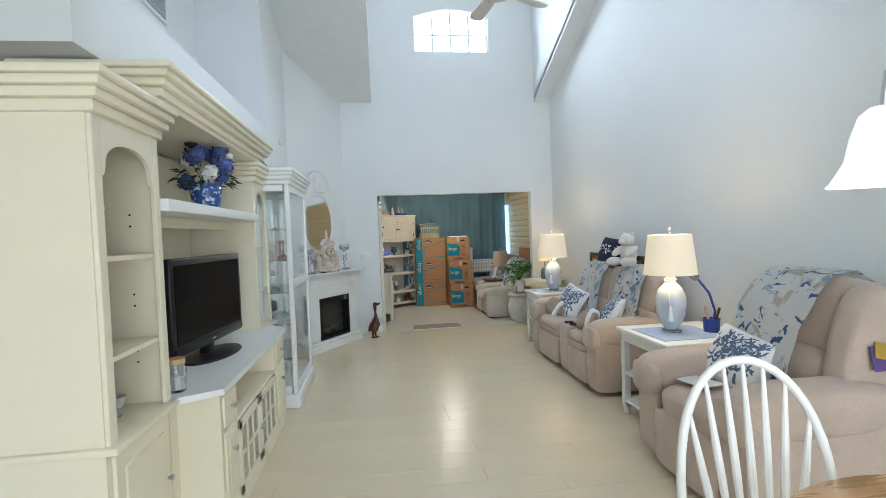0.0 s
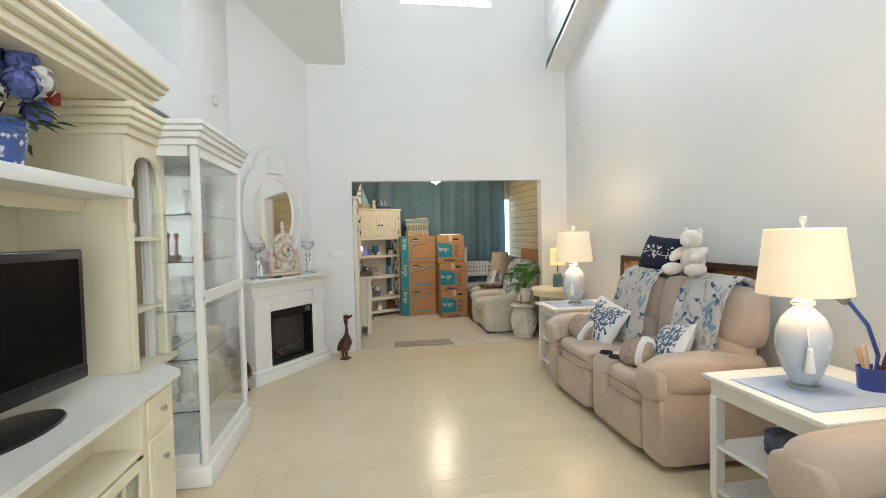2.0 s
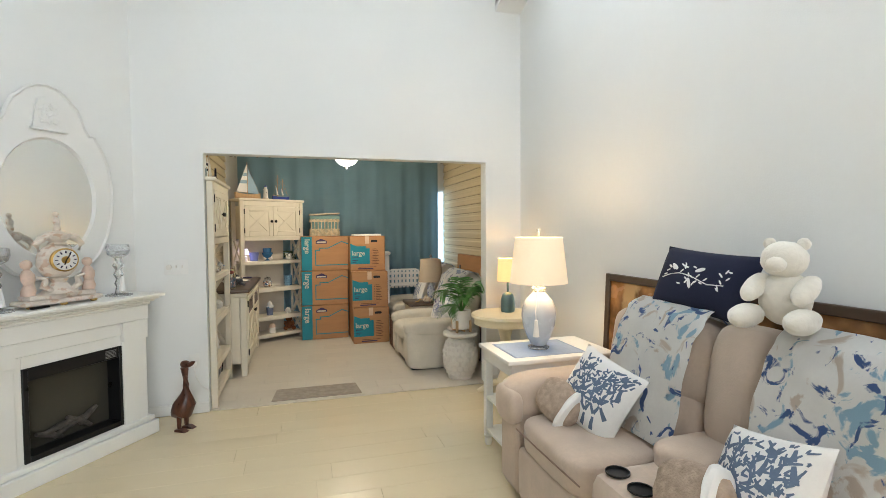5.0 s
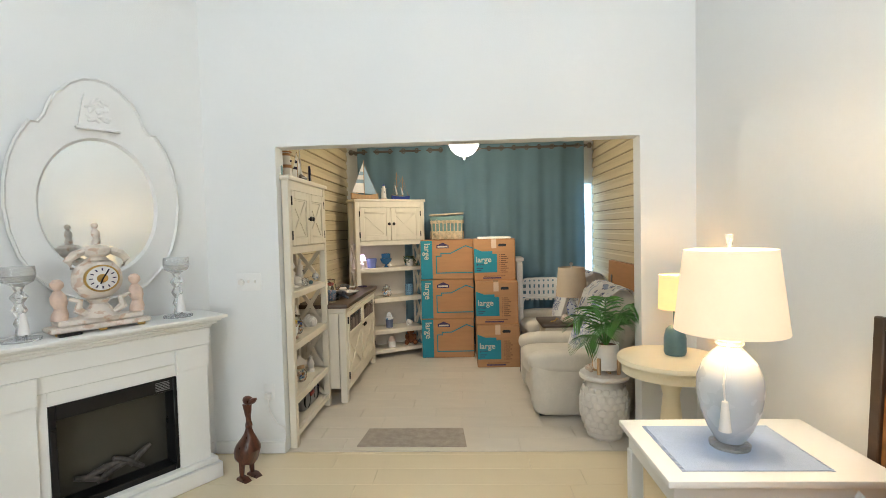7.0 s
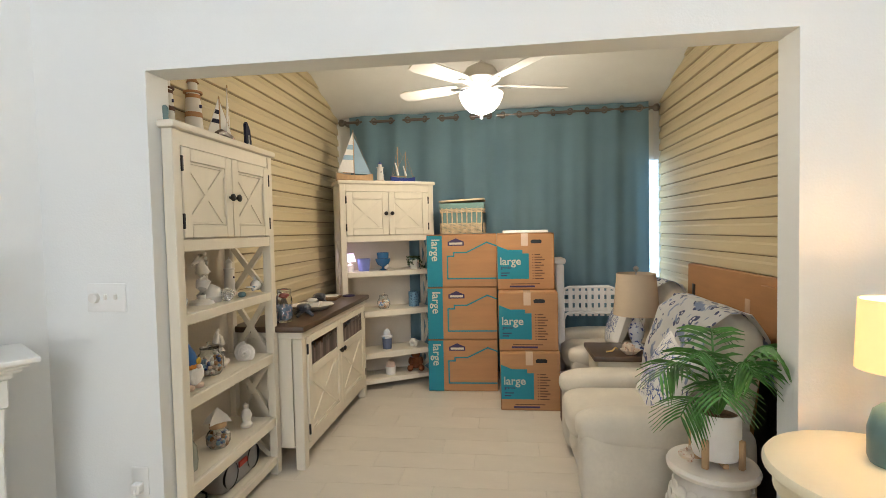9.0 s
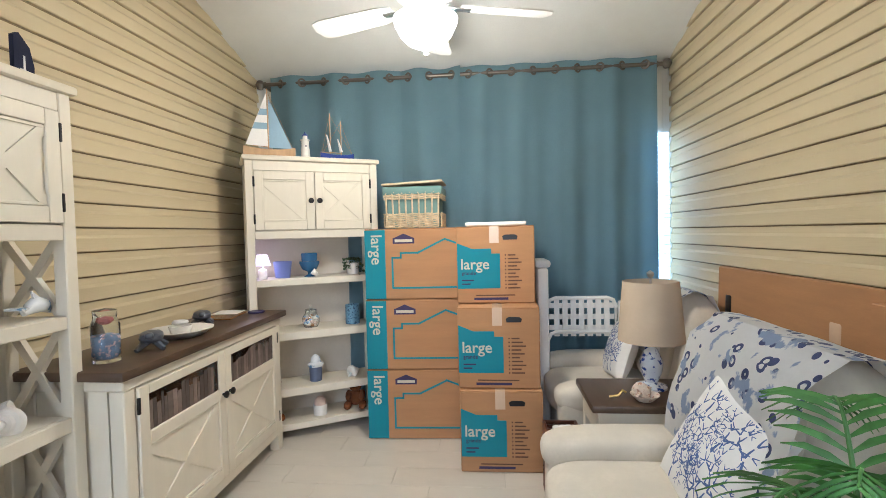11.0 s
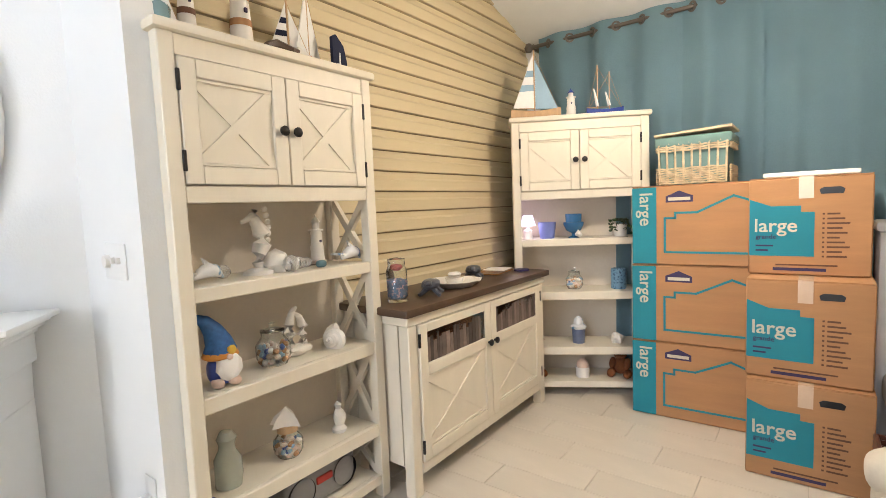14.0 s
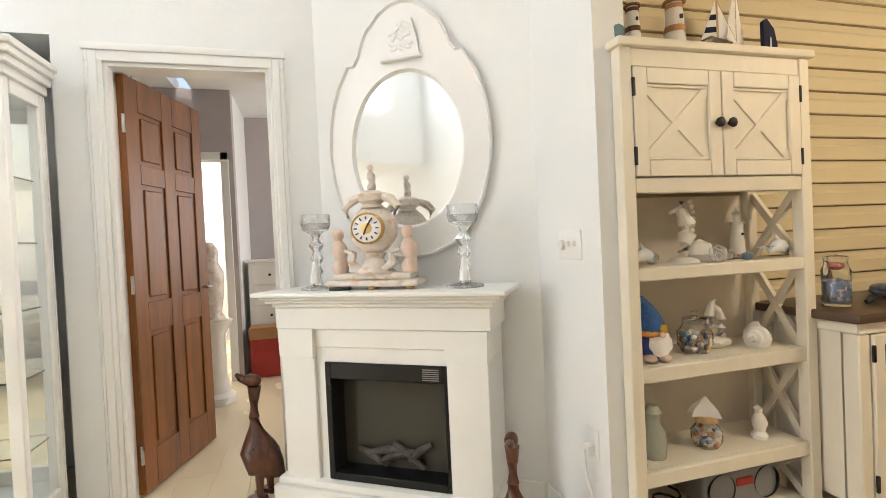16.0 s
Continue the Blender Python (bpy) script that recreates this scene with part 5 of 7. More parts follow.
for i in range(150):
    a, q = rnd.random() * 6.28, 0.02 + 0.05 * rnd.random()
    z = 0.11 - (0.0 if q < 0.045 else rnd.random() * 0.13)
    cushion(0.022, 0.018, 0.004, 0.9, 1, b, pose(q * math.cos(a) + (0.03 if z < 0.03 else 0), q * math.sin(a) - (0.03 if z < 0.05 else 0), z, rnd.random() * 70, rnd.random() * 70, rnd.random() * 360))
part("leaves", b, LEAFD, iv)
jar(on(C_M, 0.40, 0.13, T2), 0.058, 0.115, "round glass jar of sea shells", SHELLW, 'glass')
solid("utensil_jar", lathe([(0, 0), (0.048, 0), (0.05, 0.01), (0.05, 0.135), (0.045, 0.135), (0.045, 0.01), (0, 0.01)], 24), mat("pierced_blue_tin", (0.17, 0.34, 0.48), 0.45, var=0.05, scale=60, col2=(0.05, 0.11, 0.2), spots=75), on(C_M, 0.69, 0.12, T2), "pierced pale blue metal canister", "canister")
cn = thing("china_canister", on(C_M, 0.42, 0.12, T3), "blue and white canister with a ruffled lid", "canister")
part("pot", lathe([(0, 0), (0.04, 0), (0.045, 0.09), (0.04, 0.11), (0, 0.11)], 18), mat("slate_blue_glaze", (0.12, 0.15, 0.24), 0.3, var=0.1), cn)
part("lid", lathe([(0.05, 0.10), (0.055, 0.115), (0.035, 0.13), (0.03, 0.16), (0.012, 0.18), (0, 0.185)], 18), BLUECER, cn)
shell(on(C_M, 0.66, 0.09, T3 + 0.03) @ pose(0, 0, 0, 0, 80, 15), 0.05, "grey-white conch shell", CERAM)
solid("shell_dish", lathe([(0, 0.004), (0.035, 0.004), (0.06, 0.03), (0.064, 0.03), (0.03, 0), (0, 0)], 16), SHELLW, on(C_M, 0.13, 0.10, T3), "brown and white shell dish", "dish")
cj = thing("china_jar", on(C_M, 0.44, 0.10, T4), "small white china jar with an egg-shaped lid", "jar")
part("pot", lathe([(0, 0), (0.045, 0), (0.048, 0.07), (0, 0.07)], 18), CERAM, cj)
part("lid", lathe([(0.042, 0.07), (0.038, 0.10), (0.02, 0.12), (0, 0.125)], 18), FLESH, cj)


def teddy(m, k, fur, paw, label):
    """A seated soft bear, one mesh."""
    b = bm_new()
    for sx, sy, sz, x, y, z, rx, ry in ((0.17, 0.15, 0.20, 0, 0, 0.11, 0, 0), (0.15, 0.14, 0.135, 0, -0.015, 0.255, 0, 0), (0.065, 0.06, 0.055, 0, -0.085, 0.24, 0, 0),
                                        (0.045, 0.03, 0.045, -0.055, 0, 0.312, 0, 0), (0.045, 0.03, 0.045, 0.055, 0, 0.312, 0, 0),
                                        (0.075, 0.18, 0.07, -0.082, -0.05, 0.15, 25, 0), (0.075, 0.18, 0.07, 0.082, -0.05, 0.15, 25, 0),
                                        (0.095, 0.20, 0.09, -0.09, -0.10, 0.045, 0, 0), (0.095, 0.20, 0.09, 0.09, -0.10, 0.045, 0, 0)):
        cushion(sx * k, sy * k, sz * k, 0.95, 7, b, pose(x * k, y * k, z * k, rx, ry, 0), crease=0.04)
    return solid("teddy_bear", b, fur, m, label, "soft toy")


teddy(on(C_M, 0.70, 0.14, T4, -20), 0.58, BROWNF, PAWS, "small seated brown teddy bear on the shelf")
teddy(on(C_M, 0.10, 0.14, T4, 20), 0.58, BROWNF, PAWS, "small seated brown teddy bear behind the sideboard")
# on the sideboard
TS = 0.8725
sd = thing("shell_platter", on(S_M, 0.60, 0.17, TS), "white scalloped shell platter with a knob", "dish")
part("dish", lathe([(0, 0.006), (0.09, 0.006), (0.15, 0.035), (0.155, 0.035), (0.095, 0.0), (0, 0.0)], 9), CERAM, sd)
part("dip_bowl", lathe([(0, 0.012), (0.035, 0.012), (0.05, 0.05), (0.054, 0.05), (0.04, 0.005)], 16), CERAM, sd)
part("handle_ring", lathe([(0.030, 0.055), (0.038, 0.065), (0.030, 0.075), (0.022, 0.065), (0.030, 0.055)], 14), CERAM, sd)
for x, y in ((0.33, 0.12), (0.86, 0.22)):
    b = bm_new()
    cushion(0.13, 0.09, 0.05, 0.8, 6, b, pose(0, 0, 0.055), crease=0.1)
    for i in range(4):
        tube([(0, 0, 0.05), (0.06 * (1 if i % 2 else -1), 0.05 * (1 if i < 2 else -1), 0.008)], [0.018, 0.010], 6, b)
    cushion(0.045, 0.035, 0.03, 0.9, 4, b, pose(-0.075, 0, 0.07))
    solid("turtle_figurine", b, mat("pewter_grey", (0.12, 0.13, 0.16), 0.4, metal=0.4, var=0.15), on(S_M, x, y, TS, 30), "grey metal sea turtle ornament", "figurine", "shelf figurines")
mg = thing("magazine", on(S_M, 1.02, 0.15, TS, 8), "open magazine lying on the dark top", "magazine")
part("pages", box(bm_new(), 0, 0.26, 0, 0.19, 0.0005, 0.008, 0.002, 1), AMBER, mg)
part("cover", box(bm_new(), 0.15, 0.30, 0.02, 0.17, 0.008, 0.012, 0.001, 1), PAPER, mg)
solid("coaster", lathe([(0, 0.0005), (0.05, 0.0005), (0.05, 0.01), (0, 0.01)], 20), PRINTN, on(S_M, 1.27, 0.12, TS), "round navy coaster on walnut", "coaster")
cd = thing("candy_jar", on(S_M, 0.13, 0.16, TS) @ Matrix.Scale(0.8, 4), "tall clear jar of blue and pink trinkets", "jar")
part("jar_glass", lathe([(0, 0.002), (0.06, 0.002), (0.062, 0.18), (0.05, 0.21), (0.052, 0.25), (0, 0.26)], 20), GLASS, cd)
part("filling", cushion(0.10, 0.10, 0.12, 0.7, 7, m=pose(0, 0, 0.075), crease=0.15), mat("blue_trinkets", (0.25, 0.36, 0.55), 0.5, var=0.2, scale=30, col2=(0.7, 0.5, 0.5), spots=45), cd)
part("stopper", cushion(0.05, 0.05, 0.04, 0.9, 4, m=pose(0, 0, 0.20), crease=0.2), mat("pink_blossom", (0.6, 0.18, 0.16), 0.7), cd)

# ---- the living room ----
lamp("lamp_bulb_near", 'POINT', pose(1.245, 3.69, 1.28), 8.5, WARM, 0.11)
lamp("lamp_bulb_far", 'POINT', pose(1.345, 6.34, 1.28), 8.5, WARM, 0.11)
lamp("small_lamp_bulb", 'POINT', pose(1.62, 7.47, 1.13), 2, (1.0, 0.66, 0.3), 0.03)
lamp("pendant_bulb", 'POINT', pose(0.21, 1.30, 1.58), 7, (1.0, 0.86, 0.66), 0.04)

# door trim and baseboards
tm = thing("door_trim", pose(0, 0, 0), "white moulded casing round the doorway", "trim", kind="structure")
for y0, y1 in ((D0 - 0.075, D0), (D1, D1 + 0.075)):
    part("casing", box(box(bm_new(), LX - 0.001, LX + 0.014, y0, y1, 0, DZ + 0.07, 0.004, 1), LX, LX + 0.022, y0 + 0.015, y1 - 0.02, 0, DZ + 0.05, 0.005, 1), TRIMW, tm)
part("casing", box(box(bm_new(), LX - 0.001, LX + 0.016, D0 - 0.075, D1 + 0.075, DZ, DZ + 0.075, 0.004, 1), LX, LX + 0.026, D0 - 0.085, D1 + 0.085, DZ + 0.05, DZ + 0.085, 0.006, 2), TRIMW, tm)
part("jamb", box(bm_new(), LX - TH - 0.002, LX + 0.001, D0, D0 + 0.018, 0, DZ), TRIMW, tm)
part("jamb", box(bm_new(), LX - TH - 0.002, LX + 0.001, D1 - 0.018, D1, 0, DZ), TRIMW, tm)
part("jamb", box(bm_new(), LX - TH - 0.002, LX + 0.001, D0 + 0.018, D1 - 0.018, DZ - 0.018, DZ), TRIMW, tm)


def skirting(a, b):
    d = Vector((b[0] - a[0], b[1] - a[1], 0))
    bm = box(bm_new(), 0, d.length, 0, 0.013, 0.0, 0.085, 0.004, 1)
    solid("baseboard", bm, TRIMW, pose(a[0], a[1], 0, 0, 0, math.degrees(math.atan2(d.y, d.x))), "white painted baseboard", "baseboard", kind="structure")


skirting((RX, 2.4), (RX, FY - 0.002))
skirting((OX0, FY), (-1.33, FY))
skirting((RX - 0.014, FY), (OX1, FY))
skirting((-1.35, FY - 0.01), (LX + 0.006, 6.84))

# the open panelled door
a_leaf = math.degrees(math.atan2(6.09 - 5.885, -2.74 + 2.06))
dr = thing("door_1", pose(-2.06, 5.885, 0.012, rz=a_leaf), "red-brown six-panel wooden door standing open", "door", kind="structure")
part("leaf", box(bm_new(), 0, 0.71, -0.02, 0.015, 0, DZ - 0.035, 0.002, 1), WALNUT, dr)
for x0, x1 in ((0.0, 0.10), (0.305, 0.405), (0.61, 0.71)):
    part("stile", box(bm_new(), x0, x1, -0.030, -0.02, 0, DZ - 0.035, 0.003, 1), WALNUT, dr)
for z0, z1 in ((0, 0.2), (0.80, 0.95), (1.56, 1.66), (1.93, DZ - 0.035)):
    for x0, x1 in ((0.10, 0.305), (0.405, 0.61)):
        part("rail", box(bm_new(), x0, x1, -0.030, -0.02, z0, z1, 0.002, 1), WALNUT, dr)
for z0, z1 in ((0.2, 0.80), (0.95, 1.56), (1.66, 1.93)):
    for x0, x1 in ((0.10, 0.305), (0.405, 0.61)):
        part("panel", box(bm_new(), x0 + 0.025, x1 - 0.025, -0.027, -0.019, z0 + 0.025, z1 - 0.025, 0.006, 1), WALNUT, dr)
part("lever_handle", tube([(0.66, -0.03, 0.98), (0.66, -0.075, 0.98), (0.60, -0.08, 0.98)], 0.009, 8), STEEL, dr, "steel lever handle")
for z in (0.2, 1.05, 1.85):
    part("hinge", tube([(-0.006, -0.024, z - 0.045), (-0.006, -0.024, z + 0.045)], 0.008, 8), STEEL, dr)

# the bedroom seen through the doorway
slab("wall_bedroom_far", -4.33, -4.2, 6.0, 6.11, 0, 2.7, BEDW, "grey bedroom wall beside the inner doorway")
slab("wall_bedroom_near", -4.33, -4.2, 3.5, 5.25, 0, 2.7, BEDW, "grey bedroom wall beside the inner doorway")
slab("wall_bedroom_head", -4.33, -4.2, 5.25, 6.0, 2.05, 2.7, BEDW, "grey bedroom wall above the inner doorway")
slab("wall_bedroom_back", -5.35, -5.2, 6.0, 10.5, 0, 2.7, BEDW, "grey bedroom back wall")
slab("wall_bedroom_end", -5.2, LX - TH, 10.4, 10.5, 0, 2.7, BEDW, "grey bedroom end wall")
slab("wall_bath_back", -6.6, -6.5, 3.5, 6.2, 0, 2.7, WALL, "white wall of the bright inner room")
slab("wall_bath_side", -6.5, -4.33, 6.02, 6.11, 0, 2.7, WALL, "white side wall of the bright inner room")
slab("wall_bedroom_south", -6.5, -2.74, 3.4, 3.5, 0, 2.7, BEDW, "grey bedroom side wall")
slab("ceiling_bedroom", -6.6, -2.74, 3.4, 5.66, 2.7, 2.8, CEIL, "white bedroom ceiling")
slab("ceiling_bedroom_far", -6.6, LX - TH, 5.79, 10.5, 2.7, 2.8, CEIL, "white bedroom ceiling")
slab("wall_bedroom_nook", -2.74, -2.61, 5.5, 5.79, 0, 2.8, BEDW, "grey bedroom wall corner")
# Unseen point light without a fixture, added to make the inner room bright.
lamp("inner_room_fill", 'POINT', pose(-5.4, 5.3, 2.0), 45, (1, 0.97, 0.9), 0.12)
it = thing("door_trim", pose(0, 0, 0), "white casing of the inner doorway", "trim", kind="structure")
part("casing", box(bm_new(), -4.201, -4.185, 6.0, 6.07, 0, 2.12, 0.004, 1), TRIMW, it)
part("casing", box(bm_new(), -4.201, -4.185, 5.18, 6.07, 2.05, 2.12, 0.004, 1), TRIMW, it)
ds = thing("dresser", pose(-4.45, 6.16, 0, rz=90), "white chest with three drawers in the bedroom", "dresser")
part("body", box(bm_new(), 0, 0.8, 0, 0.42, 0.02, 1.08, 0.005, 1), WHITEWOOD, ds)
part("top", box(bm_new(), -0.02, 0.82, -0.02, 0.43, 1.08, 1.105, 0.006, 1), WHITEWOOD, ds)
for i in range(5):
    d_ = part("drawer", box(bm_new(), 0.03, 0.77, -0.015, 0.0, 0.06 + i * 0.2, 0.245 + i * 0.2, 0.004, 1), WHITEWOOD, ds)
    for x in (0.2, 0.6):
        part("knob", lathe([(0, -0.025), (0.014, -0.02), (0.014, -0.012), (0.005, 0.0)], 10, m=pose(x, -0.015, 0.155 + i * 0.2, -90) @ pose(0, 0, 0)), BLACKM, d_)
rb = thing("storage_box", pose(-4.20, 6.17, 0, rz=88), "red and white cardboard box on the bedroom floor", "box")
part("body", box(bm_new(), 0, 0.45, 0, 0.22, 0, 0.36, 0.004, 1), REDP, rb)
part("lid", box(bm_new(), -0.008, 0.458, -0.008, 0.228, 0.36, 0.47, 0.004, 1), CARD, rb)
pd = thing("pedestal", pose(-3.55, 5.98, 0), "white turned pedestal behind the door", "pedestal")
part("column", lathe([(0, 0), (0.15, 0), (0.15, 0.06), (0.11, 0.09), (0.09, 0.2), (0.09, 0.55), (0.13, 0.62), (0.15, 0.66), (0, 0.66)], 20), CERAM, pd)
figure(pose(-3.55, 5.98, 0.662), [(0, 0), (0.10, 0), (0.07, 0.06), (0.09, 0.2), (0.10, 0.38), (0.06, 0.46), (0.07, 0.55), (0.03, 0.62), (0, 0.63)], CLOCKC, "plain pale statue on the pedestal", 0.0, "statue")


# entertainment centre
def arch_fascia(x0, x1, z0, z1, y, d, rise, foot):
    """A board with an arched lower edge."""
    pts = [(x0, z0), (x0, z1), (x1, z1), (x1, z0), (x1 - foot, z0)]
    n = 14
    for i in range(n + 1):
        a = math.pi * i / n
        cx, hw = (x0 + x1) / 2, (x1 - x0) / 2 - foot - 0.012
        pts.append((cx + hw * math.cos(a), z0 + 0.03 + rise * math.sin(a) ** 0.8))
    pts.append((x0 + foot, z0))
    return prism(pts, d, m=pose(0, y, 0))


def crown(bm, x0, x1, y0, y1, z0, z1, out, left=True, right=True):
    """A stepped cornice that grows outward as it rises."""
    for k, (o, a, b) in enumerate(((0.25, 0.0, 0.30), (0.55, 0.30, 0.55), (0.8, 0.55, 0.78), (1.0, 0.78, 1.0))):
        box(bm, x0 - (out * o if left else 0), x1 + (out * o if right else 0), y0 - out * o, y1, z0 + (z1 - z0) * a, z0 + (z1 - z0) * b, min(0.010, out * 0.12), 2)
    return bm


E_M = pose(-1.64, 2.215, 0, rz=90)


def tower(x0, x1, label):
    t = thing("display_tower", E_M @ pose(x0, 0.175, 0), label, "cabinet", "entertainment centre towers")
    W, D = x1 - x0, 0.50
    part("side_panel", box(bm_new(), 0, 0.022, 0.02, D, 0.08, 1.93), CREAM, t)
    part("side_panel", box(bm_new(), W - 0.022, W, 0.02, D, 0.08, 1.93), CREAM, t)
    part("back_panel", box(bm_new(), 0.022, W - 0.022, D - 0.015, D, 0.08, 1.93), CREAM, t)
    part("lower_body", box(bm_new(), 0.022, W - 0.022, 0.02, D - 0.02, 0.08, 0.74), CREAM, t)
    part("plinth", box(bm_new(), -0.012, W + 0.012, -0.012, D, 0.0, 0.10, 0.008, 1), CREAM, t)
    part("ledge", box(bm_new(), -0.02, W + 0.02, -0.03, D, 0.735, 0.765, 0.010, 2), CREAM, t)
    for a, b in ((0, 0.05), (W - 0.05, W)):
        part("stile", box(bm_new(), a, b, 0, 0.02, 0.765, 1.93, 0.003, 1), CREAM, t)
    part("arched_fascia", arch_fascia(0.05, W - 0.05, 1.72, 1.93, 0.001, 0.018, 0.10, 0.012), CREAM, t)
    part("cornice", crown(bm_new(), 0, W, 0, D, 1.93, 2.075, 0.075), CREAM, t)
    part("door", box(box(bm_new(), 0.03, W - 0.03, 0.004, 0.02, 0.13, 0.715, 0.004, 1), 0.09, W - 0.09, -0.002, 0.006, 0.19, 0.655, 0.006, 1), CREAM, t)
    part("knob", lathe([(0, -0.026), (0.014, -0.02), (0.012, -0.012), (0.005, 0.004)], 12, m=pose(W - 0.07, 0, 0.44, -90) @ pose(0, 0, 0)), STEEL, t, "glass and metal knob")
    for z in (1.06, 1.43):
        part("shelf", box(bm_new(), 0.023, W - 0.023, 0.024, D - 0.016, z - 0.02, z, 0.002, 1), CREAM, t)
    for z in (0.95, 1.0, 1.2, 1.25, 1.55, 1.6):
        part("pin_hole", lathe([(0, 0), (0.005, 0)], 8, m=pose(W - 0.0225, 0.12, z, 0, -90, 0)), BLACKP, t)
    return t


tower(0.0, 0.50, "cream painted display tower with arched opening")
tower(2.15, 2.60, "cream painted display tower beside the glass cabinet")
tc = thing("television_console", E_M, "cream painted console with lattice glass doors", "cabinet")
ca, cb = 0.505, 2.145
part("worktop", prism([(ca - 0.01, 0.17), (ca + 0.10, -0.02), (cb + 0.03, -0.02), (cb + 0.20, 0.14), (cb + 0.0, 0.17), (cb, 0.66), (ca, 0.66)], 0.03, m=Matrix(((1, 0, 0, 0), (0, 0, 1, 0), (0, 1, 0, 0.735), (0, 0, 0, 1)))), WHITEWOOD, tc, "glossy white top")
part("body", box(box(bm_new(), ca + 0.02, cb - 0.02, 0.20, 0.66, 0.08, 0.734), ca + 0.36, cb - 0.36, 0.02, 0.66, 0.08, 0.46), CREAM, tc)
part("plinth", box(bm_new(), ca + 0.10, cb - 0.02, 0.01, 0.6, 0, 0.09, 0.006, 1), CREAM, tc)
part("slot_floor", box(bm_new(), ca + 0.34, cb - 0.34, 0.005, 0.5, 0.50, 0.525, 0.004, 1), CREAM, tc)
for xa, xb in ((ca + 0.10, ca + 0.36), (cb - 0.34, cb - 0.02)):
    part("drawer_bank", box(bm_new(), xa, xb, 0.004, 0.22, 0.08, 0.734), CREAM, tc)
    part("drawer", box(bm_new(), xa + 0.03, xb - 0.03, -0.008, 0.004, 0.56, 0.715, 0.004, 1), CREAM, tc)
    part("door", box(box(bm_new(), xa + 0.03, xb - 0.03, -0.008, 0.004, 0.11, 0.535, 0.004, 1), xa + 0.07, xb - 0.07, -0.012, -0.007, 0.15, 0.49, 0.003, 1), CREAM, tc)
    for z in (0.64, 0.42):
        part("knob", lathe([(0, -0.03), (0.015, -0.024), (0.012, -0.014), (0.005, 0.004)], 12, m=pose((xa + xb) / 2, -0.008, z, -90)), STEEL, tc, "faceted glass knob")
mid = (ca + cb) / 2
for xa, xb in ((ca + 0.37, mid - 0.003), (mid + 0.003, cb - 0.35)):
    f = bm_new()
    for q in ((xa, xa + 0.045, 0.10, 0.495), (xb - 0.045, xb, 0.10, 0.495), (xa, xb, 0.10, 0.15), (xa, xb, 0.45, 0.495)):
        box(f, q[0], q[1], -0.004, 0.014, q[2], q[3], 0.003, 1)
    d_ = part("lattice_door", f, CREAM, tc)
    w = (xb - xa - 0.09) / 3
    for i in (1, 2):
        part("glazing_bar", box(bm_new(), xa + 0.045 + w * i - 0.007, xa + 0.045 + w * i + 0.007, -0.002, 0.01, 0.15, 0.45), CREAM, d_)
    part("glazing_bar", box(bm_new(), xa + 0.045, xb - 0.045, -0.001, 0.011, 0.293, 0.307), CREAM, d_)
    part("glass_pane", box(bm_new(), xa + 0.04, xb - 0.04, 0.004, 0.007, 0.15, 0.45), GLASS, d_)
    part("knob", lathe([(0, -0.03), (0.014, -0.022), (0.012, -0.014), (0.005, 0.004)], 12, m=pose(xb - 0.022 if xb < mid else xa + 0.022, -0.004, 0.30, -90)), STEEL, d_)
br = thing("bridge_unit", E_M, "cream painted bridge with cornice over the television", "cabinet")
part("back_panel", box(bm_new(), ca, cb, 0.655, 0.672, 0.765, 2.06), CREAM, br)
part("soffit", box(bm_new(), ca - 0.10, cb + 0.08, 0.13, 0.67, 2.076, 2.10), CREAM, br)
part("cornice", crown(bm_new(), ca - 0.07, cb + 0.16, 0.13, 0.67, 2.10, 2.235, 0.085), CREAM, br)
part("shelf", box(bm_new(), ca + 0.002, cb - 0.002, 0.14, 0.62, 1.615, 1.672, 0.006, 2), WHITEWOOD, br)
part("shelf_rail", box(bm_new(), ca + 0.003, cb - 0.003, 0.36, 0.38, 1.555, 1.614), CREAM, br)
part("puck_light", lathe([(0, 2.062), (0.035, 2.062), (0.04, 2.076), (0.02, 2.076)], 20, m=pose(1.35, 0.33, 0)), BLACKM, br)

tv = thing("television", pose(-1.907, 3.588, 0.766, rz=84) @ Matrix.Diagonal((1.065, 1, 0.99, 1)), "black flat-screen television on an oval stand", "television")
part("cabinet", box(bm_new(), -0.44, 0.44, 0.0, 0.055, 0.075, 0.625, 0.012, 3), BLACKP, tv)
part("rear_shell", cushion(0.60, 0.14, 0.40, 0.4, 8, m=pose(0, 0.08, 0.33)), BLACKP, tv)
part("screen", box(bm_new(), -0.405, 0.405, -0.003, 0.004, 0.145, 0.585, 0.001, 1), SCREEN, tv)
part("lower_bezel", box(bm_new(), -0.43, 0.43, -0.005, 0.004, 0.082, 0.135, 0.006, 2), BLACKP, tv)
part("logo_bar", box(bm_new(), -0.02, 0.02, -0.0065, -0.004, 0.100, 0.110), STEEL, tv)
part("neck", box(bm_new(), -0.05, 0.05, 0.02, 0.07, 0.015, 0.10, 0.008, 2), BLACKP, tv)
b = lathe([(0, 0.022), (0.10, 0.018), (0.165, 0.008), (0.17, 0.0), (0, 0.0)], 36)
part("stand", turn_part(b, pose(0, 0.01, 0) @ Matrix.Diagonal((1.55, 0.85, 1, 1))), BLACKP, tv)


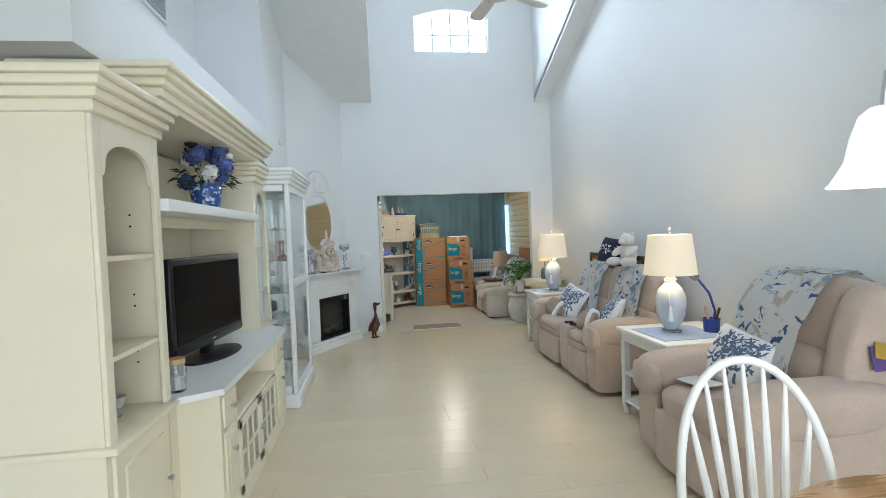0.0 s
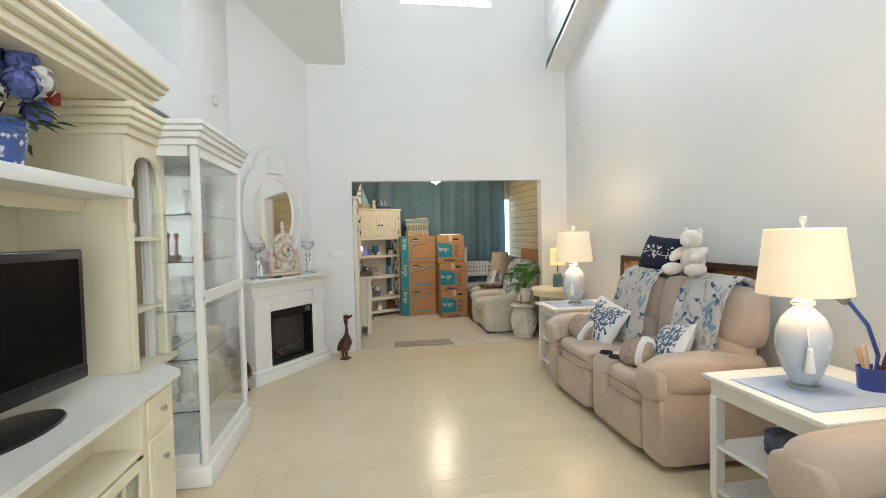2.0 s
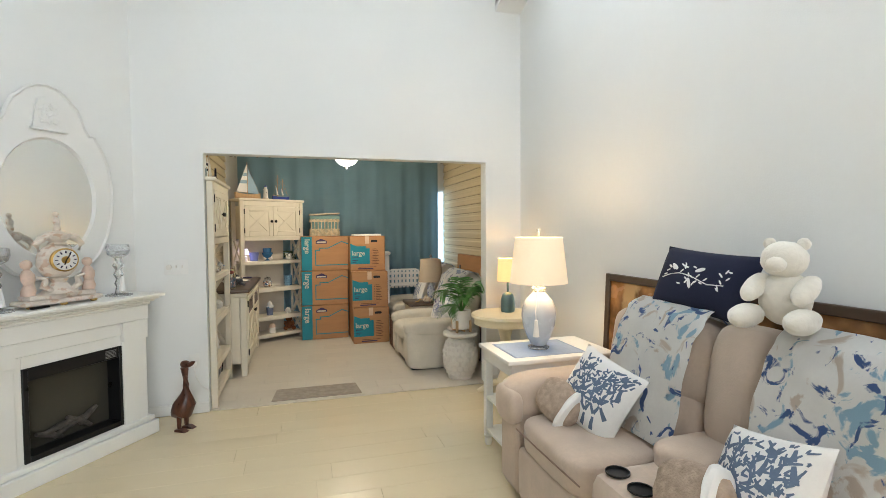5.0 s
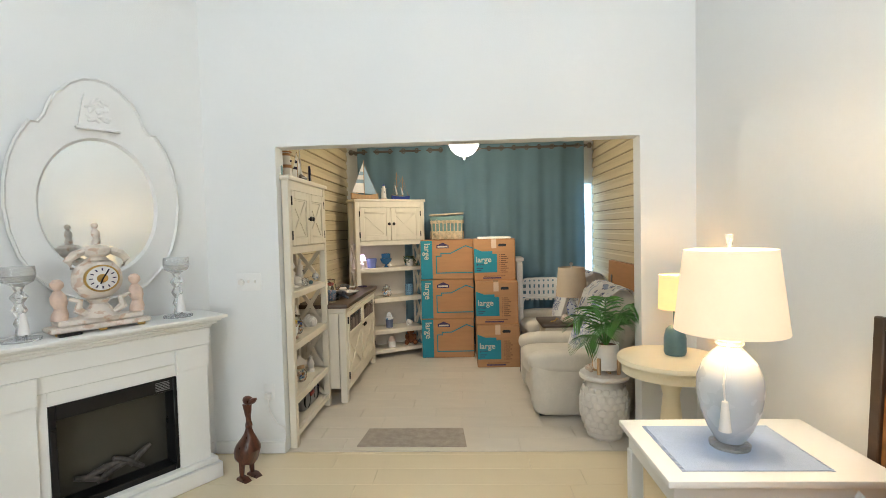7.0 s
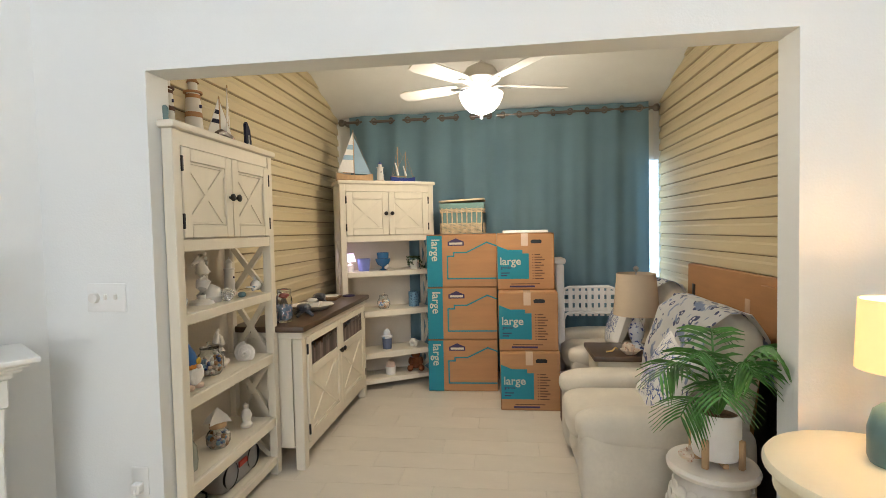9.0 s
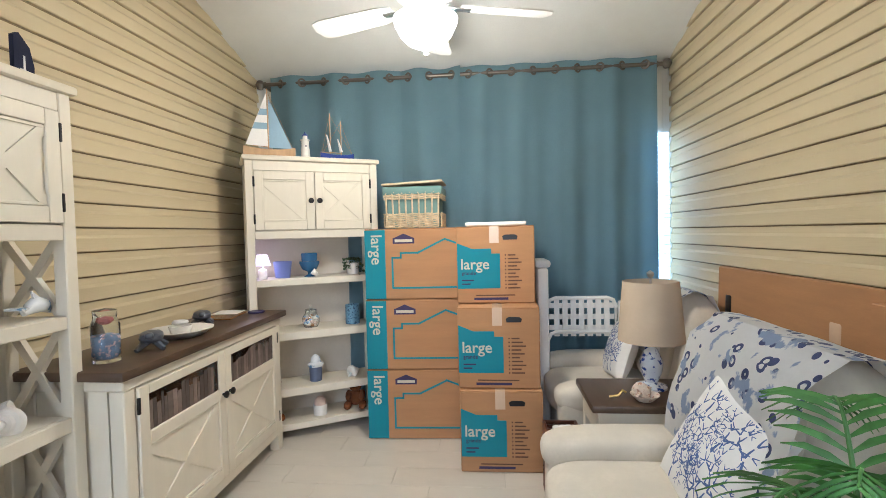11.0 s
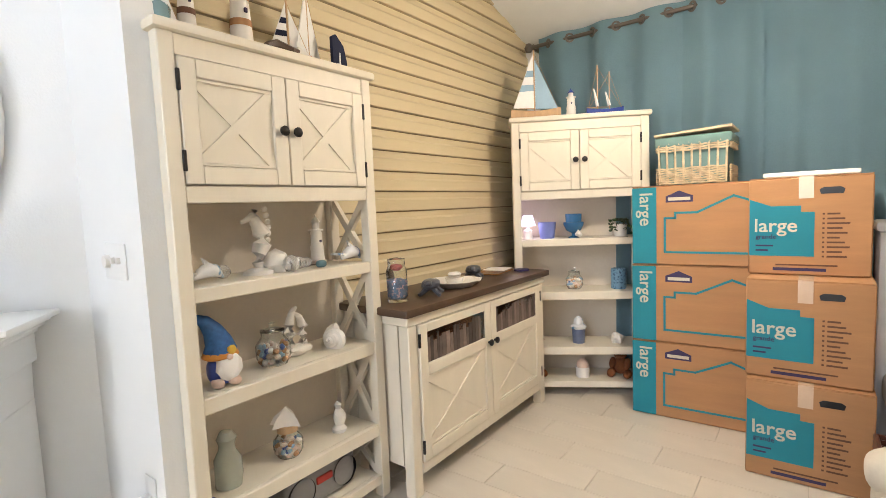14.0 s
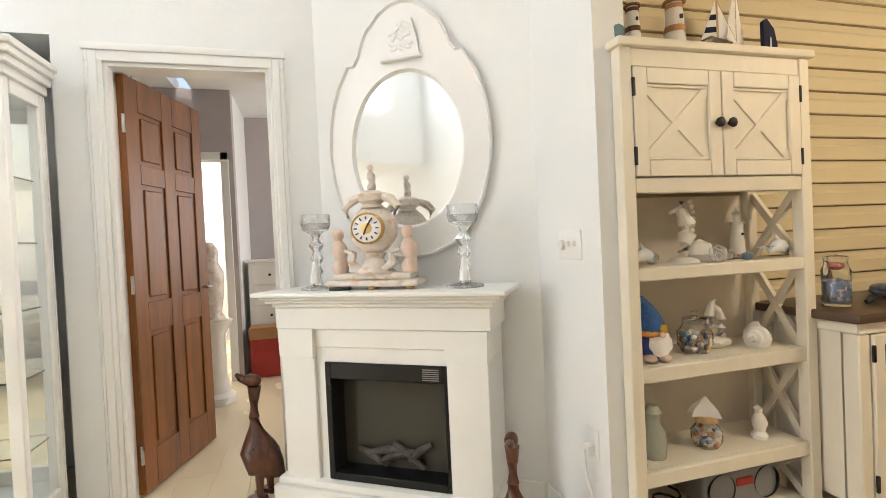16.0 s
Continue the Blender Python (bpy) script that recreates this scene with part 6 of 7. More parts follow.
def bouquet(m):
    v = thing("flower_vase", m, "blue and white china vase of blue and white silk flowers", "vase")
    part("vase", lathe([(0, 0), (0.075, 0), (0.08, 0.01), (0.085, 0.05), (0.095, 0.11), (0.10, 0.135), (0.092, 0.15), (0.10, 0.165), (0.10, 0.175), (0.088, 0.175), (0.085, 0.14), (0, 0.12)], 28), BLUEV, v)
    rnd = random.Random(21)
    whites = mat("white_petal", (0.78, 0.77, 0.72), 0.8, var=0.06)
    blues = mat("blue_petal", (0.12, 0.16, 0.42), 0.8, var=0.25, scale=40)
    for i in range(12):
        a, q = i * 2.4, 0.03 + 0.13 * math.sqrt(rnd.random())
        z = 0.21 + 0.16 * rnd.random() + (0.06 if q < 0.09 else -0.02)
        p = Vector((q * math.cos(a) * 1.15, q * math.sin(a), z))
        bm = bm_new()
        r = 0.055
        for k in range(46):
            w = Vector((rnd.gauss(0, 1), rnd.gauss(0, 1), rnd.gauss(0.3, 1))).normalized()
            c = p + w * r * rnd.uniform(0.6, 1.0)
            u = w.orthogonal().normalized()
            t2 = w.cross(u)
            s = 0.019
            vs = [bm.verts.new(c + u * s * math.cos(g) + t2 * s * math.sin(g) + w * (0.006 if g % 3.14 < 1 else 0)) for g in (0, 1.57, 3.14, 4.71)]
            bm.faces.new(vs)
        cushion(r * 1.5, r * 1.5, r * 1.5, 1, 3, bm, pose(*p))
        part("blossom", bm, whites if i in (1, 4, 8, 10) else blues, v, smooth=False)
    lf = bm_new()
    for i in range(46):
        a, q = rnd.random() * 6.28, rnd.uniform(0.09, 0.2)
        c = Vector((q * math.cos(a), q * math.sin(a), 0.30 - q * 0.7 + rnd.uniform(-0.04, 0.05)))
        d = Vector((math.cos(a), math.sin(a), rnd.uniform(-0.8, 0.3))).normalized()
        s = d.cross(Vector((0, 0, 1))).normalized() * 0.016
        p = [lf.verts.new(c + d * x + s * w + Vector((0, 0, h))) for x, w, h in ((0, 0, 0), (0.03, 1, 0.004), (0.075, 0, -0.012), (0.03, -1, 0.004))]
        lf.faces.new(p)
    part("leaves", lf, LEAFD, v, smooth=False)
    for i in range(6):
        a = i * 1.1
        part("twig", tube([(0, 0, 0.15), (0.08 * math.cos(a), 0.07 * math.sin(a), 0.32), (0.11 * math.cos(a), 0.09 * math.sin(a), 0.40)], [0.003, 0.002, 0.007], 5), NAVY, v)


bouquet(pose(-1.95, 3.72, 1.673))
rr_ = thing("ring_box", pose(-2.02, 4.18, 1.99), "small red and black sensor under the cornice", "sensor")
part("case", box(bm_new(), -0.02, 0.02, -0.03, 0.03, 0.03, 0.085, 0.004, 1), REDP, rr_)
cj2 = thing("candle_jar", pose(-1.84, 2.84, 0.766), "clear jar candle with a cork lid", "candle")
part("glass", lathe([(0, 0), (0.042, 0), (0.045, 0.10), (0.04, 0.13), (0.036, 0.13), (0.036, 0.01), (0, 0.01)], 18), GLASS, cj2)
part("wax", lathe([(0, 0.01), (0.035, 0.01), (0.035, 0.075), (0, 0.075)], 16), OFFW, cj2)
part("lid", lathe([(0, 0.13), (0.042, 0.13), (0.042, 0.155), (0, 0.157)], 16), BEECH, cj2)
TWM = E_M @ pose(0.0, 0.175, 0)
jg = thing("china_teapot", on(TWM, 0.26, 0.20, 0.766), "blue and white china teapot on a saucer", "teapot")
part("pot", lathe([(0, 0.01), (0.05, 0.012), (0.065, 0.06), (0.05, 0.12), (0.025, 0.14), (0.03, 0.16), (0.008, 0.18), (0, 0.185)], 20), BLUEW, jg)
part("saucer", lathe([(0, 0), (0.07, 0), (0.10, 0.014), (0.10, 0.018), (0.06, 0.008), (0, 0.006)], 24), BLUEW, jg)
tc2 = thing("tea_cup", on(TWM, 0.43, 0.20, 0.766), "white china tea cup with gilt handle", "cup")
part("cup", lathe([(0, 0.002), (0.025, 0.002), (0.042, 0.05), (0.039, 0.05), (0.02, 0.008), (0, 0.008)], 20), CERAM, tc2)
part("handle", tube([(0.04, 0, 0.045), (0.065, 0, 0.035), (0.06, 0, 0.015), (0.03, 0, 0.012)], 0.004, 6), GOLD, tc2)
solid("glass_egg", lathe([(0, 0), (0.03, 0.01), (0.045, 0.05), (0.03, 0.10), (0, 0.115)], 18), COBALT, on(TWM, 0.24, 0.19, 1.061), "violet-blue glass egg ornament", "ornament")
vs_ = thing("bud_vase", on(TWM, 0.27, 0.19, 1.431), "white bud vase with white tulips", "vase")
part("vase", lathe([(0, 0), (0.03, 0), (0.035, 0.06), (0.018, 0.12), (0.02, 0.14), (0, 0.13)], 16), CERAM, vs_)
for k in range(3):
    part("tulip", lathe([(0, 0.16), (0.022, 0.175), (0.024, 0.20), (0.012, 0.225), (0, 0.22)], 10, m=pose(0.03 * k, 0.01 * k, 0.01 * k, 0, 12 * k, 0)), OFFW, vs_)
part("leaf", prism([(0.01, 0.10), (0.05, 0.19), (0.13, 0.20), (0.06, 0.16)], 0.003), LEAFD, vs_)
solid("bird_figurine", cushion(0.05, 0.05, 0.09, 0.9, 5, m=pose(0, 0, 0.045), crease=0.2), CERAM, on(E_M, 2.45, 0.30, 1.431), "white china bird in the tower", "figurine")


# glass curio cabinet
def curio(m):
    c = thing("curio_cabinet", m, "white curio cabinet with glass shelves and mirror back", "cabinet")
    W, D, H = 0.93, 0.31, 2.03
    part("plinth", box(bm_new(), -0.02, W + 0.02, -0.02, D, 0.0, 0.12, 0.012, 2), WHITEWOOD, c)
    part("cornice", crown(bm_new(), 0, W, 0, D, H - 0.09, H + 0.045, 0.06), WHITEWOOD, c)
    part("mirror_back", box(bm_new(), 0.03, W - 0.03, D - 0.02, D - 0.012, 0.12, H - 0.09), MIRROR, c)
    part("back", box(bm_new(), 0.0, W, D - 0.011, D, 0.1, H - 0.09), WHITEWOOD, c)
    for x in (0, W - 0.05):
        for y in (0, D - 0.05):
            part("post", box(bm_new(), x, x + 0.05, y, y + 0.038, 0.12, H - 0.09, 0.004, 1), WHITEWOOD, c)
    for z0, z1 in ((0.12, 0.19), (1.04, 1.11), (H - 0.15, H - 0.09)):
        part("door_rail", box(bm_new(), 0.05, W - 0.05, 0.0, 0.03, z0, z1, 0.004, 1), WHITEWOOD, c)
        for x in (0.0, W - 0.03):
            if z0 != 1.04:
                part("side_rail", box(bm_new(), x, x + 0.03, 0.05, D - 0.05, z0, z1, 0.003, 1), WHITEWOOD, c)
    for z0, z1 in ((0.19, 1.04), (1.11, H - 0.15)):
        part("door_pane", box(bm_new(), 0.05, W - 0.05, 0.012, 0.016, z0, z1), GLASS, c).visible_shadow = False
    for x in (0.012, W - 0.016):
        part("side_pane", box(bm_new(), x, x + 0.004, 0.05, D - 0.05, 0.19, H - 0.15), GLASS, c).visible_shadow = False
    for z in (0.42, 0.72, 1.0, 1.28, 1.55):
        part("glass_shelf", box(bm_new(), 0.035, W - 0.035, 0.035, D - 0.025, z, z + 0.006), GLASS, c)
    part("lock", lathe([(0, -0.006), (0.008, -0.004), (0.008, 0.002)], 10, m=pose(0.025, 0, 1.075, -90)), STEEL, c)
    return c


K_M = pose(-1.605, 4.71, 0, rz=90)
curio(K_M)
for k, (x, z) in enumerate(((0.55, 1.287), (0.70, 1.287), (0.30, 1.007), (0.62, 0.727), (0.40, 1.557))):
    cs = thing("glass_candlestick", on(K_M, x, 0.20, z), "pink glass candlestick on a glass shelf", "candlestick", "curio glassware")
    part("stem", lathe([(0, 0), (0.035, 0), (0.03, 0.012), (0.008, 0.03), (0.012, 0.06), (0.007, 0.12), (0.018, 0.15), (0.014, 0.17), (0, 0.165)], 14), PINKG if k < 2 else CRYSTAL, cs)
figure(on(K_M, 0.25, 0.2, 0.427), [(0, 0), (0.05, 0), (0.05, 0.02), (0.03, 0.05), (0.045, 0.12), (0.02, 0.18), (0.025, 0.22), (0, 0.24)], CERAM, "white china figurine in the curio", 0.01)

# fireplace
F_M = pose(-1.785, 6.515, 0, rz=56)
FW, FD = 1.185, 0.305
fp = thing("electric_fireplace", F_M, "white mantel surround with a black electric firebox", "fireplace")
part("mantel_shelf", crown(bm_new(), 0.075, FW - 0.075, 0.03, FD, 0.93, 1.0, 0.075), WHITEWOOD, fp)
part("mantel_top", box(bm_new(), -0.01, FW + 0.01, -0.055, FD, 0.985, 1.005, 0.005, 2), WHITEWOOD, fp)
part("frieze", box(bm_new(), 0.07, FW - 0.07, 0.02, FD, 0.83, 0.93, 0.004, 1), WHITEWOOD, fp)
part("frieze_panel", box(bm_new(), 0.26, FW - 0.26, 0.035, FD, 0.745, 0.83, 0.004, 1), WHITEWOOD, fp)
for x0, x1 in ((0.09, 0.27), (FW - 0.27, FW - 0.09)):
    part("pilaster", box(bm_new(), x0, x1, 0.025, FD, 0.10, 0.70, 0.004, 1), WHITEWOOD, fp)
    pr = [(x0 - 0.005, 0.83), (x1 + 0.005, 0.83), (x1, 0.70), (x0, 0.70)]
    part("corbel", prism(pr, FD - 0.02, m=pose(0, 0.012, 0)), WHITEWOOD, fp)
part("inner_surround", box(bm_new(), 0.27, 0.315, 0.045, FD, 0.10, 0.745, 0.002, 1), WHITEWOOD, fp)
part("inner_surround", box(bm_new(), 0.925, FW - 0.27, 0.045, FD, 0.10, 0.745, 0.002, 1), WHITEWOOD, fp)
part("inner_surround", box(bm_new(), 0.315, 0.925, 0.045, FD, 0.675, 0.745, 0.002, 1), WHITEWOOD, fp)
part("hearth", box(box(bm_new(), 0.04, FW - 0.04, -0.02, FD, 0.0, 0.095, 0.005, 1), 0.055, FW - 0.055, 0.0, FD, 0.095, 0.13, 0.010, 2), WHITEWOOD, fp)
fb = part("firebox", box(bm_new(), 0.315, 0.925, 0.15, FD - 0.01, 0.13, 0.675), BLACKP, fp, "black glass-fronted firebox")
ff = bm_new()
for q in ((0.315, 0.345, 0.13, 0.675), (0.895, 0.925, 0.13, 0.675), (0.345, 0.895, 0.13, 0.165), (0.345, 0.895, 0.60, 0.675)):
    box(ff, q[0], q[1], 0.036, 0.15, q[2], q[3], 0.003, 1)
part("bezel", ff, BLACKP, fb)
SMOKE = mat("smoked_glass", (0.055, 0.052, 0.042), 0.16, var=0.02, bump=0.0, spec=0.3)
part("glass_front", box(bm_new(), 0.345, 0.895, 0.148, 0.152, 0.165, 0.60), SMOKE, fb)
for k in range(6):
    part("vent_slot", box(bm_new(), 0.80, 0.875, 0.034, 0.037, 0.612 + k * 0.009, 0.616 + k * 0.009), GREYP, fb)
for k, (x, r, l) in enumerate(((0.50, 25, 0.16), (0.62, -20, 0.2), (0.68, 35, 0.18), (0.57, -8, 0.2), (0.74, -38, 0.14))):
    b = tube([(-l / 2, 0, 0), (0, 0, 0.008), (l / 2, 0, 0)], [0.013, 0.02, 0.012], 8)
    part("ceramic_log", turn_part(b, pose(x, 0.125, 0.215 + 0.01 * k, 0, r, 0)), LOGM, fb)


# carved oval mirror
def oval_mirror(m):
    t = thing("wall_mirror", m, "carved white oval wall mirror with a crested top", "mirror")
    bm = bm_new()
    half = [(0.0, -0.535), (0.11, -0.52), (0.22, -0.47), (0.31, -0.38), (0.375, -0.26), (0.41, -0.13), (0.425, 0.0), (0.42, 0.12), (0.40, 0.24), (0.365, 0.34), (0.325, 0.41),
            (0.305, 0.445), (0.27, 0.445), (0.24, 0.49), (0.22, 0.55), (0.19, 0.61), (0.155, 0.64), (0.12, 0.68), (0.06, 0.715), (0.0, 0.725)]
    fine = []
    for p, q in zip(half, half[1:]):
        fine += [(p[0] + (q[0] - p[0]) * k / 3, p[1] + (q[1] - p[1]) * k / 3) for k in range(3)]
    fine.append(half[-1])
    outline = fine + [(-x, z) for x, z in fine[-2:0:-1]]
    n = len(outline)
    ring = []
    for x, z in outline:
        a = math.atan2(z / 0.52 if z < 0 else z / 0.6, x / 0.425)
        c, s = math.cos(a), math.sin(a)
        ring.append(((0.275 * c, 0.365 * s, 0.0), (0.295 * c, 0.385 * s, 0.030), (0.318 * c, 0.408 * s, 0.028), (0.325 * c + (x - 0.325 * c) * 0.6, 0.41 * s + (z - 0.41 * s) * 0.6, 0.018), (x * 0.965, z * 0.97, 0.020), (x * 0.985, z * 0.985, 0.034), (x, z, 0.028), (x, z, 0.0)))
    vs = [[bm.verts.new((p[0], -p[2], p[1])) for p in r] for r in ring]
    for i in range(n):
        j = (i + 1) % n
        for k in range(7):
            bm.faces.new((vs[i][k], vs[i][k + 1], vs[j][k + 1], vs[j][k]))
    part("frame", bm, TRIMW, t, "carved white frame")
    part("glass", lathe([(0, 0), (1, 0)], 64, m=Matrix(((0.29, 0, 0, 0), (0, 0, 1, -0.010), (0, -0.38, 0, 0), (0, 0, 0, 1)))), MIRROR, t, "oval mirror glass")
    cr = prism([(-0.095, 0.44), (0.095, 0.44), (0.08, 0.53), (0.06, 0.62), (0, 0.65), (-0.06, 0.62), (-0.08, 0.53)], 0.014, m=pose(0, -0.040, 0))
    part("crest_plaque", cr, TRIMW, t)
    rl = bm_new()
    rnd = random.Random(4)
    for i in range(26):
        cushion(0.04, 0.012, 0.02, 0.9, 2, rl, pose(rnd.uniform(-0.05, 0.05), -0.041, rnd.uniform(0.47, 0.61), 0, rnd.uniform(-60, 60), 0))
    part("leaf_relief", rl, TRIMW, t)
    part("plaque_ledge", box(bm_new(), -0.11, 0.11, -0.055, -0.028, 0.425, 0.44, 0.004, 1), TRIMW, t)
    return t


WN = Vector((0.83, -0.56, 0)).normalized()
oval_mirror(pose(-1.685 + WN.x * 0.012, 7.255 + WN.y * 0.012, 1.665, rz=56))


def mantel_clock(m):
    c = thing("mantel_clock", m, "ornate aged-porcelain mantel clock with gilt dial", "clock")
    part("base", box(box(bm_new(), -0.20, 0.20, -0.07, 0.07, 0.015, 0.045, 0.012, 2), -0.17, 0.17, -0.055, 0.055, 0.045, 0.075, 0.010, 2), CLOCKC, c)
    for x in (-0.16, 0.0, 0.16):
        part("foot", cushion(0.035, 0.04, 0.02, 0.9, 3, m=pose(x, -0.04, 0.009)), GOLD, c)
    part("pedestal", lathe([(0, 0.07), (0.09, 0.075), (0.06, 0.10), (0.035, 0.14), (0.05, 0.165), (0, 0.17)], 18), CLOCKC, c)
    part("case", cushion(0.20, 0.12, 0.22, 0.95, 9, m=pose(0, 0, 0.27), crease=0.06), CLOCKC, c)
    dl = part("dial", lathe([(0, -0.072), (0.060, -0.070), (0.068, -0.062), (0.070, -0.05)], 36, m=pose(0, 0, 0.275, -90) @ Matrix.Scale(-1, 4, (0, 0, 1)) @ pose(0, 0, 0, 180)), PAPER, c, "pale clock face")
    part("bezel", lathe([(0.061, 0.066), (0.065, 0.073), (0.071, 0.066), (0.070, 0.05)], 36, m=pose(0, 0, 0.275, 90)), GOLD, dl)
    part("centre", lathe([(0, 0.0745), (0.022, 0.0735), (0.024, 0.068)], 24, m=pose(0, 0, 0.275, 90)), GOLD, dl)
    for i in range(12):
        b = box(bm_new(), -0.0025, 0.0025, -0.0755, -0.0705, 0.040, 0.053)
        part("numeral_bar", turn_part(b, pose(0, 0, 0.275) @ pose(0, 0, 0, 0, 30 * i, 0)), PRINTN, dl)
    for r, l in ((30, 0.042), (200, 0.03)):
        b = box(bm_new(), -0.003, 0.003, -0.078, -0.0765, 0, l)
        part("clock_hand", turn_part(b, pose(0, 0, 0.275) @ pose(0, 0, 0, 0, r, 0)), BLACKM, dl)
    part("urn", lathe([(0, 0.365), (0.05, 0.37), (0.035, 0.385), (0.055, 0.40), (0.06, 0.43), (0.04, 0.445), (0.012, 0.45), (0, 0.452)], 18), CLOCKC, c)
    for s in (-1, 1):
        part("swag", tube([(0.05 * s, -0.01, 0.42), (0.09 * s, -0.02, 0.40), (0.115 * s, -0.02, 0.37), (0.10 * s, -0.02, 0.33)], [0.018, 0.022, 0.018, 0.008], 8), CLOCKC, c)
        part("scroll", tube([(0.04 * s, -0.03, 0.08), (0.09 * s, -0.03, 0.12), (0.08 * s, -0.03, 0.165), (0.12 * s, -0.03, 0.18)], [0.016, 0.02, 0.015, 0.008], 8), CLOCKC, c)
    return c


CKM = on(F_M, 0.57, 0.10, 1.0055)
mantel_clock(CKM @ Matrix.Diagonal((1.15, 1, 1, 1)))
PUTTO = [(0, 0), (0.035, 0), (0.038, 0.03), (0.026, 0.06), (0.034, 0.09), (0.036, 0.12), (0.022, 0.145), (0.014, 0.152), (0.027, 0.17), (0.028, 0.19), (0.015, 0.205), (0, 0.208)]
for x in (-0.175, 0.175):
    figure(CKM @ pose(x, -0.01, 0.0755), PUTTO, FLESH, "plain pale statuette standing on the clock base", 0.008, "statuette")
figure(CKM @ pose(0, 0, 0.452) @ Matrix.Scale(0.55, 4), PUTTO, CLOCKC, "plain small statuette on top of the clock", 0.008, "statuette")


def candle_holder(m):
    c = thing("crystal_candle_holder", m, "tall cut-crystal candle holder with white tassel", "candle holder", "pair of crystal candle holders")
    part("foot", lathe([(0, 0), (0.065, 0), (0.065, 0.01), (0.02, 0.02), (0, 0.02)], 18), CRYSTAL, c)
    part("stem", lathe([(0.02, 0.02), (0.014, 0.06), (0.022, 0.08), (0.012, 0.11), (0.026, 0.14), (0.014, 0.17), (0.03, 0.20), (0.012, 0.23), (0.02, 0.25)], 12), CRYSTAL, c)
    part("cup", lathe([(0.02, 0.25), (0.05, 0.27), (0.058, 0.30), (0.055, 0.34), (0.048, 0.34), (0.05, 0.30), (0.03, 0.275), (0, 0.27)], 12), CRYSTAL, c)
    part("tassel", lathe([(0, 0.13), (0.008, 0.125), (0.012, 0.10), (0.02, 0.03), (0, 0.028)], 12, m=pose(0.005, -0.022, 0)), OFFW, c)


candle_holder(on(F_M, 0.25, 0.12, 1.0055) @ Matrix.Diagonal((1.25, 1.25, 1.05, 1)))
candle_holder(on(F_M, 0.985, 0.13, 1.0055) @ Matrix.Diagonal((1.25, 1.25, 1.05, 1)))
solid("remote_control", box(bm_new(), -0.05, 0.05, -0.015, 0.015, 0.0005, 0.014, 0.004, 2), BLACKP, on(F_M, 0.42, 0.035, 1.0055, 8), "small black remote control on the mantel", "remote")


def duck(m, k, label):
    d = thing("carved_duck", m, label, "ornament", "pair of carved ducks")
    part("body", tube([(0.10 * k, 0, 0.10 * k), (0.06 * k, 0, 0.13 * k), (0.0, 0, 0.16 * k), (-0.03 * k, 0, 0.22 * k), (-0.035 * k, 0, 0.28 * k), (-0.04 * k, 0, 0.36 * k), (-0.035 * k, 0, 0.44 * k), (-0.03 * k, 0, 0.50 * k)],
                     [0.01 * k, 0.05 * k, 0.085 * k, 0.078 * k, 0.045 * k, 0.024 * k, 0.022 * k, 0.030 * k], 14), DUCK, d)
    part("head", cushion(0.085 * k, 0.055 * k, 0.06 * k, 0.95, 6, m=pose(-0.04 * k, 0, 0.525 * k)), DUCK, d)
    part("bill", tube([(-0.065 * k, 0, 0.52 * k), (-0.10 * k, 0, 0.535 * k), (-0.125 * k, 0, 0.55 * k)], [0.020 * k, 0.018 * k, 0.008 * k], 8), DUCK, d)
    for s in (-1, 1):
        part("leg", tube([(0.0, 0.035 * s * k, 0.12 * k), (0.0, 0.04 * s * k, 0.02 * k)], [0.022 * k, 0.014 * k], 7), DUCK, d)
        part("foot", prism([(-0.075 * k, 0), (0.025 * k, 0), (0.02 * k, 0.018 * k), (-0.03 * k, 0.02 * k)], 0.05 * k, m=pose(0, 0.04 * s * k - 0.025 * k, 0.0)), DUCK, d)


duck(pose(-0.975, 7.44, 0, rz=150), 0.92, "dark carved wooden duck beside the opening")
duck(pose(-1.86, 6.49, 0, rz=60), 1.08, "dark carved wooden duck beside the curio cabinet")


# wall fittings
def plate(m, w, label, kind_):
    p = thing(kind_, m, label, "switch" if "switch" in kind_ else "outlet")
    part("cover_plate", box(bm_new(), -w / 2, w / 2, -0.006, 0.0, -0.058, 0.058, 0.003, 2), TRIMW, p)
    return p


sw = plate(pose(-1.06, FY - 0.0005, 1.17), 0.17, "white triple light switch plate with a dimmer", "wall_switch")
part("dimmer", lathe([(0, 0.022), (0.02, 0.02), (0.022, 0.005)], 18, m=pose(-0.05, 0, 0, 90)), CERAM, sw)
for x in (0.0, 0.045):
    part("toggle", box(bm_new(), x - 0.005, x + 0.005, -0.018, -0.005, -0.006, 0.014, 0.002, 1), CERAM, sw)
ol = plate(pose(-0.95, FY - 0.0005, 0.42), 0.075, "white wall outlet with a plugged cord", "wall_outlet")
part("plug", box(bm_new(), -0.018, 0.018, -0.04, -0.006, -0.04, 0.0, 0.004, 1), OFFW, ol)
part("cord", tube([(0, -0.04, -0.02), (0.02, -0.05, -0.12), (0.06, -0.04, -0.2), (0.10, -0.015, -0.24), (0.115, -0.008, -0.3)], 0.004, 6), OFFW, ol)
sn = thing("wall_sensor", pose(LX + 0.001, 6.36, 2.62, 0, 0, 90), "round white sensor on the wall", "sensor")
part("disc", lathe([(0, 0.03), (0.035, 0.028), (0.045, 0.01), (0.045, 0)], 24, m=pose(0, 0, 0, 90)), CERAM, sn)
vt = thing("air_vent", pose(-2.599, 4.68, 3.50, 0, 0, 90), "white slatted air vent high on the wall", "vent")
